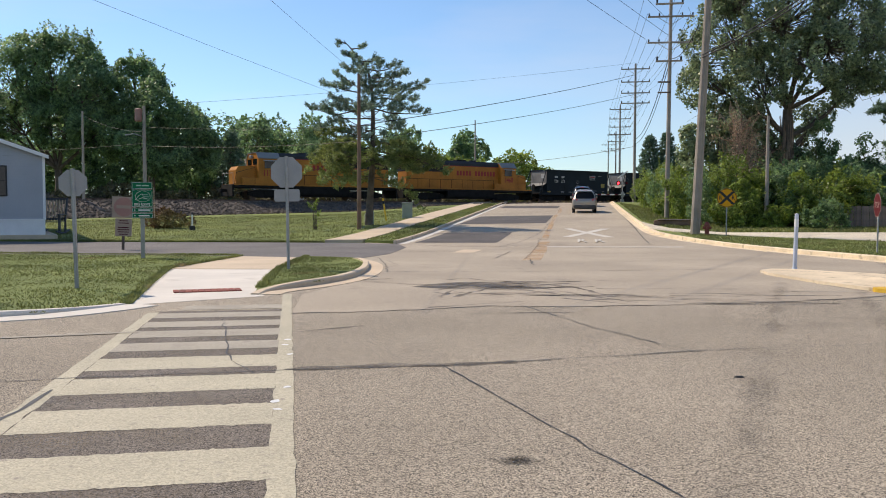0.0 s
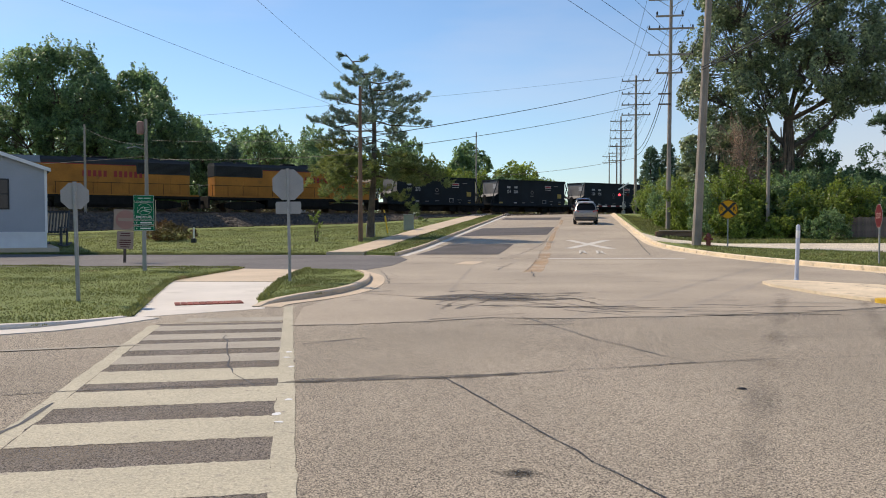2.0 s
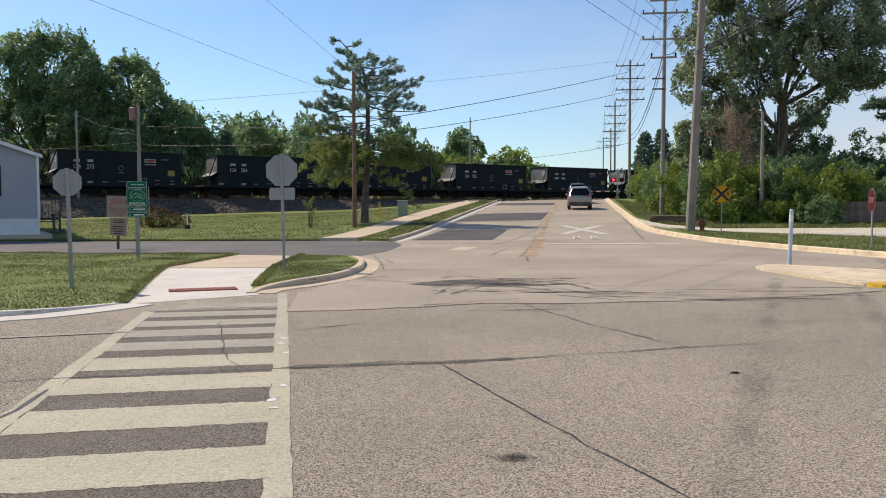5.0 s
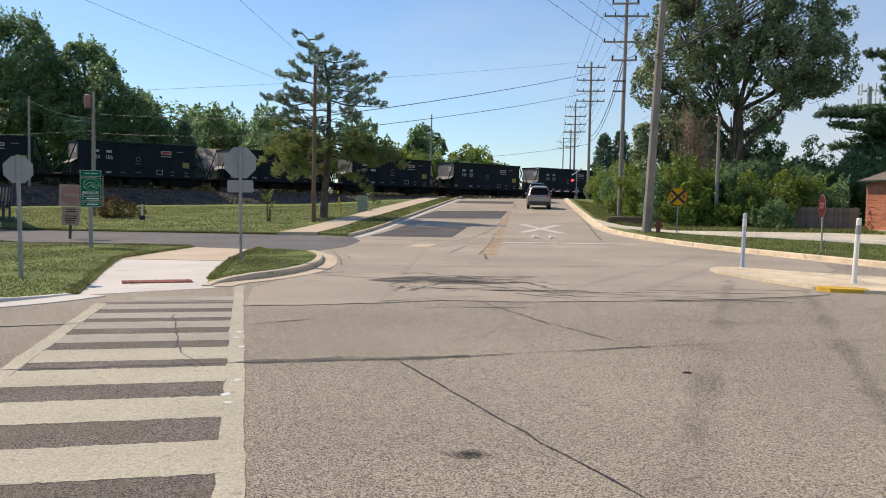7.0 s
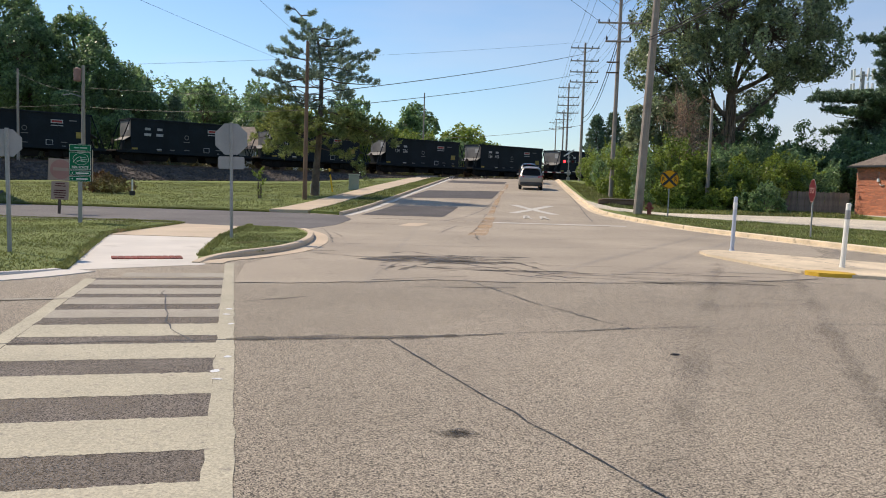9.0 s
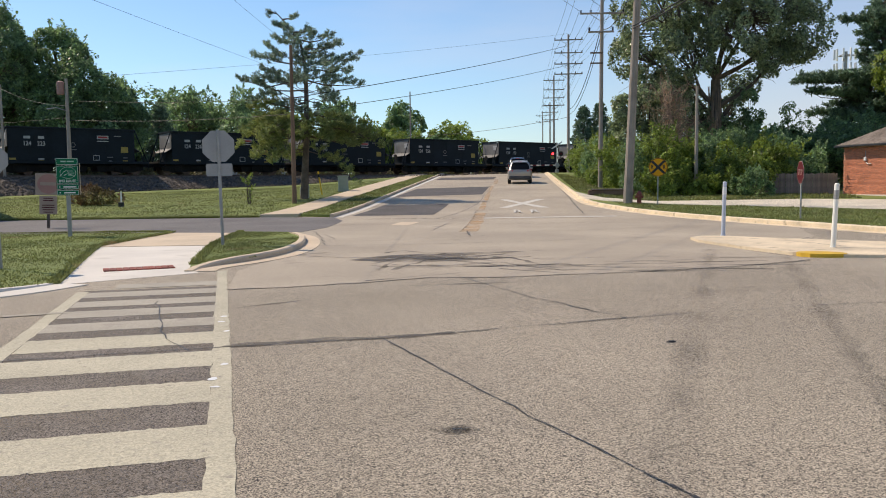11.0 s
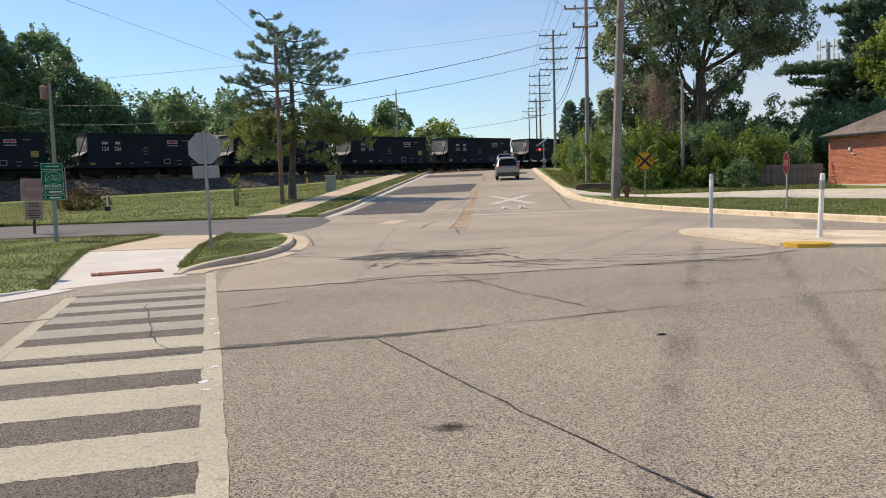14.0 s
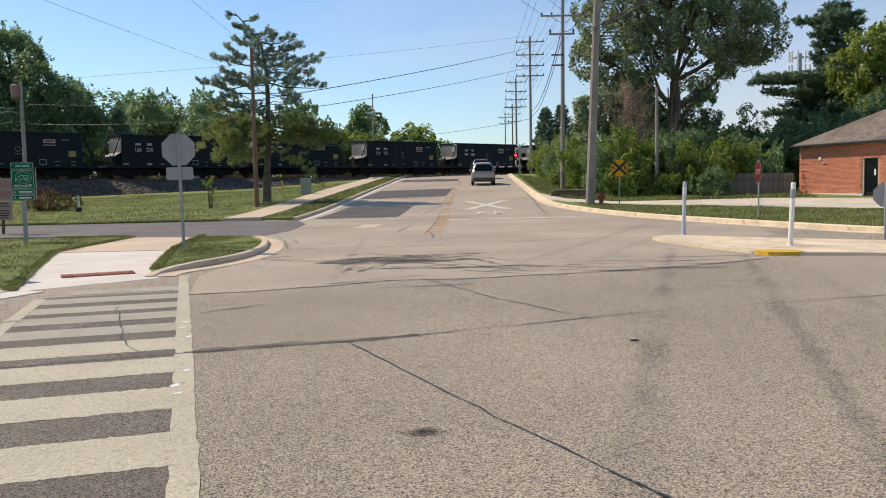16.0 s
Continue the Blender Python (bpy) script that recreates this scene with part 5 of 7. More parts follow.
crack([(-5.0, 19.5), (-4.7, 21.4), (-5.4, 23.2)], 0.016, 9)
crack([(-2.5, 24.5), (-2.4, 29.5)], 0.022, 10, amount=0.03)
crack([(-4.1, 5.95), (-3.83, 5.0), (-3.6, 4.0)], 0.03, 13)
crack([(2.9, 36), (3.1, 48), (3.2, 66)], 0.035, 14, amount=0.02)
crack([(-8, 60.5), (3.4, 60.9)], 0.04, 15, amount=0.03)
for i, (x, y, r) in enumerate(((-7.4, 42, 0), (-7.6, 53, 0), (-7.7, 68, 0), (-7.9, 80, 0))):
    crack([(x, y), (3.3, y + 0.35)], 0.02, 20 + i, amount=0.02)


FAINT = material("faint_tyre_track", (0.06, 0.055, 0.05), 0.9, vary=0.2, scale=1.5, fine=30, alpha=(0.0, 0.13, 0.8))


def tyre_marks():
    rng = np.random.default_rng(9)
    for i in range(26):
        x, y = -1.9 + rng.normal() * 1.2, 15.0 + rng.normal() * 0.9
        a = rng.uniform(-0.5, 0.35)
        ln = rng.uniform(0.8, 2.6)
        p = [(x, y), (x + ln * 0.5 * math.cos(a), y + ln * 0.5 * math.sin(a)), (x + ln * math.cos(a + 0.2), y + ln * math.sin(a + 0.2))]
        crack(p, rng.uniform(0.04, 0.16), 100 + i, SKID, 0.02, "dark curved tyre mark on the road")
    for i in range(16):
        x, y = 1.2 + rng.normal() * 1.0, 13.6 + rng.normal() * 0.8
        a = rng.uniform(-0.2, 0.3)
        ln = rng.uniform(1.0, 3.0)
        crack([(x, y), (x + ln * math.cos(a), y + ln * math.sin(a))], rng.uniform(0.03, 0.1), 140 + i, SKID, 0.02, "dark curved tyre mark on the road")


tyre_marks()
crack([(-5.71, 19.83), (-5.06, 20.54), (-3.36, 20.56), (-1.18, 22.08), (0.65, 23.35), (1.66, 24.30), (3.46, 25.57), (5.61, 26.93)], 0.02, 301, TAR, 0.02)
crack([(-1.83, 39.32), (-1.64, 33.27), (-1.61, 26.67), (-1.60, 24.77)], 0.028, 302, TAR, 0.03)
crack([(-1.44, 25.04), (-1.21, 22.08)], 0.025, 303, TAR, 0.02)
crack([(-6.17, 25.09), (-5.09, 21.60), (-4.42, 18.98)], 0.018, 304, TAR, 0.02)
crack([(-4.26, 15.92), (-3.39, 15.96)], 0.016, 305, TAR, 0.012)
crack([(3.13, 9.39), (3.38, 9.00), (3.70, 8.64), (4.04, 8.55)], 0.012, 306, TAR, 0.012)
crack([(1.25, 19.33), (1.87, 19.62)], 0.014, 307, TAR, 0.012)
crack([(-1.76, 16.22), (-1.12, 16.58), (-0.10, 15.62), (0.44, 14.28)], 0.1, 320, SKID, 0.02, "dark curved tyre mark on the road")
crack([(-1.49, 15.71), (-0.73, 15.42), (0.10, 14.19)], 0.1, 321, SKID, 0.02, "dark curved tyre mark on the road")
crack([(-1.50, 15.24), (-1.01, 15.00), (-0.18, 14.11)], 0.1, 322, SKID, 0.02, "dark curved tyre mark on the road")
crack([(-1.41, 16.72), (-1.82, 15.73), (-2.20, 14.65), (-2.26, 13.32)], 0.1, 323, SKID, 0.02, "dark curved tyre mark on the road")
crack([(-1.47, 15.49), (-1.87, 14.41), (-2.02, 13.48)], 0.1, 324, SKID, 0.02, "dark curved tyre mark on the road")
crack([(-1.82, 16.76), (-2.36, 17.36), (-2.64, 16.84)], 0.1, 325, SKID, 0.02, "dark curved tyre mark on the road")
crack([(-1.99, 16.24), (-2.30, 15.31), (-2.52, 14.46)], 0.1, 326, SKID, 0.02, "dark curved tyre mark on the road")
crack([(-0.27, 13.65), (0.36, 13.18), (0.91, 12.75)], 0.07, 327, SKID, 0.02, "dark curved tyre mark on the road")
crack([(-0.09, 14.31), (0.47, 13.70), (0.90, 13.16)], 0.07, 328, SKID, 0.02, "dark curved tyre mark on the road")
crack([(-0.64, 16.03), (-0.10, 15.62)], 0.07, 329, SKID, 0.02, "dark curved tyre mark on the road")
crack([(-2.21, 11.92), (-1.53, 12.47), (-0.88, 13.00)], 0.07, 330, SKID, 0.02, "dark curved tyre mark on the road")
crack([(-3.21, 9.24), (-2.60, 9.89)], 0.07, 331, SKID, 0.02, "dark curved tyre mark on the road")
crack([(0.92, 12.21), (2.33, 11.87), (3.68, 11.67)], 0.16, 340, FAINT, 0.02, "long faint tyre track on the road")
crack([(1.10, 11.52), (2.57, 11.20), (3.99, 11.04)], 0.16, 341, FAINT, 0.02, "long faint tyre track on the road")
crack([(1.04, 12.66), (2.16, 12.29), (3.19, 12.17)], 0.16, 342, FAINT, 0.02, "long faint tyre track on the road")
crack([(1.46, 10.77), (3.20, 10.83)], 0.16, 343, FAINT, 0.02, "long faint tyre track on the road")
crack([(5.07, 13.10), (4.58, 10.72), (4.24, 9.08)], 0.2, 346, FAINT, 0.004, "long faint tyre track on the road")
HOLLOW = material("worn_hollow", (0.07, 0.064, 0.06), 0.9, vary=0.25, scale=1.5, fine=30, alpha=(0.05, 0.9, 1.1))
tagged(flat("road_patch", rounded([(-3.1, 15.2), (-2.2, 14.8), (-1.2, 14.95), (-0.4, 15.3), (-0.7, 16.0), (-1.6, 16.6), (-2.6, 16.2), (-3.1, 15.2)], 2)[:-1], HOLLOW, 0.007), "dark worn hollow in the road", "patch", kind="structure")
for k, (p, q) in enumerate((((4.0, 17.5), (0.6, 3.5)), ((4.9, 15.6), (1.5, 2.1)))):
    for w in (0.26, 0.15):
        crack([p, q], w, 170 + k, FAINT, 0.004, "long faint tyre track on the road")
for outline, words_ in (([(-7.0, 35.2), (-3.5, 35.6), (-3.5, 44.2), (-6.9, 43.5)], "large dark asphalt patch in the concrete road"), ([(-7.45, 51.2), (-2.1, 53), (-1.95, 63.5), (-7.2, 61.5)], "large dark asphalt patch in the concrete road"), ([(-7.4, 78), (-2.0, 78), (-1.9, 84.5), (-7.4, 84)], "dark asphalt patch near the crossing")):
    tagged(flat("road_patch", outline, PATCH, 0.008), words_, "patch", kind="structure")
for outline in ([(-4.3, 28.2), (-3.6, 28.2), (-3.5, 30.4), (-4.2, 30.4)],):
    tagged(flat("road_patch", outline, PATH, 0.006), "pale concrete repair spot", "patch", kind="structure")


def spot(x, y, r, mat, name, label, lift=0.003):
    rng = np.random.default_rng(int(abs(x * 100 + y * 10)))
    ring = [(x + r * rng.uniform(0.7, 1.15) * math.cos(a / 9 * math.pi), y + 0.8 * r * rng.uniform(0.7, 1.15) * math.sin(a / 9 * math.pi)) for a in range(18)]
    tagged(flat(name, ring, mat, lift), label, "stain", kind="structure")


STAIN = material("oil_stain", (0.03, 0.028, 0.026), 0.8, vary=0.3, scale=5, fine=40, bump=0.3, alpha=(0.08, 0.34, 22.0))
for k, r in enumerate((0.125, 0.095, 0.07, 0.045)):
    spot(-0.33, 4.64, r, STAIN, "oil_stain", "dark round oil stain on the asphalt", 0.001 + 0.001 * k)
tagged(part("road_clod", Shape().loft([[(1.35 + 0.05 * math.cos(a), 7.33 + 0.02 * math.sin(a), 0.0) for a in (0, 1, 2, 3, 4, 5)], [(1.35 + 0.025 * math.cos(a), 7.33 + 0.012 * math.sin(a), 0.014) for a in (0, 1, 2, 3, 4, 5)]]), TAR), "small dark clod lying on the road", "clod")
ROAD_WHITE = material("white_lane_paint", (0.53, 0.5, 0.44), 0.85, vary=0.1, scale=1.0, fine=25, bump=0.2, spots=((0.42, 0.38, 0.32), 5, 0.38))
line_ = thing("stop_line", "worn white stop line across the lane", "road marking", kind="structure")
flat("stop_line_paint", [(-1.3, 32.6), (4.0, 33.3), (4.0, 33.8), (-1.3, 33.1)], ROAD_WHITE, 0.006, line_)
cross = thing("crossing_marking", "faded white crossing mark of X and letters painted on the lane", "road marking", kind="structure")
RUST = material("rust_stain_paint", (0.55, 0.33, 0.15), 0.9, vary=0.15, scale=1.5, fine=20, alpha=(0.0, 0.5, 0.9))
for a, b in (((-0.65, 47.5), (1.45, 40.6)), ((-0.6, 40.6), (1.4, 47.5))):
    rng_ = np.random.default_rng(int(a[1]))
    flat("cross_bar", ragged(Vector(a), Vector(b), 0.22, rng_, 10, 0.02), ROAD_WHITE, 0.007 if a[1] > 45 else 0.009, cross)
for x in (0.1, 0.85):
    words("letter", "R", 0.75, ROAD_WHITE, cross, pose(x, 37.3, ground_z(0, 37.3) + 0.035, 1.35, 0, 0) @ Matrix.Diagonal((0.95, 4.2, 1, 1)), 1.0, 0.001)
band_ = thing("centre_line", "faded orange-yellow centre line", "road marking", kind="structure")
for y0, y1, w in ((24.0, 36.5, 0.24), (38, 64, 0.13), (68, 78, 0.13)):
    rng_ = np.random.default_rng(int(y0))
    flat("centre_paint", ragged(Vector((-1.35 if y0 < 30 else -1.6, y0)), Vector((-1.5 if y0 < 30 else -1.75, y1)), w, rng_, 9, 0.035), RUST, 0.009, band_)
edge_ = thing("edge_line", "short worn white line before the traffic island", "road marking", kind="structure")
flat("edge_paint", ragged(Vector((3.7, 15.5)), Vector((5.0, 15.62)), 0.04, np.random.default_rng(12), 12, 0.015), FADED, 0.006, edge_)
lane = thing("lane_line", "faded white lane line on the side street", "road marking", kind="structure")
flat("lane_paint", [(-12, 5.2), (-6.26, 8.18), (-5.0, 8.86), (-5.05, 8.95), (-6.3, 8.28), (-12.05, 5.3)], FADED, 0.005, lane)


# ---- brick pavers in the kerb ramp ----
def paver_strip():
    t = thing("tactile_strip", "strip of red brick pavers set in the kerb ramp", "paving strip", kind="structure")
    a, b = Vector((-6.83, 13.25)), Vector((-5.75, 13.85))
    d = (b - a).normalized()
    n = Vector((-d.y, d.x))
    me = Shape().box(-0.048, 0.048, -0.098, 0.098, -0.02, 0.022, 0.006).mesh("brick")
    k = int((b - a).length / 0.105)
    for r in range(2):
        for i in range(k):
            p = a + d * (0.05 + i * 0.105) + n * (0.1 + 0.21 * r)
            z = ramp_height(p.x, p.y)
            ob = part("brick", me, PAVER, t, at=pose(p.x, p.y, z, 0, 0, math.degrees(math.atan2(d.y, d.x))))


paver_strip()


# ---- signs and posts ----
def octagon(r, turn=22.5):
    return [(r * math.cos(radians(45 * i + turn)), r * math.sin(radians(45 * i + turn))) for i in range(8)]


def sign_post(x, y, z0, h, mat, lean=(0, 0), r=0.03):
    """A U-channel post from the ground, in its thing's space."""
    return Shape().prism([(-r, -0.012), (r, -0.012), (r, 0.012), (r * 0.5, 0.03), (-r * 0.5, 0.03), (-r, 0.012)], "z", -0.4, h)


def stop_sign(label, x, y, h, size, yaw, face, plate=False, tilt=0.0):
    """Octagon on a steel post; its back is at +y in its own space, the red face at -y."""
    t = thing("stop_sign", label, "stop sign", pose(x, y, ground_z(x, y) + 0.08, 0, tilt, yaw))
    part("post", sign_post(0, 0, 0, h, GALV, r=0.035), GALV, t)
    r = size / 2 / math.cos(math.pi / 8)
    o = [(u, v + h - size / 2 - 0.02) for u, v in octagon(r)]
    part("panel", Shape().prism(o, "y", -0.022, -0.016), SIGNBACK, t, "bare aluminium back")
    part("white_border", Shape().prism([(u * 0.985, v) for u, v in o], "y", -0.026, -0.0225), SIGN_PALE, t, "darkened white border")
    mid = h - size / 2 - 0.02
    part("red_face", Shape().prism([(u * 0.93, mid + (v - mid) * 0.945) for u, v in o], "y", -0.0285, -0.0262), face, t, "red front face")
    words("letters", "STOP", size * 0.36, SIGN_PALE, t, pose(0, -0.0295, mid, 90, 0, 0), 0.75, label="darkened white word")
    for k in (0.12, 0.62):
        part("bolt", Shape().cyl((0, 0.03, h - k), (0, 0.045, h - k), 0.012, k=6), GALV, t)
    if plate:
        z = h - size - 0.2
        part("lower_plate", Shape().prism([(-0.27, z - 0.14), (0.27, z - 0.14), (0.29, z - 0.1), (0.29, z + 0.1), (0.27, z + 0.14), (-0.27, z + 0.14), (-0.29, z + 0.1), (-0.29, z - 0.1)], "y", -0.022, -0.016), SIGNBACK, t, "bare aluminium plate")
    return t


stop_sign("bare back of a stop sign with a small lower plate", -6.62, 18.37, 2.59, 0.70, 200, SIGN_RED, True, 0.8)
stop_sign("back of a stop sign on a steel post in the grass", -8.71, 13.37, 2.06, 0.46, 214, SIGN_RED, False, 1.0)
stop_sign("dark red stop sign on a post", 9.54, 28.94, 1.95, 0.74, 268, SIGN_RED)
stop_sign("back of a stop sign beside the traffic island", 9.02, 18.9, 1.2, 0.52, 160, SIGN_RED)


def bike_sign():
    t = thing("bike_route_sign", "green bike route sign with direction plates on a wide post", "sign", pose(-12.44, 22.33, 0.08, 0, 0, 27) @ Matrix.Diagonal((0.92, 1, 0.98, 1)))
    part("post", Shape().box(-0.06, 0.06, 0.0, 0.1, -0.4, 2.0, 0.008), GALV, t)
    part("support_strip", Shape().box(0.34, 0.36, 0.0, 0.02, 1.15, 2.05), PATH, t)
    for z0, z1 in ((2.0, 2.2), (1.47, 1.985), (1.31, 1.455), (1.14, 1.295)):
        p = part("sign_panel", Shape().box(-0.31, 0.31, -0.025, -0.005, z0, z1, 0.008), GREEN, t)
        edge = Shape()
        for a, b, c, d in ((-0.295, 0.295, z0 + 0.012, z0 + 0.02), (-0.295, 0.295, z1 - 0.02, z1 - 0.012), (-0.295, -0.287, z0 + 0.012, z1 - 0.012), (0.287, 0.295, z0 + 0.012, z1 - 0.012)):
            edge.box(a, b, -0.029, -0.026, c, d)
        part("white_border", edge, WHITE, p)
    words("lettering", "BIKE ROUTE", 0.1, WHITE, t, pose(0, -0.028, 1.545, 90), 0.85, 0.002)
    ring = [[(0.02 + r * 1.35 * math.cos(a * math.pi / 12), -0.029, 1.78 + r * math.sin(a * math.pi / 12)) for a in range(24)] for r in (0.165, 0.159)]
    part("emblem_ring", Shape().loft(ring, caps=False), WHITE, t)
    part("emblem", Shape().tube([(-0.2, -0.03, 1.68), (-0.1, -0.03, 1.8), (0.0, -0.03, 1.86), (0.03, -0.03, 1.78)], 0.006, 4).tube([(-0.1, -0.03, 1.7), (0.0, -0.03, 1.75), (0.12, -0.03, 1.72)], 0.006, 4), WHITE, t)
    for x, z, w in ((-0.1, 2.1, 0.14), (0.1, 2.1, 0.2), (0.09, 1.83, 0.14), (0.11, 1.77, 0.18), (0.1, 1.71, 0.15), (0.06, 1.38, 0.36), (0.05, 1.215, 0.32), (-0.22, 1.38, 0.03), (-0.22, 1.215, 0.03)):
        part("lettering_bar", Shape().box(x - w / 2, x + w / 2, -0.03, -0.026, z - (0.009 if 1.6 < z < 2 else 0.018), z + (0.009 if 1.6 < z < 2 else 0.018)), WHITE if z < 1.6 else SIGN_FAINT, t)


bike_sign()


def notice_board():
    t = thing("notice_board", "faded do-not-enter sign over a notice board on a dark post", "sign", pose(-16.2, 27.7, 0.08, 0, 2, 30))
    part("post", Shape().box(-0.05, 0.05, 0, 0.09, -0.4, 1.0, 0.01), BARK, t)
    part("board", Shape().box(-0.4, 0.4, -0.03, -0.005, 1.08, 1.84, 0.01), TANBOARD, t)
    part("faded_disc", Shape().prism([(0.34 * math.cos(a * math.pi / 14), 1.47 + 0.34 * math.sin(a * math.pi / 14)) for a in range(28)], "y", -0.036, -0.031), material("faded_red_disc", (0.36, 0.19, 0.15), 0.8, vary=0.1), t, "faded reddish disc")
    part("bar", Shape().box(-0.25, 0.25, -0.041, -0.037, 1.42, 1.53), TANBOARD, t)
    part("notice", Shape().box(-0.28, 0.28, -0.03, -0.005, 0.42, 1.06, 0.01), TANBOARD, t)
    for i in range(7):
        w = (0.3, 0.34, 0.0, 0.38, 0.4, 0.36, 0.3)[i]
        if w:
            part("lettering_bar", Shape().box(-w / 2, w / 2, -0.035, -0.031, 0.96 - 0.08 * i, 0.99 - 0.08 * i), SIGN_RED, t)


notice_board()


def railroad_sign():
    t = thing("railroad_sign", "round yellow railroad crossing warning sign on a post", "sign", pose(7.08, 42.4, ground_z(7.08, 42.4) + 0.03, 0, 0, -8))
    part("post", sign_post(0, 0, 0, 1.75, GALV), GALV, t)
    disc = [(0.46 * math.cos(a * math.pi / 18), 1.9 + 0.46 * math.sin(a * math.pi / 18)) for a in range(36)]
    part("disc", Shape().prism(disc, "y", -0.035, -0.02), SIGN_YELLOW, t)
    rim = [[(r * math.cos(a * math.pi / 18), -0.038, 1.9 + r * math.sin(a * math.pi / 18)) for a in range(36)] for r in (0.45, 0.425)]
    part("rim_line", Shape().loft(rim, caps=False), SIGN_BLACK, t)
    for s in (-1, 1):
        c, d = 0.31, 0.085
        part("cross_bar", Shape().prism([(-c * s - d, 1.9 - c + 0 * d), (-c * s + d, 1.9 - c), (c * s + d, 1.9 + c), (c * s - d, 1.9 + c)], "y", -0.043 - 0.003 * s, -0.0355), SIGN_BLACK, t)
        words("letter", "R", 0.3, SIGN_BLACK, t, pose(0.29 * s, -0.038, 1.9, 90), 0.8, 0.003)


railroad_sign()


def bollard(name, label, x, y, h, mat, lean):
    t = thing(name, label, "bollard", pose(x, y, ground_z(x, y) + 0.045, 0, lean, 0))
    part("post", Shape().cyl((0, 0, -0.05), (0, 0, h - 0.02), 0.05, 0.048, 12).cyl((0, 0, h - 0.02), (0, 0, h), 0.048, 0.03, 12), mat, t, smooth=False)
    part("reflector_band", Shape().cyl((0, 0, h - 0.32), (0, 0, h - 0.14), 0.0515, k=12), GALV if mat is PLASTIC_WHITE else WHITE, t)
    part("base", Shape().cyl((0, 0, -0.03), (0, 0, 0.03), 0.07, 0.055, 12), mat, t)
    return t


bollard("marker_post", "pale blue plastic marker post on the island tip", 5.14, 21.2, 1.33, BLUE_WHITE, 1.2)
bollard("marker_post", "white plastic marker post on the traffic island", 6.28, 17.1, 1.28, PLASTIC_WHITE, 2.2)
nose = drape("painted_nose", rounded([(5.3, 15.5), (5.12, 15.75), (5.25, 16.02), (5.5, 16.08), (5.95, 15.9), (6.0, 15.46), (5.6, 15.4), (5.3, 15.5)], 2)[:-1], 0.066, YELLOW_PAINT, step=0.5, depth=0.15)
tagged(nose, "yellow painted nose of the traffic island", "kerb paint", kind="structure")

for k, (p, q) in enumerate((((4.4, 20.3), (5.4, 19.9)), ((5.9, 19.2), (6.6, 17.4)), ((8.2, 17.9), (8.9, 15.2)))):
    rng_ = np.random.default_rng(400 + k)
    line = [Vector(c) for c in wander([p, q], rng_, 0.2, 0.03)]
    strip = Shape()
    for c, d in zip(line, line[1:]):
        n_ = Vector((-(d - c).y, (d - c).x)).normalized() * 0.012
        strip.add([(v.x, v.y, ground_z(v.x, v.y) + 0.058) for v in (c + n_, d + n_, d - n_, c - n_)], [(0, 1, 2, 3)])
    tagged(part("island_crack", strip, TAR), "thin dark crack across the traffic island", "crack", kind="structure")


def hydrant():
    t = thing("fire_hydrant", "small weathered red fire hydrant in the grass", "fire hydrant", pose(6.2, 42.6, ground_z(6.2, 42.6) + 0.07))
    part("barrel", Shape().tube([(0, 0, -0.1), (0, 0, 0.06), (0, 0, 0.07), (0, 0, 0.45)], [0.16, 0.16, 0.11, 0.11], 12), RED_PAINT, t)
    part("bonnet", Shape().tube([(0, 0, 0.45), (0, 0, 0.5), (0, 0, 0.6), (0, 0, 0.66)], [0.14, 0.14, 0.09, 0.04], 12), RED_PAINT, t)
    for d in ((1, 0), (-1, 0), (0, -1)):
        part("outlet_cap", Shape().cyl((d[0] * 0.09, d[1] * 0.09, 0.36), (d[0] * 0.2, d[1] * 0.2, 0.36), 0.065, k=10), RED_PAINT, t)


hydrant()


def culvert_plank():
    t = thing("timber_beam", "dark weathered timber beam lying by the gravel", "beam", pose(5.6, 50.2, ground_z(5.6, 50.2) + 0.12, 0, 0, -6))
    part("beam", Shape().box(-1.3, 1.4, -0.2, 0.2, 0.0, 0.3, 0.04), POLE_BROWN, t)
    part("plank", Shape().box(-1.1, 1.3, -0.3, 0.28, 0.301, 0.36, 0.02), FENCE_WOOD, t)


culvert_plank()


# ---- poles and cables ----
def utility_pole(name, label, x, y, top, arms=(), r=0.16, mat=POLE_WOOD, lean=0.0, z0=None, arm_w=1.55):
    base = ground_z(x, y) if z0 is None else z0
    t = thing(name, label, "utility pole", pose(x, y, base, 0, lean, 0))
    h = top - base
    part("pole", Shape().tube([(0, 0, -0.5), (0, 0, h * 0.5), (0, 0, h)], [r, r * 0.82, r * 0.62], 10), mat, t)
    for a in arms:
        z = a - base
        arm = part("crossarm", Shape().box(-arm_w, arm_w, -0.16, -0.06, z - 0.06, z + 0.06, 0.01), POLE_WOOD, t)
        for k in (-1, 1):
            part("brace", Shape().cyl((k * 0.85, -0.12, z - 0.05), (0, -0.12, z - 0.6), 0.02, k=4), GALV, arm)
        for k in (-0.95, -0.5, 0.5, 0.95):
            part("insulator", Shape().tube([(k * arm_w, -0.11, z + 0.06), (k * arm_w, -0.11, z + 0.2), (k * arm_w, -0.11, z + 0.26)], [0.05, 0.06, 0.02], 6), LOCO_GREY, arm)
    return t


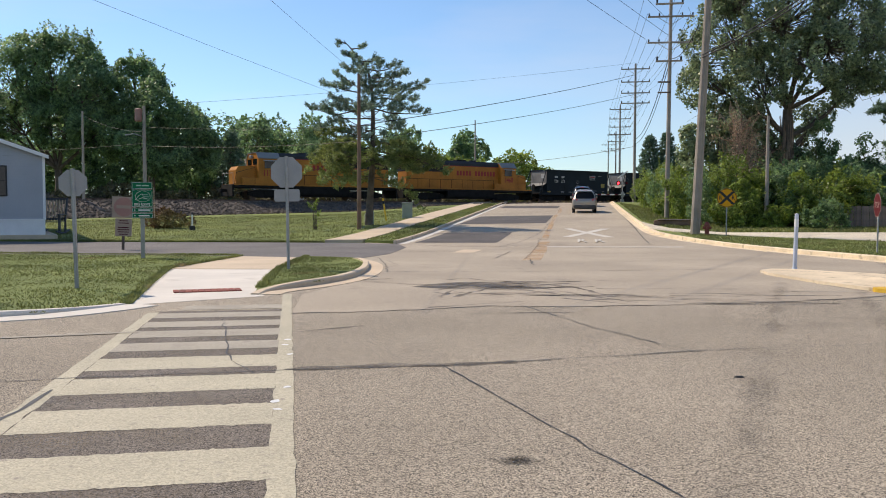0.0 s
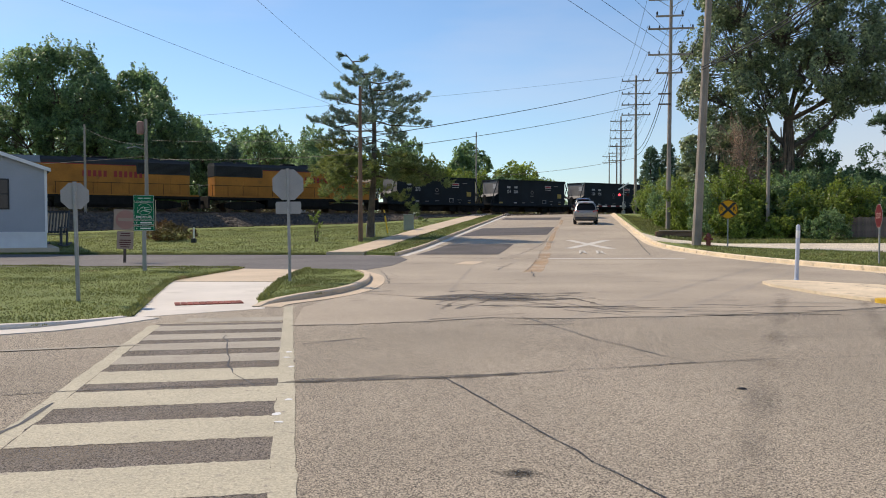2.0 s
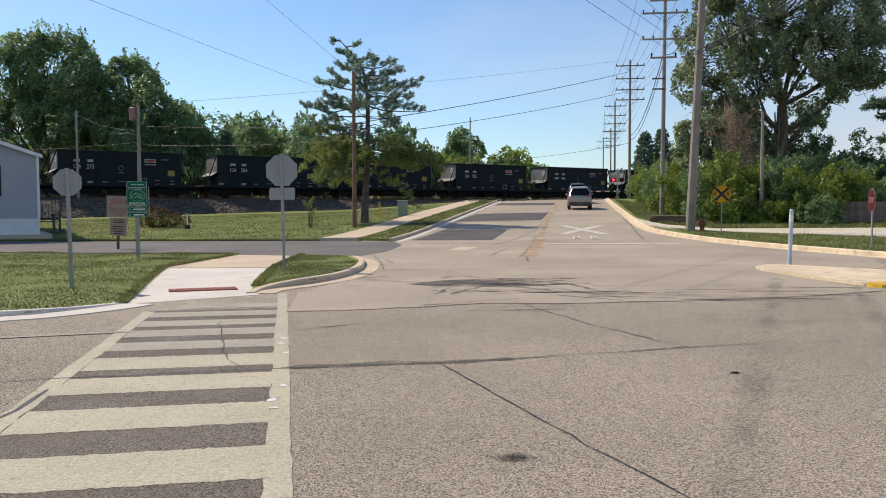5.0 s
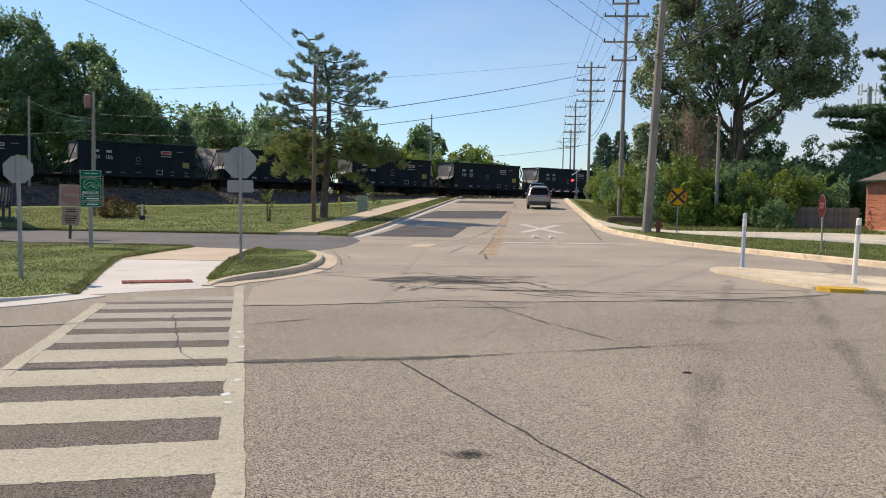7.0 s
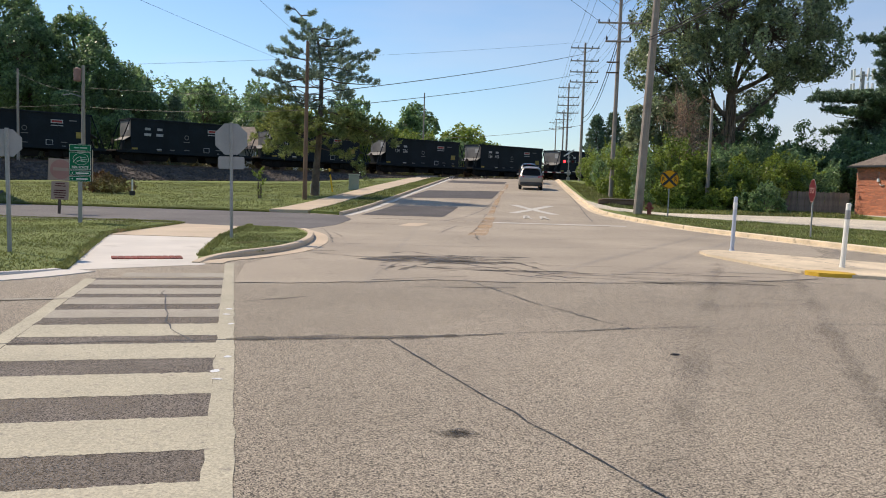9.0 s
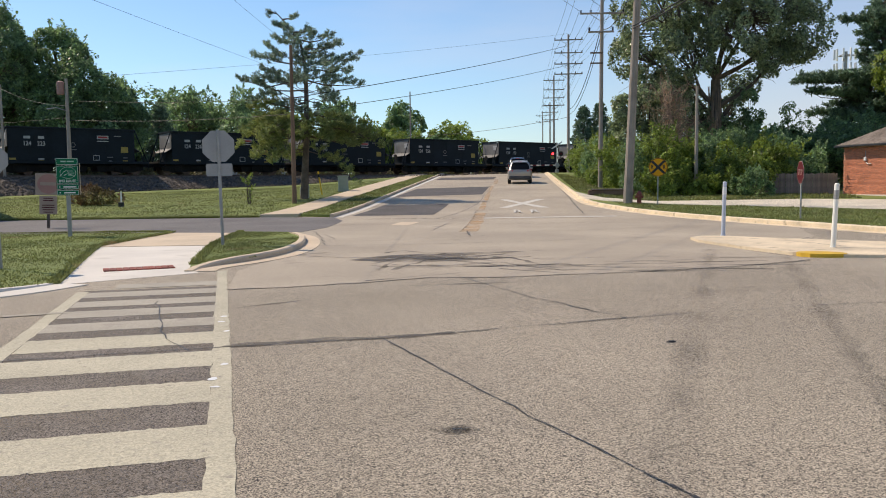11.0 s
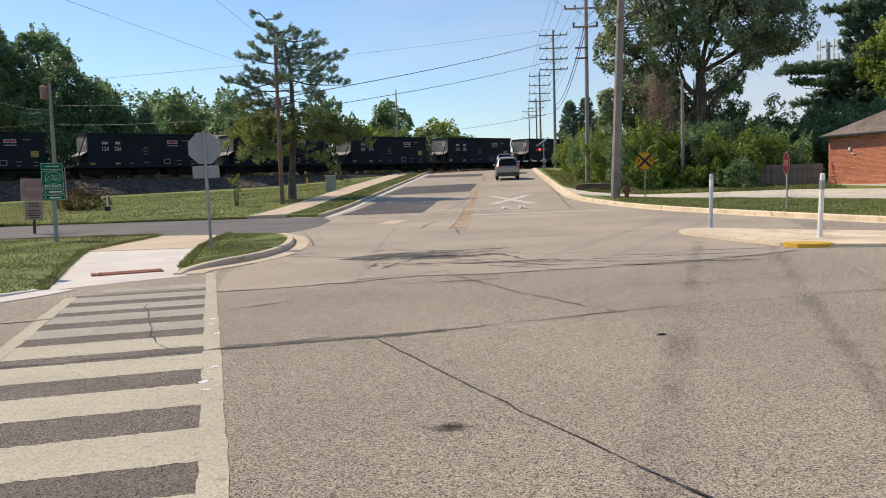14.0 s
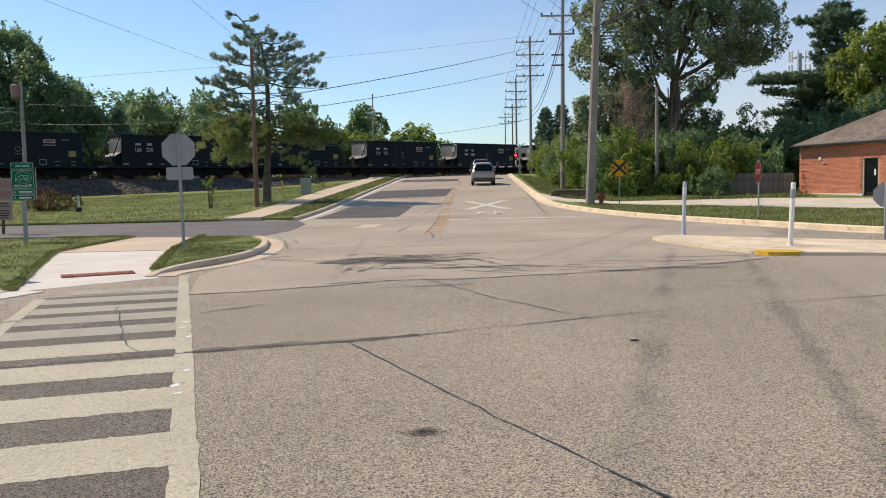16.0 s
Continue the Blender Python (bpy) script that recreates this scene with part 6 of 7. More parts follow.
ARMS = (17.0, 15.6, 14.4, 13.3)
def utility_bits(x, y):
    """A short upper arm, a low bracket with insulators and two stand-off brackets on the pole by the hedge."""
    t = thing("pole_bracket", "short wooden arms and steel brackets bolted to the utility pole", "bracket", pose(x, y, 0.0))
    for z, w in ((15.85, 0.95), (11.91, 0.9)):
        arm = part("crossarm", Shape().box(-w, w, -0.3, -0.17, z - 0.06, z + 0.06, 0.01), POLE_WOOD, t)
        for k in (-0.9, 0.9):
            part("insulator", Shape().tube([(k * w, -0.23, z + 0.06), (k * w, -0.23, z + 0.26), (k * w, -0.23, z + 0.34)], [0.06, 0.08, 0.03], 6), LOCO_GREY, arm)
    for z in (10.46, 9.74):
        part("stand_off", Shape().box(-0.75, 0.12, -0.3, -0.19, z - 0.05, z + 0.05, 0.01), STEEL, t)


utility_pole("utility_pole", "tall bare weathered wooden utility pole by the kerb", 5.67, 42.9, 14.5, (), 0.24, lean=2.3)
utility_pole("utility_pole", "tall wooden utility pole with stacked crossarms", 6.05, 60.5, 17.7, (17.03, 15.0, 13.21), 0.17, lean=0.4)
utility_bits(6.05, 60.5)
utility_pole("utility_pole", "tall wooden utility pole with stacked crossarms", 5.9, 94, 17.6, ARMS, 0.18)
utility_pole("utility_pole", "tall wooden utility pole with stacked crossarms", 5.82, 127, 17.3, (16.6, 15.2, 14.0, 12.9), 0.18)
utility_pole("utility_pole", "distant wooden utility pole with crossarms", 6.6, 160, 16.5, (15.8, 14.6, 13.2), 0.18)
utility_pole("utility_pole", "distant wooden utility pole with crossarms", 6.4, 196, 17.5, (16.8, 15.4), 0.18)
utility_pole("utility_pole", "brown wooden pole on the lawn beside the pine", -12.09, 45.0, 9.0, (), 0.13, POLE_BROWN)
utility_pole("utility_pole", "grey wooden pole beyond the crossing", -13.6, 109, 13.4, (), 0.12)
utility_pole("utility_pole", "grey wooden pole beside the railway", -40.4, 63.2, 9.6, (), 0.13)
x_, y_ = bearing(11.9, 55)
utility_pole("utility_pole", "short bare wooden pole before the hedge", x_, y_, 7.3, (), 0.13)
p0 = utility_pole("utility_pole", "wooden pole with a rusty transformer can behind the lawn", -26.65, 48.2, 7.9, (), 0.14)
part("transformer", Shape().tube([(-0.32, -0.1, 6.55), (-0.32, -0.1, 6.6), (-0.32, -0.1, 7.3), (-0.32, -0.1, 7.36)], [0.17, 0.21, 0.21, 0.1], 12), material("rusty_transformer", (0.3, 0.16, 0.13), 0.6, vary=0.25), p0, "rusty transformer can")
part("lamp_arm", Shape().tube([(0, 0, 5.6), (-0.6, -0.2, 5.8), (-1.1, -0.3, 5.7)], [0.03, 0.03, 0.05], 6), GALV, p0)


def cable(a, b, sag, r=0.012, label="thin black overhead cable"):
    a, b = Vector(a), Vector(b)
    pts = [a + (b - a) * (i / 16) - Vector((0, 0, sag * 4 * (i / 16) * (1 - i / 16))) for i in range(17)]
    tagged(part("overhead_cable", Shape().tube(pts, r, 4), CABLE), label, "cable", "overhead cables")


LINE = [(6.05, 60.5, (17.03, 15.0, 13.21)), (5.9, 94, ARMS), (5.82, 127, (16.6, 15.2, 14.0, 12.9)), (6.6, 160, (15.8, 14.6, 13.2)), (6.4, 196, (16.8, 15.4))]
for (x0, y0, a0), (x1, y1, a1) in zip(LINE, LINE[1:]):
    for za, zb in zip(a0, a1):
        for k in (-1.47, 0.78, 1.47):
            cable((x0 + k, y0, za + 0.26), (x1 + k, y1, zb + 0.26), 0.5)
cable((4.5, 60.5, 13.47), (-13.2, 16.94, 14.98), 0.0, 0.016)
cable((6.0, 60.5, 13.73), (-12.28, 18.42, 15.81), 0.0, 0.016)
cable((6.1, 60.5, 14.67), (-7.95, 22.5, 16.77), 0.0, 0.016)
for k in (0.0, 0.13):
    cable((5.87, 42.9, 9.0 + k), (9.54, 23.34, 9.65 + 1.3 * k), 0.35, 0.03, "thick black cable running from the kerb pole")
cable((5.9, 94, 9.4), (6.05, 60.5, 12.2), 1.3, 0.03, "sagging black communication cable")
cable((6.05, 60.5, 12.2), (5.7, 42.9, 10.6), 0.6, 0.025, "sagging black communication cable")
cable((5.9, 94, 8.9), (6.05, 60.5, 11.6), 1.3, 0.025, "sagging black communication cable")
cable((5.9, 94, 16.4), (-12.09, 45, 6.15), 0.25, 0.022)
cable((5.9, 94, 14.3), (-12.09, 45, 5.35), 0.3, 0.018)
cable((5.9, 94, 17.7), (-26.65, 48.2, 7.9), 0.3, 0.008)
cable((-12.09, 45, 6.12), (-26.65, 48.2, 6.6), 0.15, 0.009)
cable((-12.09, 45, 5.3), (-26.65, 48.2, 5.45), 0.2, 0.012)
cable((5.9, 94, 8.6), (-13.6, 112, 7.8), 0.4, 0.02)
cable((-12.09, 45, 7.43), (-14.8, 8.67, 7.6), 0.1, 0.006)
cable((-12.09, 45, 8.9), (-9.56, 14.52, 8.82), 0.1, 0.0075)
cable((-26.65, 48.2, 5.6), (-50, 44, 5.0), 0.4, 0.012)
cable((-40.4, 63.2, 9.3), (-26.65, 48.2, 6.3), 0.3, 0.01)


# ---- crossing signal ----
def crossing_signal(x, y, lit, label):
    t = thing("crossing_signal", label, "rail signal", pose(x, y, 2.44, 0, 0, 0))
    part("mast", Shape().cyl((0, 0, -0.3), (0, 0, 3.7), 0.065, k=10), GALV, t)
    part("base", Shape().box(-0.2, 0.2, -0.2, 0.2, -0.1, 0.5, 0.03), GALV, t)
    for s in (-1, 1):
        part("crossbuck", Shape().prism([(-0.6 * s - 0.06, 3.0), (-0.6 * s + 0.06, 2.9), (0.6 * s + 0.06, 3.7), (0.6 * s - 0.06, 3.8)], "y", -0.1 - 0.02 * s, -0.09 - 0.02 * s), WHITE, t, "white crossbuck board")
    part("lamp_bar", Shape().cyl((-0.55, -0.1, 2.35), (0.55, -0.1, 2.35), 0.035, k=8), GALV, t)
    for s in (-1, 1):
        lamp = part("lamp", Shape().cyl((s * 0.48, -0.1, 2.35), (s * 0.48, -0.16, 2.35), 0.28, k=18), SIGN_BLACK, t, "round black lamp with hood")
        part("lens", Shape().cyl((s * 0.48, -0.16, 2.35), (s * 0.48, -0.18, 2.35), 0.13, k=14), RED_LIGHT if s == lit else SIGN_RED, lamp)
    part("gate_arm", Shape().box(-4.2, 0.3, -0.3, -0.22, 0.95, 1.08, 0.01), WHITE, t, "lowered white gate arm")
    for k in range(4):
        part("red_band", Shape().box(-3.9 + k, -3.45 + k, -0.305, -0.215, 0.947, 1.083), SIGN_RED, t)
    part("gate_box", Shape().box(-0.16, 0.2, -0.32, -0.05, 0.7, 1.3, 0.03), GALV, t)


crossing_signal(4.95, 100.5, -1, "rail crossing signal with a lit red lamp and lowered gate")


# ---- cars ----
def suv(label, m, paint, lamps):
    """A family SUV seen from behind: +y is its front. 4.7 m long, 1.9 m wide, 1.72 m high."""
    t = thing("car", label, "car", m, "cars at the crossing")
    tint = material("tinted_car_glass", (0.012, 0.012, 0.013), 0.35, vary=0.0, bump=0, spec=0.15)

    def ring(y, z0, z1, w):
        """A rounded cross-section: sills, flanks, belt line, then the tapering cabin."""
        b = min(1.0, z1 - 0.04)
        half = ((0.78, z0), (0.95, z0 + 0.1), (1.0, z0 + 0.3), (0.995, 0.5 * (z0 + 0.3 + b)), (0.965, b), (0.965 - 0.12 * min(1, (z1 - b) / 0.4), b + 0.45 * (z1 - b)), (0.965 - 0.24 * min(1, (z1 - b) / 0.5), b + 0.82 * (z1 - b)), (0.6, b + 0.96 * (z1 - b)), (0.3, z1))
        return [(-w * k, y, z) for k, z in half] + [(w * k, y, z) for k, z in reversed(half)]

    body = part("body", Shape().loft([ring(-2.34, 0.5, 0.9, 0.8), ring(-2.3, 0.36, 1.02, 0.9), ring(-2.2, 0.3, 1.12, 0.93), ring(-2.06, 0.28, 1.36, 0.94), ring(-1.88, 0.28, 1.6, 0.945), ring(-1.65, 0.28, 1.7, 0.95), ring(-0.8, 0.28, 1.74, 0.95), ring(0.1, 0.28, 1.7, 0.95), ring(0.7, 0.28, 1.42, 0.95), ring(1.15, 0.28, 1.1, 0.94), ring(1.9, 0.3, 0.97, 0.92), ring(2.3, 0.4, 0.78, 0.78)]), paint, t, smooth=True)
    glass = []
    for z, y, w in ((1.08, -2.235, 0.56), (1.12, -2.215, 0.7), (1.3, -2.12, 0.72), (1.48, -2.0, 0.64), (1.56, -1.935, 0.52)):
        glass.append([(-w, y - 0.01, z), (w, y - 0.01, z), (w, y + 0.08, z), (-w, y + 0.08, z)])
    part("rear_window", Shape().loft(glass), tint, t, "dark rear window")
    part("spoiler", Shape().prism([(-2.04, 1.6), (-1.6, 1.66), (-1.6, 1.72), (-2.02, 1.65)], "x", -0.56, 0.56), paint, t)
    for s in (-1, 1):
        part("side_window", Shape().loft([[(s * 0.93, -1.7, 1.06), (s * 0.93, 0.8, 1.06), (s * 0.88, 0.8, 1.06), (s * 0.88, -1.7, 1.06)], [(s * 0.8, -1.5, 1.52), (s * 0.8, 0.35, 1.52), (s * 0.7, 0.35, 1.52), (s * 0.7, -1.5, 1.52)]]), tint, t)
        part("tail_lamp", Shape().loft([[(s * 0.56, -2.34, 0.95), (s * 0.88, -2.27, 0.9), (s * 0.9, -2.1, 0.9), (s * 0.56, -2.2, 0.95)], [(s * 0.54, -2.31, 1.02), (s * 0.9, -2.25, 1.04), (s * 0.91, -2.1, 1.04), (s * 0.54, -2.2, 1.02)], [(s * 0.78, -2.26, 1.08), (s * 0.87, -2.2, 1.1), (s * 0.87, -2.1, 1.1), (s * 0.78, -2.2, 1.08)]]), lamps, t, "red tail lamp")
        part("wing_mirror", Shape().box(s * 1.0 - 0.09, s * 1.0 + 0.09, 0.62, 0.78, 1.02, 1.18, 0.03), paint, t)
        for y in (-1.42, 1.35):
            w = part("wheel", Shape().cyl((s * 0.70, y, 0.34), (s * 0.93, y, 0.34), 0.345, k=20), BLACK, t)
            part("rim", Shape().cyl((s * 0.93, y, 0.34), (s * 0.94, y, 0.34), 0.22, k=14), GALV, w)
        part("roof_rail", Shape().tube([(s * 0.6, -1.5, 1.69), (s * 0.6, -1.3, 1.76), (s * 0.6, -0.2, 1.76), (s * 0.6, 0.0, 1.7)], 0.02, 5), SIGN_BLACK, t)
    part("bumper", Shape().box(-0.86, 0.86, -2.38, -2.1, 0.34, 0.62, 0.06), material("bumper_plastic", (0.05, 0.05, 0.05), 0.6), t, "dark plastic lower bumper")
    part("number_plate", Shape().box(-0.16, 0.16, -2.335, -2.318, 0.72, 0.86), WHITE, t)
    part("high_brake_lamp", Shape().box(-0.16, 0.16, -1.995, -1.97, 1.63, 1.67), lamps, t)
    return t


ROAD_TILT = math.degrees(math.atan(0.042))
suv("silver-beige family SUV with brake lamps lit, waiting at the crossing", pose(0.35, 70.0, ground_z(0, 70.0), ROAD_TILT, 0, 1.0) @ Matrix.Diagonal((1.03, 1.03, 1.07, 1)), SILVER, TAIL_LIGHT)
suv("dark SUV waiting ahead of the silver one", pose(0.2, 84, ground_z(0, 84), ROAD_TILT, 0, 1.0) @ Matrix.Diagonal((1.0, 1.0, 1.12, 1)), DARKCAR, TAIL_LIGHT)


# ---- lawn things ----
def cabinet():
    t = thing("utility_cabinet", "grey-green metal utility cabinet on the lawn", "utility cabinet", pose(-11.96, 57.5, ground_z(-11.96, 57.5) + 0.08, 0, 0, 12))
    part("body", Shape().box(-0.36, 0.36, -0.3, 0.3, -0.1, 1.0, 0.03), CABINET, t)
    part("lid", Shape().box(-0.4, 0.4, -0.34, 0.34, 1.0, 1.08, 0.03), CABINET, t)
    part("door", Shape().box(-0.3, 0.3, -0.315, -0.3, 0.1, 0.92, 0.006), CABINET, t)
    part("handle", Shape().box(0.2, 0.24, -0.335, -0.315, 0.45, 0.6), GALV, t)


cabinet()
for x, y, h, mt, nm, lb in ((-12.75, 50.5, 0.75, CABINET, "cable_pedestal", "small grey-green cable pedestal on the lawn"), (-13.2, 50.9, 0.6, CABINET, "cable_pedestal", "small grey-green cable pedestal on the lawn")):
    t_ = thing(nm, lb, "pedestal", pose(x, y, ground_z(x, y) + 0.08))
    part("body", Shape().tube([(0, 0, -0.1), (0, 0, h - 0.08), (0, 0, h)], [0.12, 0.12, 0.07], 10), mt, t_)
    part("cap", Shape().tube([(0, 0, h - 0.16), (0, 0, h + 0.02)], [0.135, 0.09], 10), mt, t_)
t_ = thing("marker_stake", "leaning yellow marker stake for a buried cable", "marker", pose(-12.6, 53.8, ground_z(-12.6, 53.8) + 0.05, 0, -9, 0))
part("stake", Shape().box(-0.05, 0.05, -0.03, 0.03, -0.1, 1.55, 0.01), YELLOW_TAG, t_)
part("label_band", Shape().box(-0.055, 0.055, -0.035, 0.035, 1.15, 1.35), SIGN_BLACK, t_)
t_ = thing("garden_lantern", "short white post with a dark box on the lawn", "lantern", pose(-21.6, 44.2, ground_z(-21.6, 44.2) + 0.08))
part("post", Shape().cyl((0, 0, -0.1), (0, 0, 0.9), 0.05, k=8), PLASTIC_WHITE, t_)
part("cap", Shape().tube([(0, 0, 0.88), (0, 0, 0.93), (0, 0, 1.02)], [0.09, 0.09, 0.03], 8), SIGN_BLACK, t_)
part("meter_box", Shape().box(-0.13, 0.13, -0.1, 0.1, 0.0, 0.25, 0.02), LOCO_GREY, t_)


def rocking_chair():
    t = thing("rocking_chair", "large grey wooden rocking chair on the lawn beside the house", "rocking chair", pose(-27.4, 39.9, ground_z(-27.4, 39.9) + 0.08, 0, 0, 14) @ Matrix.Diagonal((1.35, 1.35, 1.35, 1)))
    W = material("dark_grey_chair_wood", (0.075, 0.08, 0.09), 0.8, vary=0.2, scale=2, fine=20)
    for s in (-0.42, 0.42):
        part("rocker", Shape().tube([(s, -0.6, 0.1), (s, -0.2, 0.03), (s, 0.3, 0.03), (s, 0.75, 0.14)], 0.035, 6), W, t)
        part("front_leg", Shape().box(s - 0.04, s + 0.04, -0.35, -0.27, 0.05, 0.72), W, t)
        part("back_leg", Shape().tube([(s, 0.3, 0.05), (s, 0.32, 0.5), (s, 0.6, 1.4)], 0.04, 6), W, t)
        part("armrest", Shape().box(s - 0.07, s + 0.07, -0.42, 0.42, 0.72, 0.76, 0.01), W, t)
    for k in range(5):
        part("seat_slat", Shape().box(-0.4, 0.4, -0.32 + 0.13 * k, -0.22 + 0.13 * k, 0.44, 0.47), W, t)
    for k in range(7):
        x = -0.36 + 0.12 * k
        part("back_slat", Shape().tube([(x, 0.34, 0.5), (x, 0.58, 1.32)], 0.03, 4), PATH, t)
    for z, y in ((0.55, 0.36), (1.34, 0.585)):
        part("back_rail", Shape().box(-0.44, 0.44, y - 0.03, y + 0.03, z - 0.05, z + 0.05), W, t)


rocking_chair()


# ---- mobile home ----
def mobile_home():
    """Gable end in its own x-z plane, its right-hand corner at the origin; +y goes back along the house."""
    t = thing("mobile_home", "grey vinyl-sided mobile home with white skirting", "house", pose(-24.4, 35.1, 0.06, 0, 0, 37.5))
    W, L = 5.2, 14.0
    part("wall_core", Shape().prism([(-W, 0.95), (-0.02, 0.95), (-0.02, 3.85), (-W / 2, 4.75), (-W, 3.85)], "y", 0.03, L), SIDING, t)
    z = 0.97
    while z < 4.55:
        cut = max(0.0, (z + 0.12 - 3.85) / 0.9 * W / 2)
        if cut < W / 2 - 0.2:
            sh = Shape().loft([[(-W + cut, 0.0, z), (-cut, 0.0, z), (-cut, 0.03, z), (-W + cut, 0.03, z)], [(-W + cut, 0.018, z + 0.118), (-cut, 0.018, z + 0.118), (-cut, 0.03, z + 0.118), (-W + cut, 0.03, z + 0.118)]])
            part("siding_board", sh, SIDING, t)
        z += 0.12
    z = 0.97
    while z < 3.8:
        sh = Shape().loft([[(0.02, 0.03, z), (0.02, L, z), (-0.02, L, z), (-0.02, 0.03, z)], [(0.0, 0.03, z + 0.118), (0.0, L, z + 0.118), (-0.02, L, z + 0.118), (-0.02, 0.03, z + 0.118)]])
        part("siding_board", sh, SIDING, t)
        z += 0.12
    part("corner_trim", Shape().box(-0.08, 0.03, -0.012, 0.1, 0.93, 3.86), SKIRT, t)
    for sx in (-1, 1):
        c = -W / 2
        x1 = c + sx * (W / 2 + 0.18)
        part("roof_slope", Shape().prism([(c, 4.75), (x1, 3.79), (x1, 3.92), (c, 4.9)], "y", -0.2, L + 0.2), SHINGLE, t)
        part("fascia", Shape().prism([(c, 4.70), (x1, 3.74), (x1, 3.9), (c, 4.87)], "y", -0.24, -0.2), SKIRT, t, "white fascia board")
    sk = part("skirting", Shape().box(-W, 0.0, 0.01, L, 0.25, 0.93), SKIRT, t, "white vinyl skirting")
    for k in range(26):
        part("skirt_rib", Shape().box(-W + 0.1 + 0.2 * k, -W + 0.13 + 0.2 * k, 0.0, 0.012, 0.26, 0.92), SKIRT, sk)
    part("skirt_cap", Shape().box(-W, 0.02, -0.02, 0.02, 0.92, 0.98), SKIRT, t)
    part("footing", Shape().box(-W - 0.1, 0.5, -0.15, L + 0.1, -0.3, 0.25, 0.03), PATH, t, "concrete footing slab")
    for wx in (-2.35, -4.6):
        f = part("window", Shape().box(wx, wx + 0.82, -0.03, 0.02, 2.0, 3.4, 0.01), SIGN_BLACK, t, "dark framed window")
        for z0, z1 in ((2.06, 2.68), (2.72, 3.34)):
            part("pane", Shape().box(wx + 0.07, wx + 0.75, -0.036, -0.031, z0, z1), GLASS_DARK, f)


mobile_home()


# ---- houses beyond the railway ----
def far_house(x, y, z, w, h, yaw, wall, label):
    t = thing("house", label, "house", pose(x, y, z, 0, 0, yaw))
    part("wall", Shape().box(-w / 2, w / 2, 0, 8, -1, h, 0.02), wall, t)
    part("roof", Shape().prism([(-0.5, h - 0.1), (8.5, h - 0.1), (8.5, h + 0.05), (4, h + 2.6), (-0.5, h + 0.05)], "x", -w / 2 - 0.5, w / 2 + 0.5), material("tan_roof", (0.3, 0.24, 0.18), 0.9, vary=0.2), t)
    for k in (-0.28, 0.0, 0.28):
        f = part("window", Shape().box(k * w - 0.5, k * w + 0.5, -0.04, 0.02, 1.0, 2.2, 0.01), SKIRT, t)
        part("pane", Shape().box(k * w - 0.42, k * w + 0.42, -0.05, -0.04, 1.08, 2.12), GLASS_DARK, f)
    for k in range(5):
        part("porch_post", Shape().box(-w / 2 + k * w / 4 - 0.06, -w / 2 + k * w / 4 + 0.06, -1.3, -1.18, -1, h - 0.2), SKIRT, t)
    part("porch_roof", Shape().prism([(-1.5, h - 0.5), (0, h), (0, h + 0.12), (-1.5, h - 0.35)], "x", -w / 2, w / 2), SHINGLE, t)


far_house(-37.5, 98.5, 1.9, 9, 3.6, 24, SIDING, "tan-roofed house beyond the railway")
far_house(-32.5, 113, 1.8, 7, 3.4, 15, SKIRT, "white house beyond the railway")


# ---- fences ----
def board_fence(label, a, b, z_of, height, board=0.14, gap=0.012, mat=FENCE_WOOD, seed=1):
    rng = random.Random(seed)
    a, b = Vector(a), Vector(b)
    d = (b - a)
    ln = d.length
    d.normalize()
    yaw = math.degrees(math.atan2(d.y, d.x))
    t = thing("fence", label, "fence")
    me = Shape().add([(-board / 2, -0.01, -0.2), (board / 2, -0.01, -0.2), (board / 2, 0.01, -0.2), (-board / 2, 0.01, -0.2), (-board / 2, -0.01, height - 0.03), (board / 2, -0.01, height - 0.03), (board / 2, 0.01, height - 0.03), (-board / 2, 0.01, height - 0.03), (0, -0.01, height), (0, 0.01, height)],
                     [(0, 1, 5, 8, 4), (3, 7, 9, 6, 2), (0, 4, 7, 3), (1, 2, 6, 5), (4, 8, 9, 7), (8, 5, 6, 9), (0, 3, 2, 1)]).mesh("fence_board")
    n = int(ln / (board + gap))
    for i in range(n):
        p = a + d * ((i + 0.5) * (board + gap))
        part("fence_board", me, mat, t, at=pose(p.x, p.y, z_of(p.x, p.y) + rng.uniform(-0.04, 0.03), 0, rng.uniform(-0.8, 0.8), yaw))
    for i in range(int(ln / 2.4) + 1):
        p = a + d * min(ln, i * 2.4)
        part("fence_post", Shape().box(-0.05, 0.05, 0.05, 0.15, -0.3, height - 0.05), mat, t, at=pose(p.x, p.y, z_of(p.x, p.y), 0, 0, yaw))
    for z in (0.35, height - 0.35):
        m = (a + b) / 2
        part("fence_rail", Shape().box(-ln / 2, ln / 2, 0.011, 0.05, z - 0.04, z + 0.04), mat, t, at=pose(m.x, m.y, z_of(m.x, m.y), 0, 0, yaw))


board_fence("weathered grey board fence beside the brick building", (14.7, 53.2), (20.0, 53.6), ground_z, 1.38, seed=4)
q0, q1 = on_track(-42, -11, 0), on_track(-29, -11, 0)
board_fence("low weathered grey fence on the far side of the track", (q0.x, q0.y), (q1.x, q1.y), lambda x, y: 2.1, 1.0, 0.2, 0.06, seed=5)


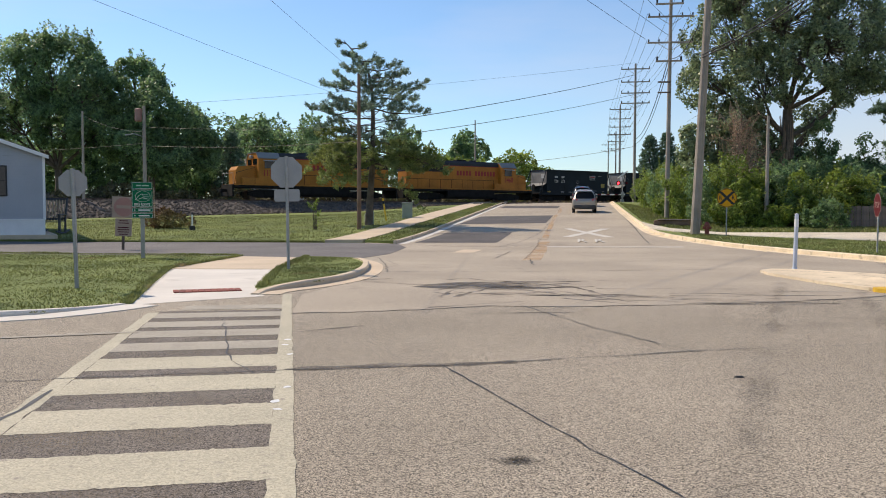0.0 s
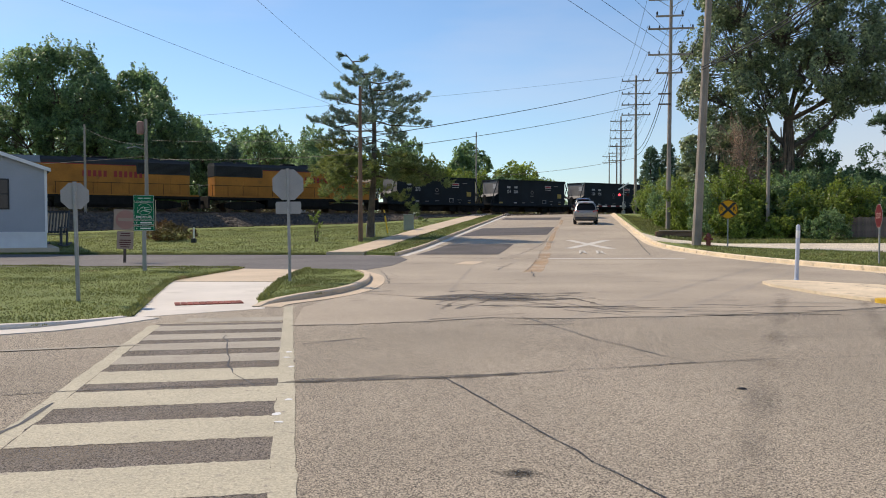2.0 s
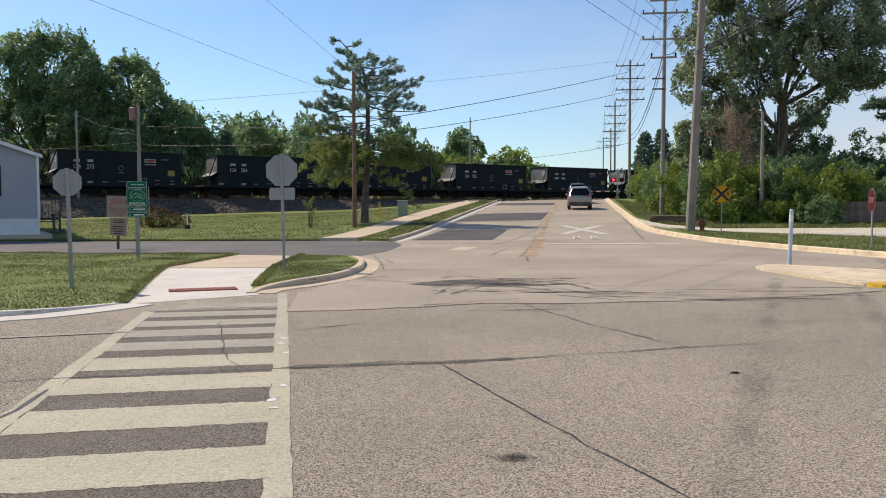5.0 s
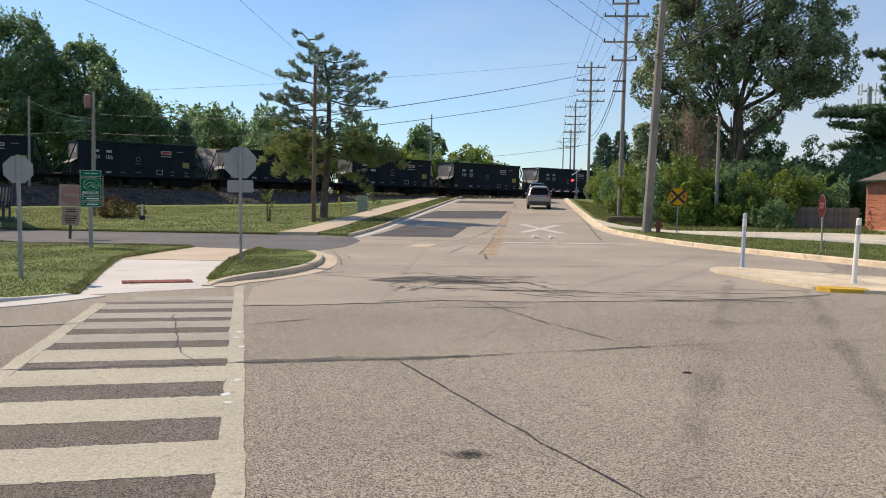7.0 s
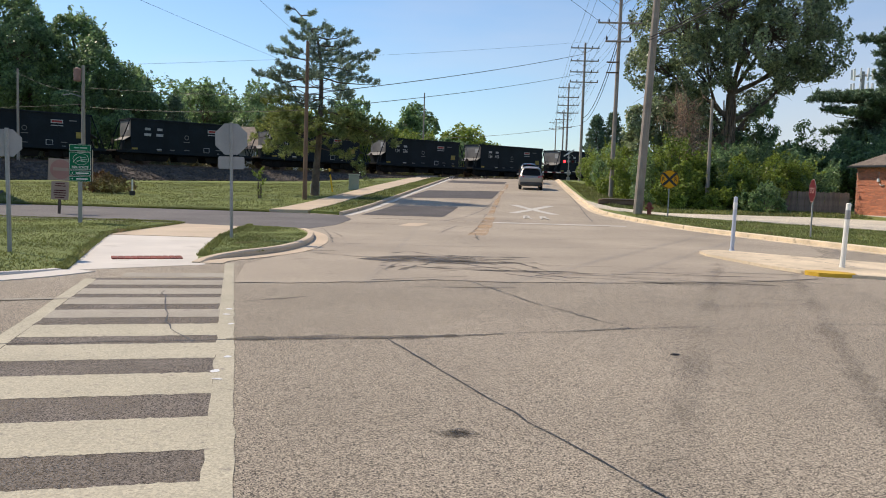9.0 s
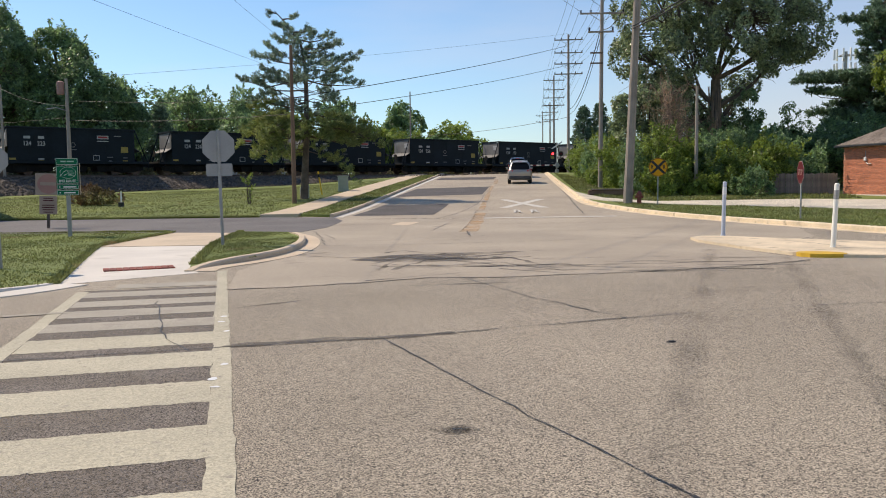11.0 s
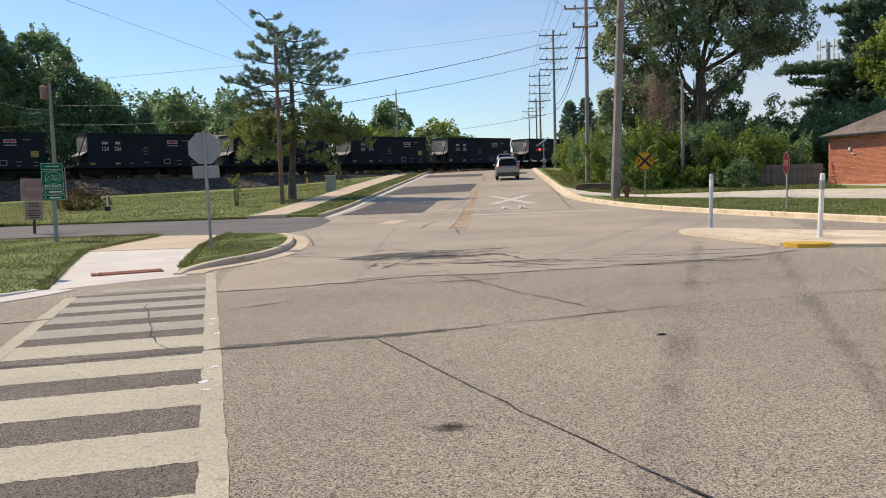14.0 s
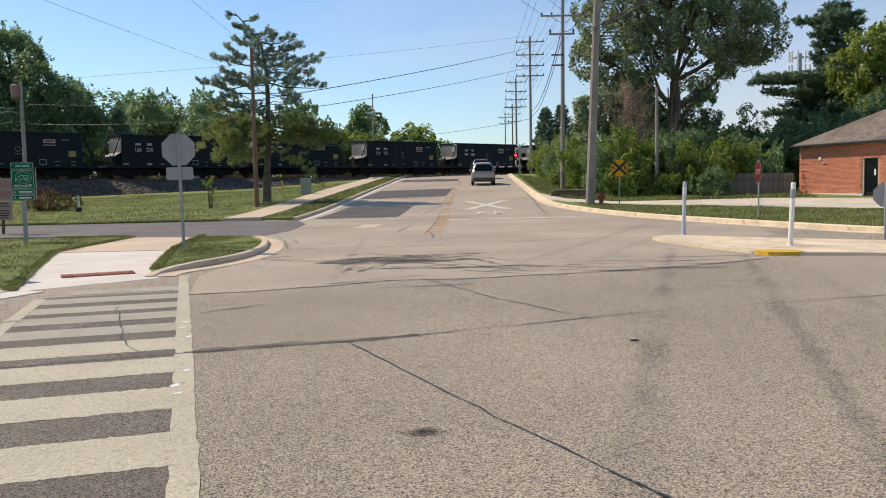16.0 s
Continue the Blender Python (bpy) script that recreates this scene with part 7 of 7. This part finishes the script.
# ---- brick building ----
def brick_building():
    """Front wall in its own x-z plane from the left corner; +y goes back."""
    t = thing("brick_building", "orange-red brick building with a low brown hip roof", "building", pose(20.0, 53.1, 0.36, 0, 0, -70))
    W, D, HT = 13.0, 9.0, 2.97
    door0, door1 = 5.15, 6.15
    part("wall", Shape().box(0, door0, 0.02, 0.3, -0.5, HT).box(door1, W, 0.02, 0.3, -0.5, HT).box(door0, door1, 0.02, 0.3, 2.1, HT), MORTAR, t)
    part("wall", Shape().box(0, 0.28, 0.301, D, -0.5, HT), MORTAR, t)
    part("wall", Shape().box(W - 0.28, W, 0.301, D, -0.5, HT), MORTAR, t)
    part("wall", Shape().box(0.281, W - 0.281, D - 0.28, D, -0.5, HT), MORTAR, t)
    part("plinth", Shape().box(-0.03, door0, -0.06, 0.02, -0.5, 0.12, 0.01).box(door1, W + 0.03, -0.06, 0.02, -0.5, 0.12, 0.01), NEW_CONCRETE, t, "pale concrete plinth")
    ox, oy = 0.2, 0.4
    part("hip_roof", Shape().loft([[(-ox, -oy, HT), (W + ox, -oy, HT), (W + ox, D + oy, HT), (-ox, D + oy, HT)], [(-ox, -oy, HT + 0.12), (W + ox, -oy, HT + 0.12), (W + ox, D + oy, HT + 0.12), (-ox, D + oy, HT + 0.12)], [(4.6, D / 2, HT + 2.75), (W - 4.6, D / 2, HT + 2.75), (W - 4.6, D / 2 + 0.02, HT + 2.75), (4.6, D / 2 + 0.02, HT + 2.75)]]), SHINGLE, t, "brown shingle hip roof")
    part("gutter", Shape().box(-ox - 0.05, W + ox + 0.05, -oy - 0.12, -oy, HT - 0.02, HT + 0.1, 0.02), LOCO_GREY, t, "dark grey gutter")
    dr = part("door", Shape().box(door0 + 0.06, door1 - 0.06, 0.1, 0.15, -0.1, 2.05, 0.01), SIGN_BLACK, t, "dark glazed door")
    part("door_frame", Shape().box(door0, door0 + 0.06, 0.03, 0.2, -0.1, 2.1).box(door1 - 0.06, door1, 0.03, 0.2, -0.1, 2.1).box(door0 + 0.06, door1 - 0.06, 0.03, 0.2, 2.05, 2.1), LOCO_GREY, t)
    part("pane", Shape().box(door0 + 0.16, door1 - 0.16, 0.09, 0.099, 0.2, 1.95), GLASS_DARK, dr)
    part("door_sticker", Shape().box(door1 - 0.34, door1 - 0.22, 0.08, 0.088, 1.15, 1.5), WHITE, dr)
    part("doorstep", Shape().box(door0 - 0.3, door1 + 0.3, -1.0, 0.0, -0.5, -0.1, 0.02), PATH, t)
    part("wall_lamp", Shape().box(1.75, 1.92, -0.12, 0.0, 2.1, 2.3, 0.02), SKIRT, t)
    part("conduit", Shape().tube([(1.82, -0.03, 2.3), (1.82, -0.03, 2.7)], 0.02, 5).tube([(1.9, -0.05, 2.0), (2.1, -0.08, 1.9), (2.3, -0.05, 1.92)], 0.03, 5), GALV, t)
    part("roof_vent", Shape().cyl((5.0, 0.3, HT + 0.2), (5.0, 0.3, HT + 0.55), 0.06, k=8), GALV, t)
    # bricks: the stretch of wall nearest the street, one by one; the rest joined
    rng = random.Random(3)
    bl, bh = 0.215, 0.0715
    full = Shape().box(-bl / 2 + 0.005, bl / 2 - 0.005, -0.02, 0.03, -bh / 2 + 0.005, bh / 2 - 0.005).mesh("brick")
    rest = Shape()
    made = 0
    rows = int((HT - 0.12) / bh)
    for r in range(rows):
        z = 0.12 + (r + 0.5) * bh
        groove = (r % 6) == 0
        x = (0.5 if r % 2 else 0.0) * bl
        while x < W - bl:
            xc = x + bl / 2
            x += bl
            if door0 - 0.1 < xc < door1 + 0.1 and z < 2.14:
                continue
            out = 0.03 if (groove and xc < 0.8) else 0.0
            if xc > 2.2 and xc < 4.6 and made < 300 and 0.6 < z < 2.6:
                part("brick", full, BRICK, t, at=pose(xc, out + rng.uniform(-0.003, 0.003), z))
                made += 1
            else:
                rest.box(xc - bl / 2 + 0.005, xc + bl / 2 - 0.005, -0.02 + out, 0.021, z - bh / 2 + 0.005, z + bh / 2 - 0.005)
    tagged(part("brickwork", rest, BRICK, t), kind="stuff")


brick_building()


# ---- cell tower far off ----
def cell_tower():
    t = thing("cell_tower", "distant steel cell tower with white antennas", "tower", pose(70.3, 187.2, 0.5))
    part("mast", Shape().tube([(0, 0, 0), (0, 0, 28)], [0.7, 0.45], 8), GALV, t)
    for z in (24.2, 27.2):
        part("ring_frame", Shape().tube([(2.0 * math.cos(a), 2.0 * math.sin(a), z) for a in (0, 2.094, 4.189, 6.283)], 0.12, 5), GALV, t)
        for k in range(9):
            a = k * 0.698
            part("antenna", Shape().box(-0.22, 0.22, -0.15, 0.15, -1.1, 1.1, 0.04), SKIRT, t, at=pose(2.1 * math.cos(a), 2.1 * math.sin(a), z + 0.2, 0, 0, math.degrees(a)))


cell_tower()


# ---- far woods ----
def far_woods():
    rng = np.random.default_rng(77)
    pts, ways = [], []
    for x in np.arange(-130, 150, 4.5):
        y = 235 + rng.uniform(-12, 12) + abs(x) * 0.1
        h, w = rng.uniform(5, 7.5), rng.uniform(6, 9)
        c, n, own = clumps_of(rng, round_lobes(rng, h, w, 0.0, 5), 1.2, 0.5, 0.3, int(x))
        p, q = clump_leaves(rng, c, n, 900, 1.2)
        pts.append(p + np.array([x, y, ground_z(x, y)])), ways.append(q)
    tagged(part("far_woods", blades("far_woods", np.concatenate(pts), np.concatenate(ways), 0.45, LEAF_DARK, rng), LEAF_DARK), "distant dark green woods along the horizon", "woods", kind="stuff")


far_woods()


# ---- grass blades, stones ----
def scatter(outline, n, rng):
    xs, ys = np.array([p[0] for p in outline]), np.array([p[1] for p in outline])
    out = []
    while len(out) < n:
        x, y = rng.uniform(xs.min(), xs.max()), rng.uniform(ys.min(), ys.max())
        inside, j = False, len(xs) - 1
        for i in range(len(xs)):
            if (ys[i] > y) != (ys[j] > y) and x < (xs[j] - xs[i]) * (y - ys[i]) / (ys[j] - ys[i]) + xs[i]:
                inside = not inside
            j = i
        if inside:
            out.append((x, y))
    return np.array(out)


def grass(outline, n, size, seed, mat, label, lift=0.1, height=ground_z):
    rng = np.random.default_rng(seed)
    p = scatter(outline, n, rng)
    z = np.array([height(x, y) for x, y in p]) + lift
    h = size * rng.uniform(0.4, 1.3, n) * (1.0 + 0.7 * np.array([noise.noise(Vector((x * 0.9, y * 0.9, seed))) for x, y in p]))
    a = rng.uniform(0, 6.283, n)
    w = 0.2 * h + 0.006
    lean = rng.normal(size=(n, 2)) * h[:, None] * 0.5
    c = np.stack([p[:, 0], p[:, 1], z], 1)
    side = np.stack([np.cos(a) * w, np.sin(a) * w, np.zeros(n)], 1)
    tip = c + np.stack([lean[:, 0], lean[:, 1], h], 1)
    v = np.stack([c - side, c + side, tip], 1).reshape(-1, 3)
    me = bpy.data.meshes.new("grass")
    me.from_pydata(v.tolist(), [], [(3 * i, 3 * i + 1, 3 * i + 2) for i in range(n)])
    tagged(part("grass_blades", me, mat), label, "grass", kind="stuff")


BLADE = material("grass_blades", (0.135, 0.158, 0.052), 0.7, vary=0.2, scale=0.25, fine=2, bump=0, tint=(0.195, 0.212, 0.068), spots=((0.27, 0.215, 0.11), 0.9, 0.4), translucent=0.3, island=0.22)
grass([(-8.6, 9.3), (-7.1, 10.1), (-6.75, 11.6), (-9.7, 18.5), (-10.25, 24.0), (-18, 23.6), (-26, 20), (-17, 5.2)], 100000, 0.03, 1, BLADE, "mown grass blades of the corner lawn", -0.005, corner_height)
grass([(-5.45, 14.0), (-4.85, 15.2), (-4.8, 16.7), (-5.2, 20.0), (-6.5, 23.3), (-8.0, 23.7), (-7.0, 18.9), (-5.75, 14.4)], 14000, 0.024, 2, BLADE, "grass blades on the small triangle", -0.005, nose_height)
grass([(-38, 34.2), (-27, 33.7), (-11, 34.8), (-11.4, 46), (-11.8, 64), (-12, 76), (-26, 66), (-42, 52)], 80000, 0.05, 3, BLADE, "mown grass blades of the lawn by the railway", 0.05)
grass([(-9.2, 35.3), (-7.8, 34.5), (-8.0, 46), (-8.2, 62), (-8.4, 88), (-9.8, 88), (-9.85, 64), (-9.6, 46)], 12000, 0.08, 4, BLADE, "grass blades on the verge")
grass([(5.4, 37.0), (6.9, 32.2), (8.5, 27), (10.3, 21.5), (14.3, 14.7), (26, 14), (30, 24), (16.6, 34.4), (11.3, 39.9), (7.4, 42.9), (5.0, 43.6)], 60000, 0.06, 5, BLADE, "rough grass blades between kerb and gravel", 0.07)
grass([(4.0, 55), (5.0, 47.6), (7.6, 46.6), (12, 47.2), (16, 47.6), (19, 47.5), (19.5, 52), (14, 55), (9, 56), (7, 64), (6, 78), (4.2, 90)], 30000, 0.13, 6, BLADE, "tall rough grass before the hedge", 0.06)

for k, line in enumerate(([(-6.7, 11.5), (-8.2, 15.0), (-9.72, 18.6)], [(-9.74, 18.6), (-10.22, 24.1)], [(-7.0, 18.95), (-8.02, 23.85)], [(-5.7, 14.3), (-7.02, 18.94)], [(-10.3, 24.1), (-18.1, 23.75)], [(-10.9, 34.65), (-27, 33.55)])):
    pts_ = dense(line, 0.4)
    side_ = Vector((0.0, 0.1)) if k > 3 else Vector((0.09, 0.0))
    grass([tuple(p + side_) for p in pts_] + [tuple(p - side_) for p in reversed(pts_)], int(420 * (pts_[-1] - pts_[0]).length), 0.05, 30 + k, BLADE, "ragged grass fringe along the pavement's edge", 0.0 if k < 4 else 0.06, corner_height if k < 2 else nose_height if k < 4 else ground_z)


def stones():
    rng = np.random.default_rng(8)
    base = np.array([(1, 0, 0), (-1, 0, 0), (0, 1, 0), (0, -1, 0), (0, 0, 1), (0, 0, -1)], float)
    tri = [(0, 2, 4), (2, 1, 4), (1, 3, 4), (3, 0, 4), (2, 0, 5), (1, 2, 5), (3, 1, 5), (0, 3, 5)]
    v, f = [], []
    for i in range(9000):
        s, d = rng.uniform(-62, 22), rng.uniform(1.6, 6.2)
        p = on_track(s, d, 0)
        foot = on_track(s, 6.0, 0)
        gz = ground_z(foot.x, foot.y) - 0.05
        z = 2.26 if d < 2.4 else 2.26 + (gz - 2.26) * (d - 2.4) / 3.6
        if d > 6.0:
            z = ground_z(p.x, p.y) + 0.1
        r = rng.uniform(0.05, 0.15)
        q = base * r * rng.uniform(0.6, 1.2, size=(6, 1)) + np.array([p.x, p.y, z + 0.02])
        n = len(v)
        v += q.tolist()
        f += [tuple(k + n for k in t) for t in tri]
    me = bpy.data.meshes.new("ballast_stones")
    me.from_pydata(v, [], f)
    tagged(part("ballast_stones", me, STONE), "loose grey-brown ballast stones on the bank", "stones", kind="stuff")


STONE = material("ballast_stone", (0.085, 0.07, 0.06), 0.95, vary=0.3, scale=1, fine=6, bump=0.2, tint=(0.105, 0.086, 0.072), island=0.4)
stones()


# ---- movement ----
TRAIN = [(0.0, 15.9), (2.0, -5.0), (4.0, -26.2), (6.5, -53.2), (8.5, -74.8), (11.0, -102.3), (13.0, -124.3), (16.0, -156.8)]


def motions():
    """Places along the track of the first hopper's number; the other vehicles keep their distance."""
    def ride(ob, off, turn):
        walk(ob, [(t, pose(*on_track(s + off, 0, RAIL_Z), 0, 0, turn)) for t, s in TRAIN])
    ride(loco_a, -3.75 - 18.5 - 9.35, 224.1)
    ride(loco_b, -3.75 - 9.35, 44.1)
    for i, h in enumerate(hoppers):
        ride(h, 3.1 + 13.43 * i, 224.1)


motions()
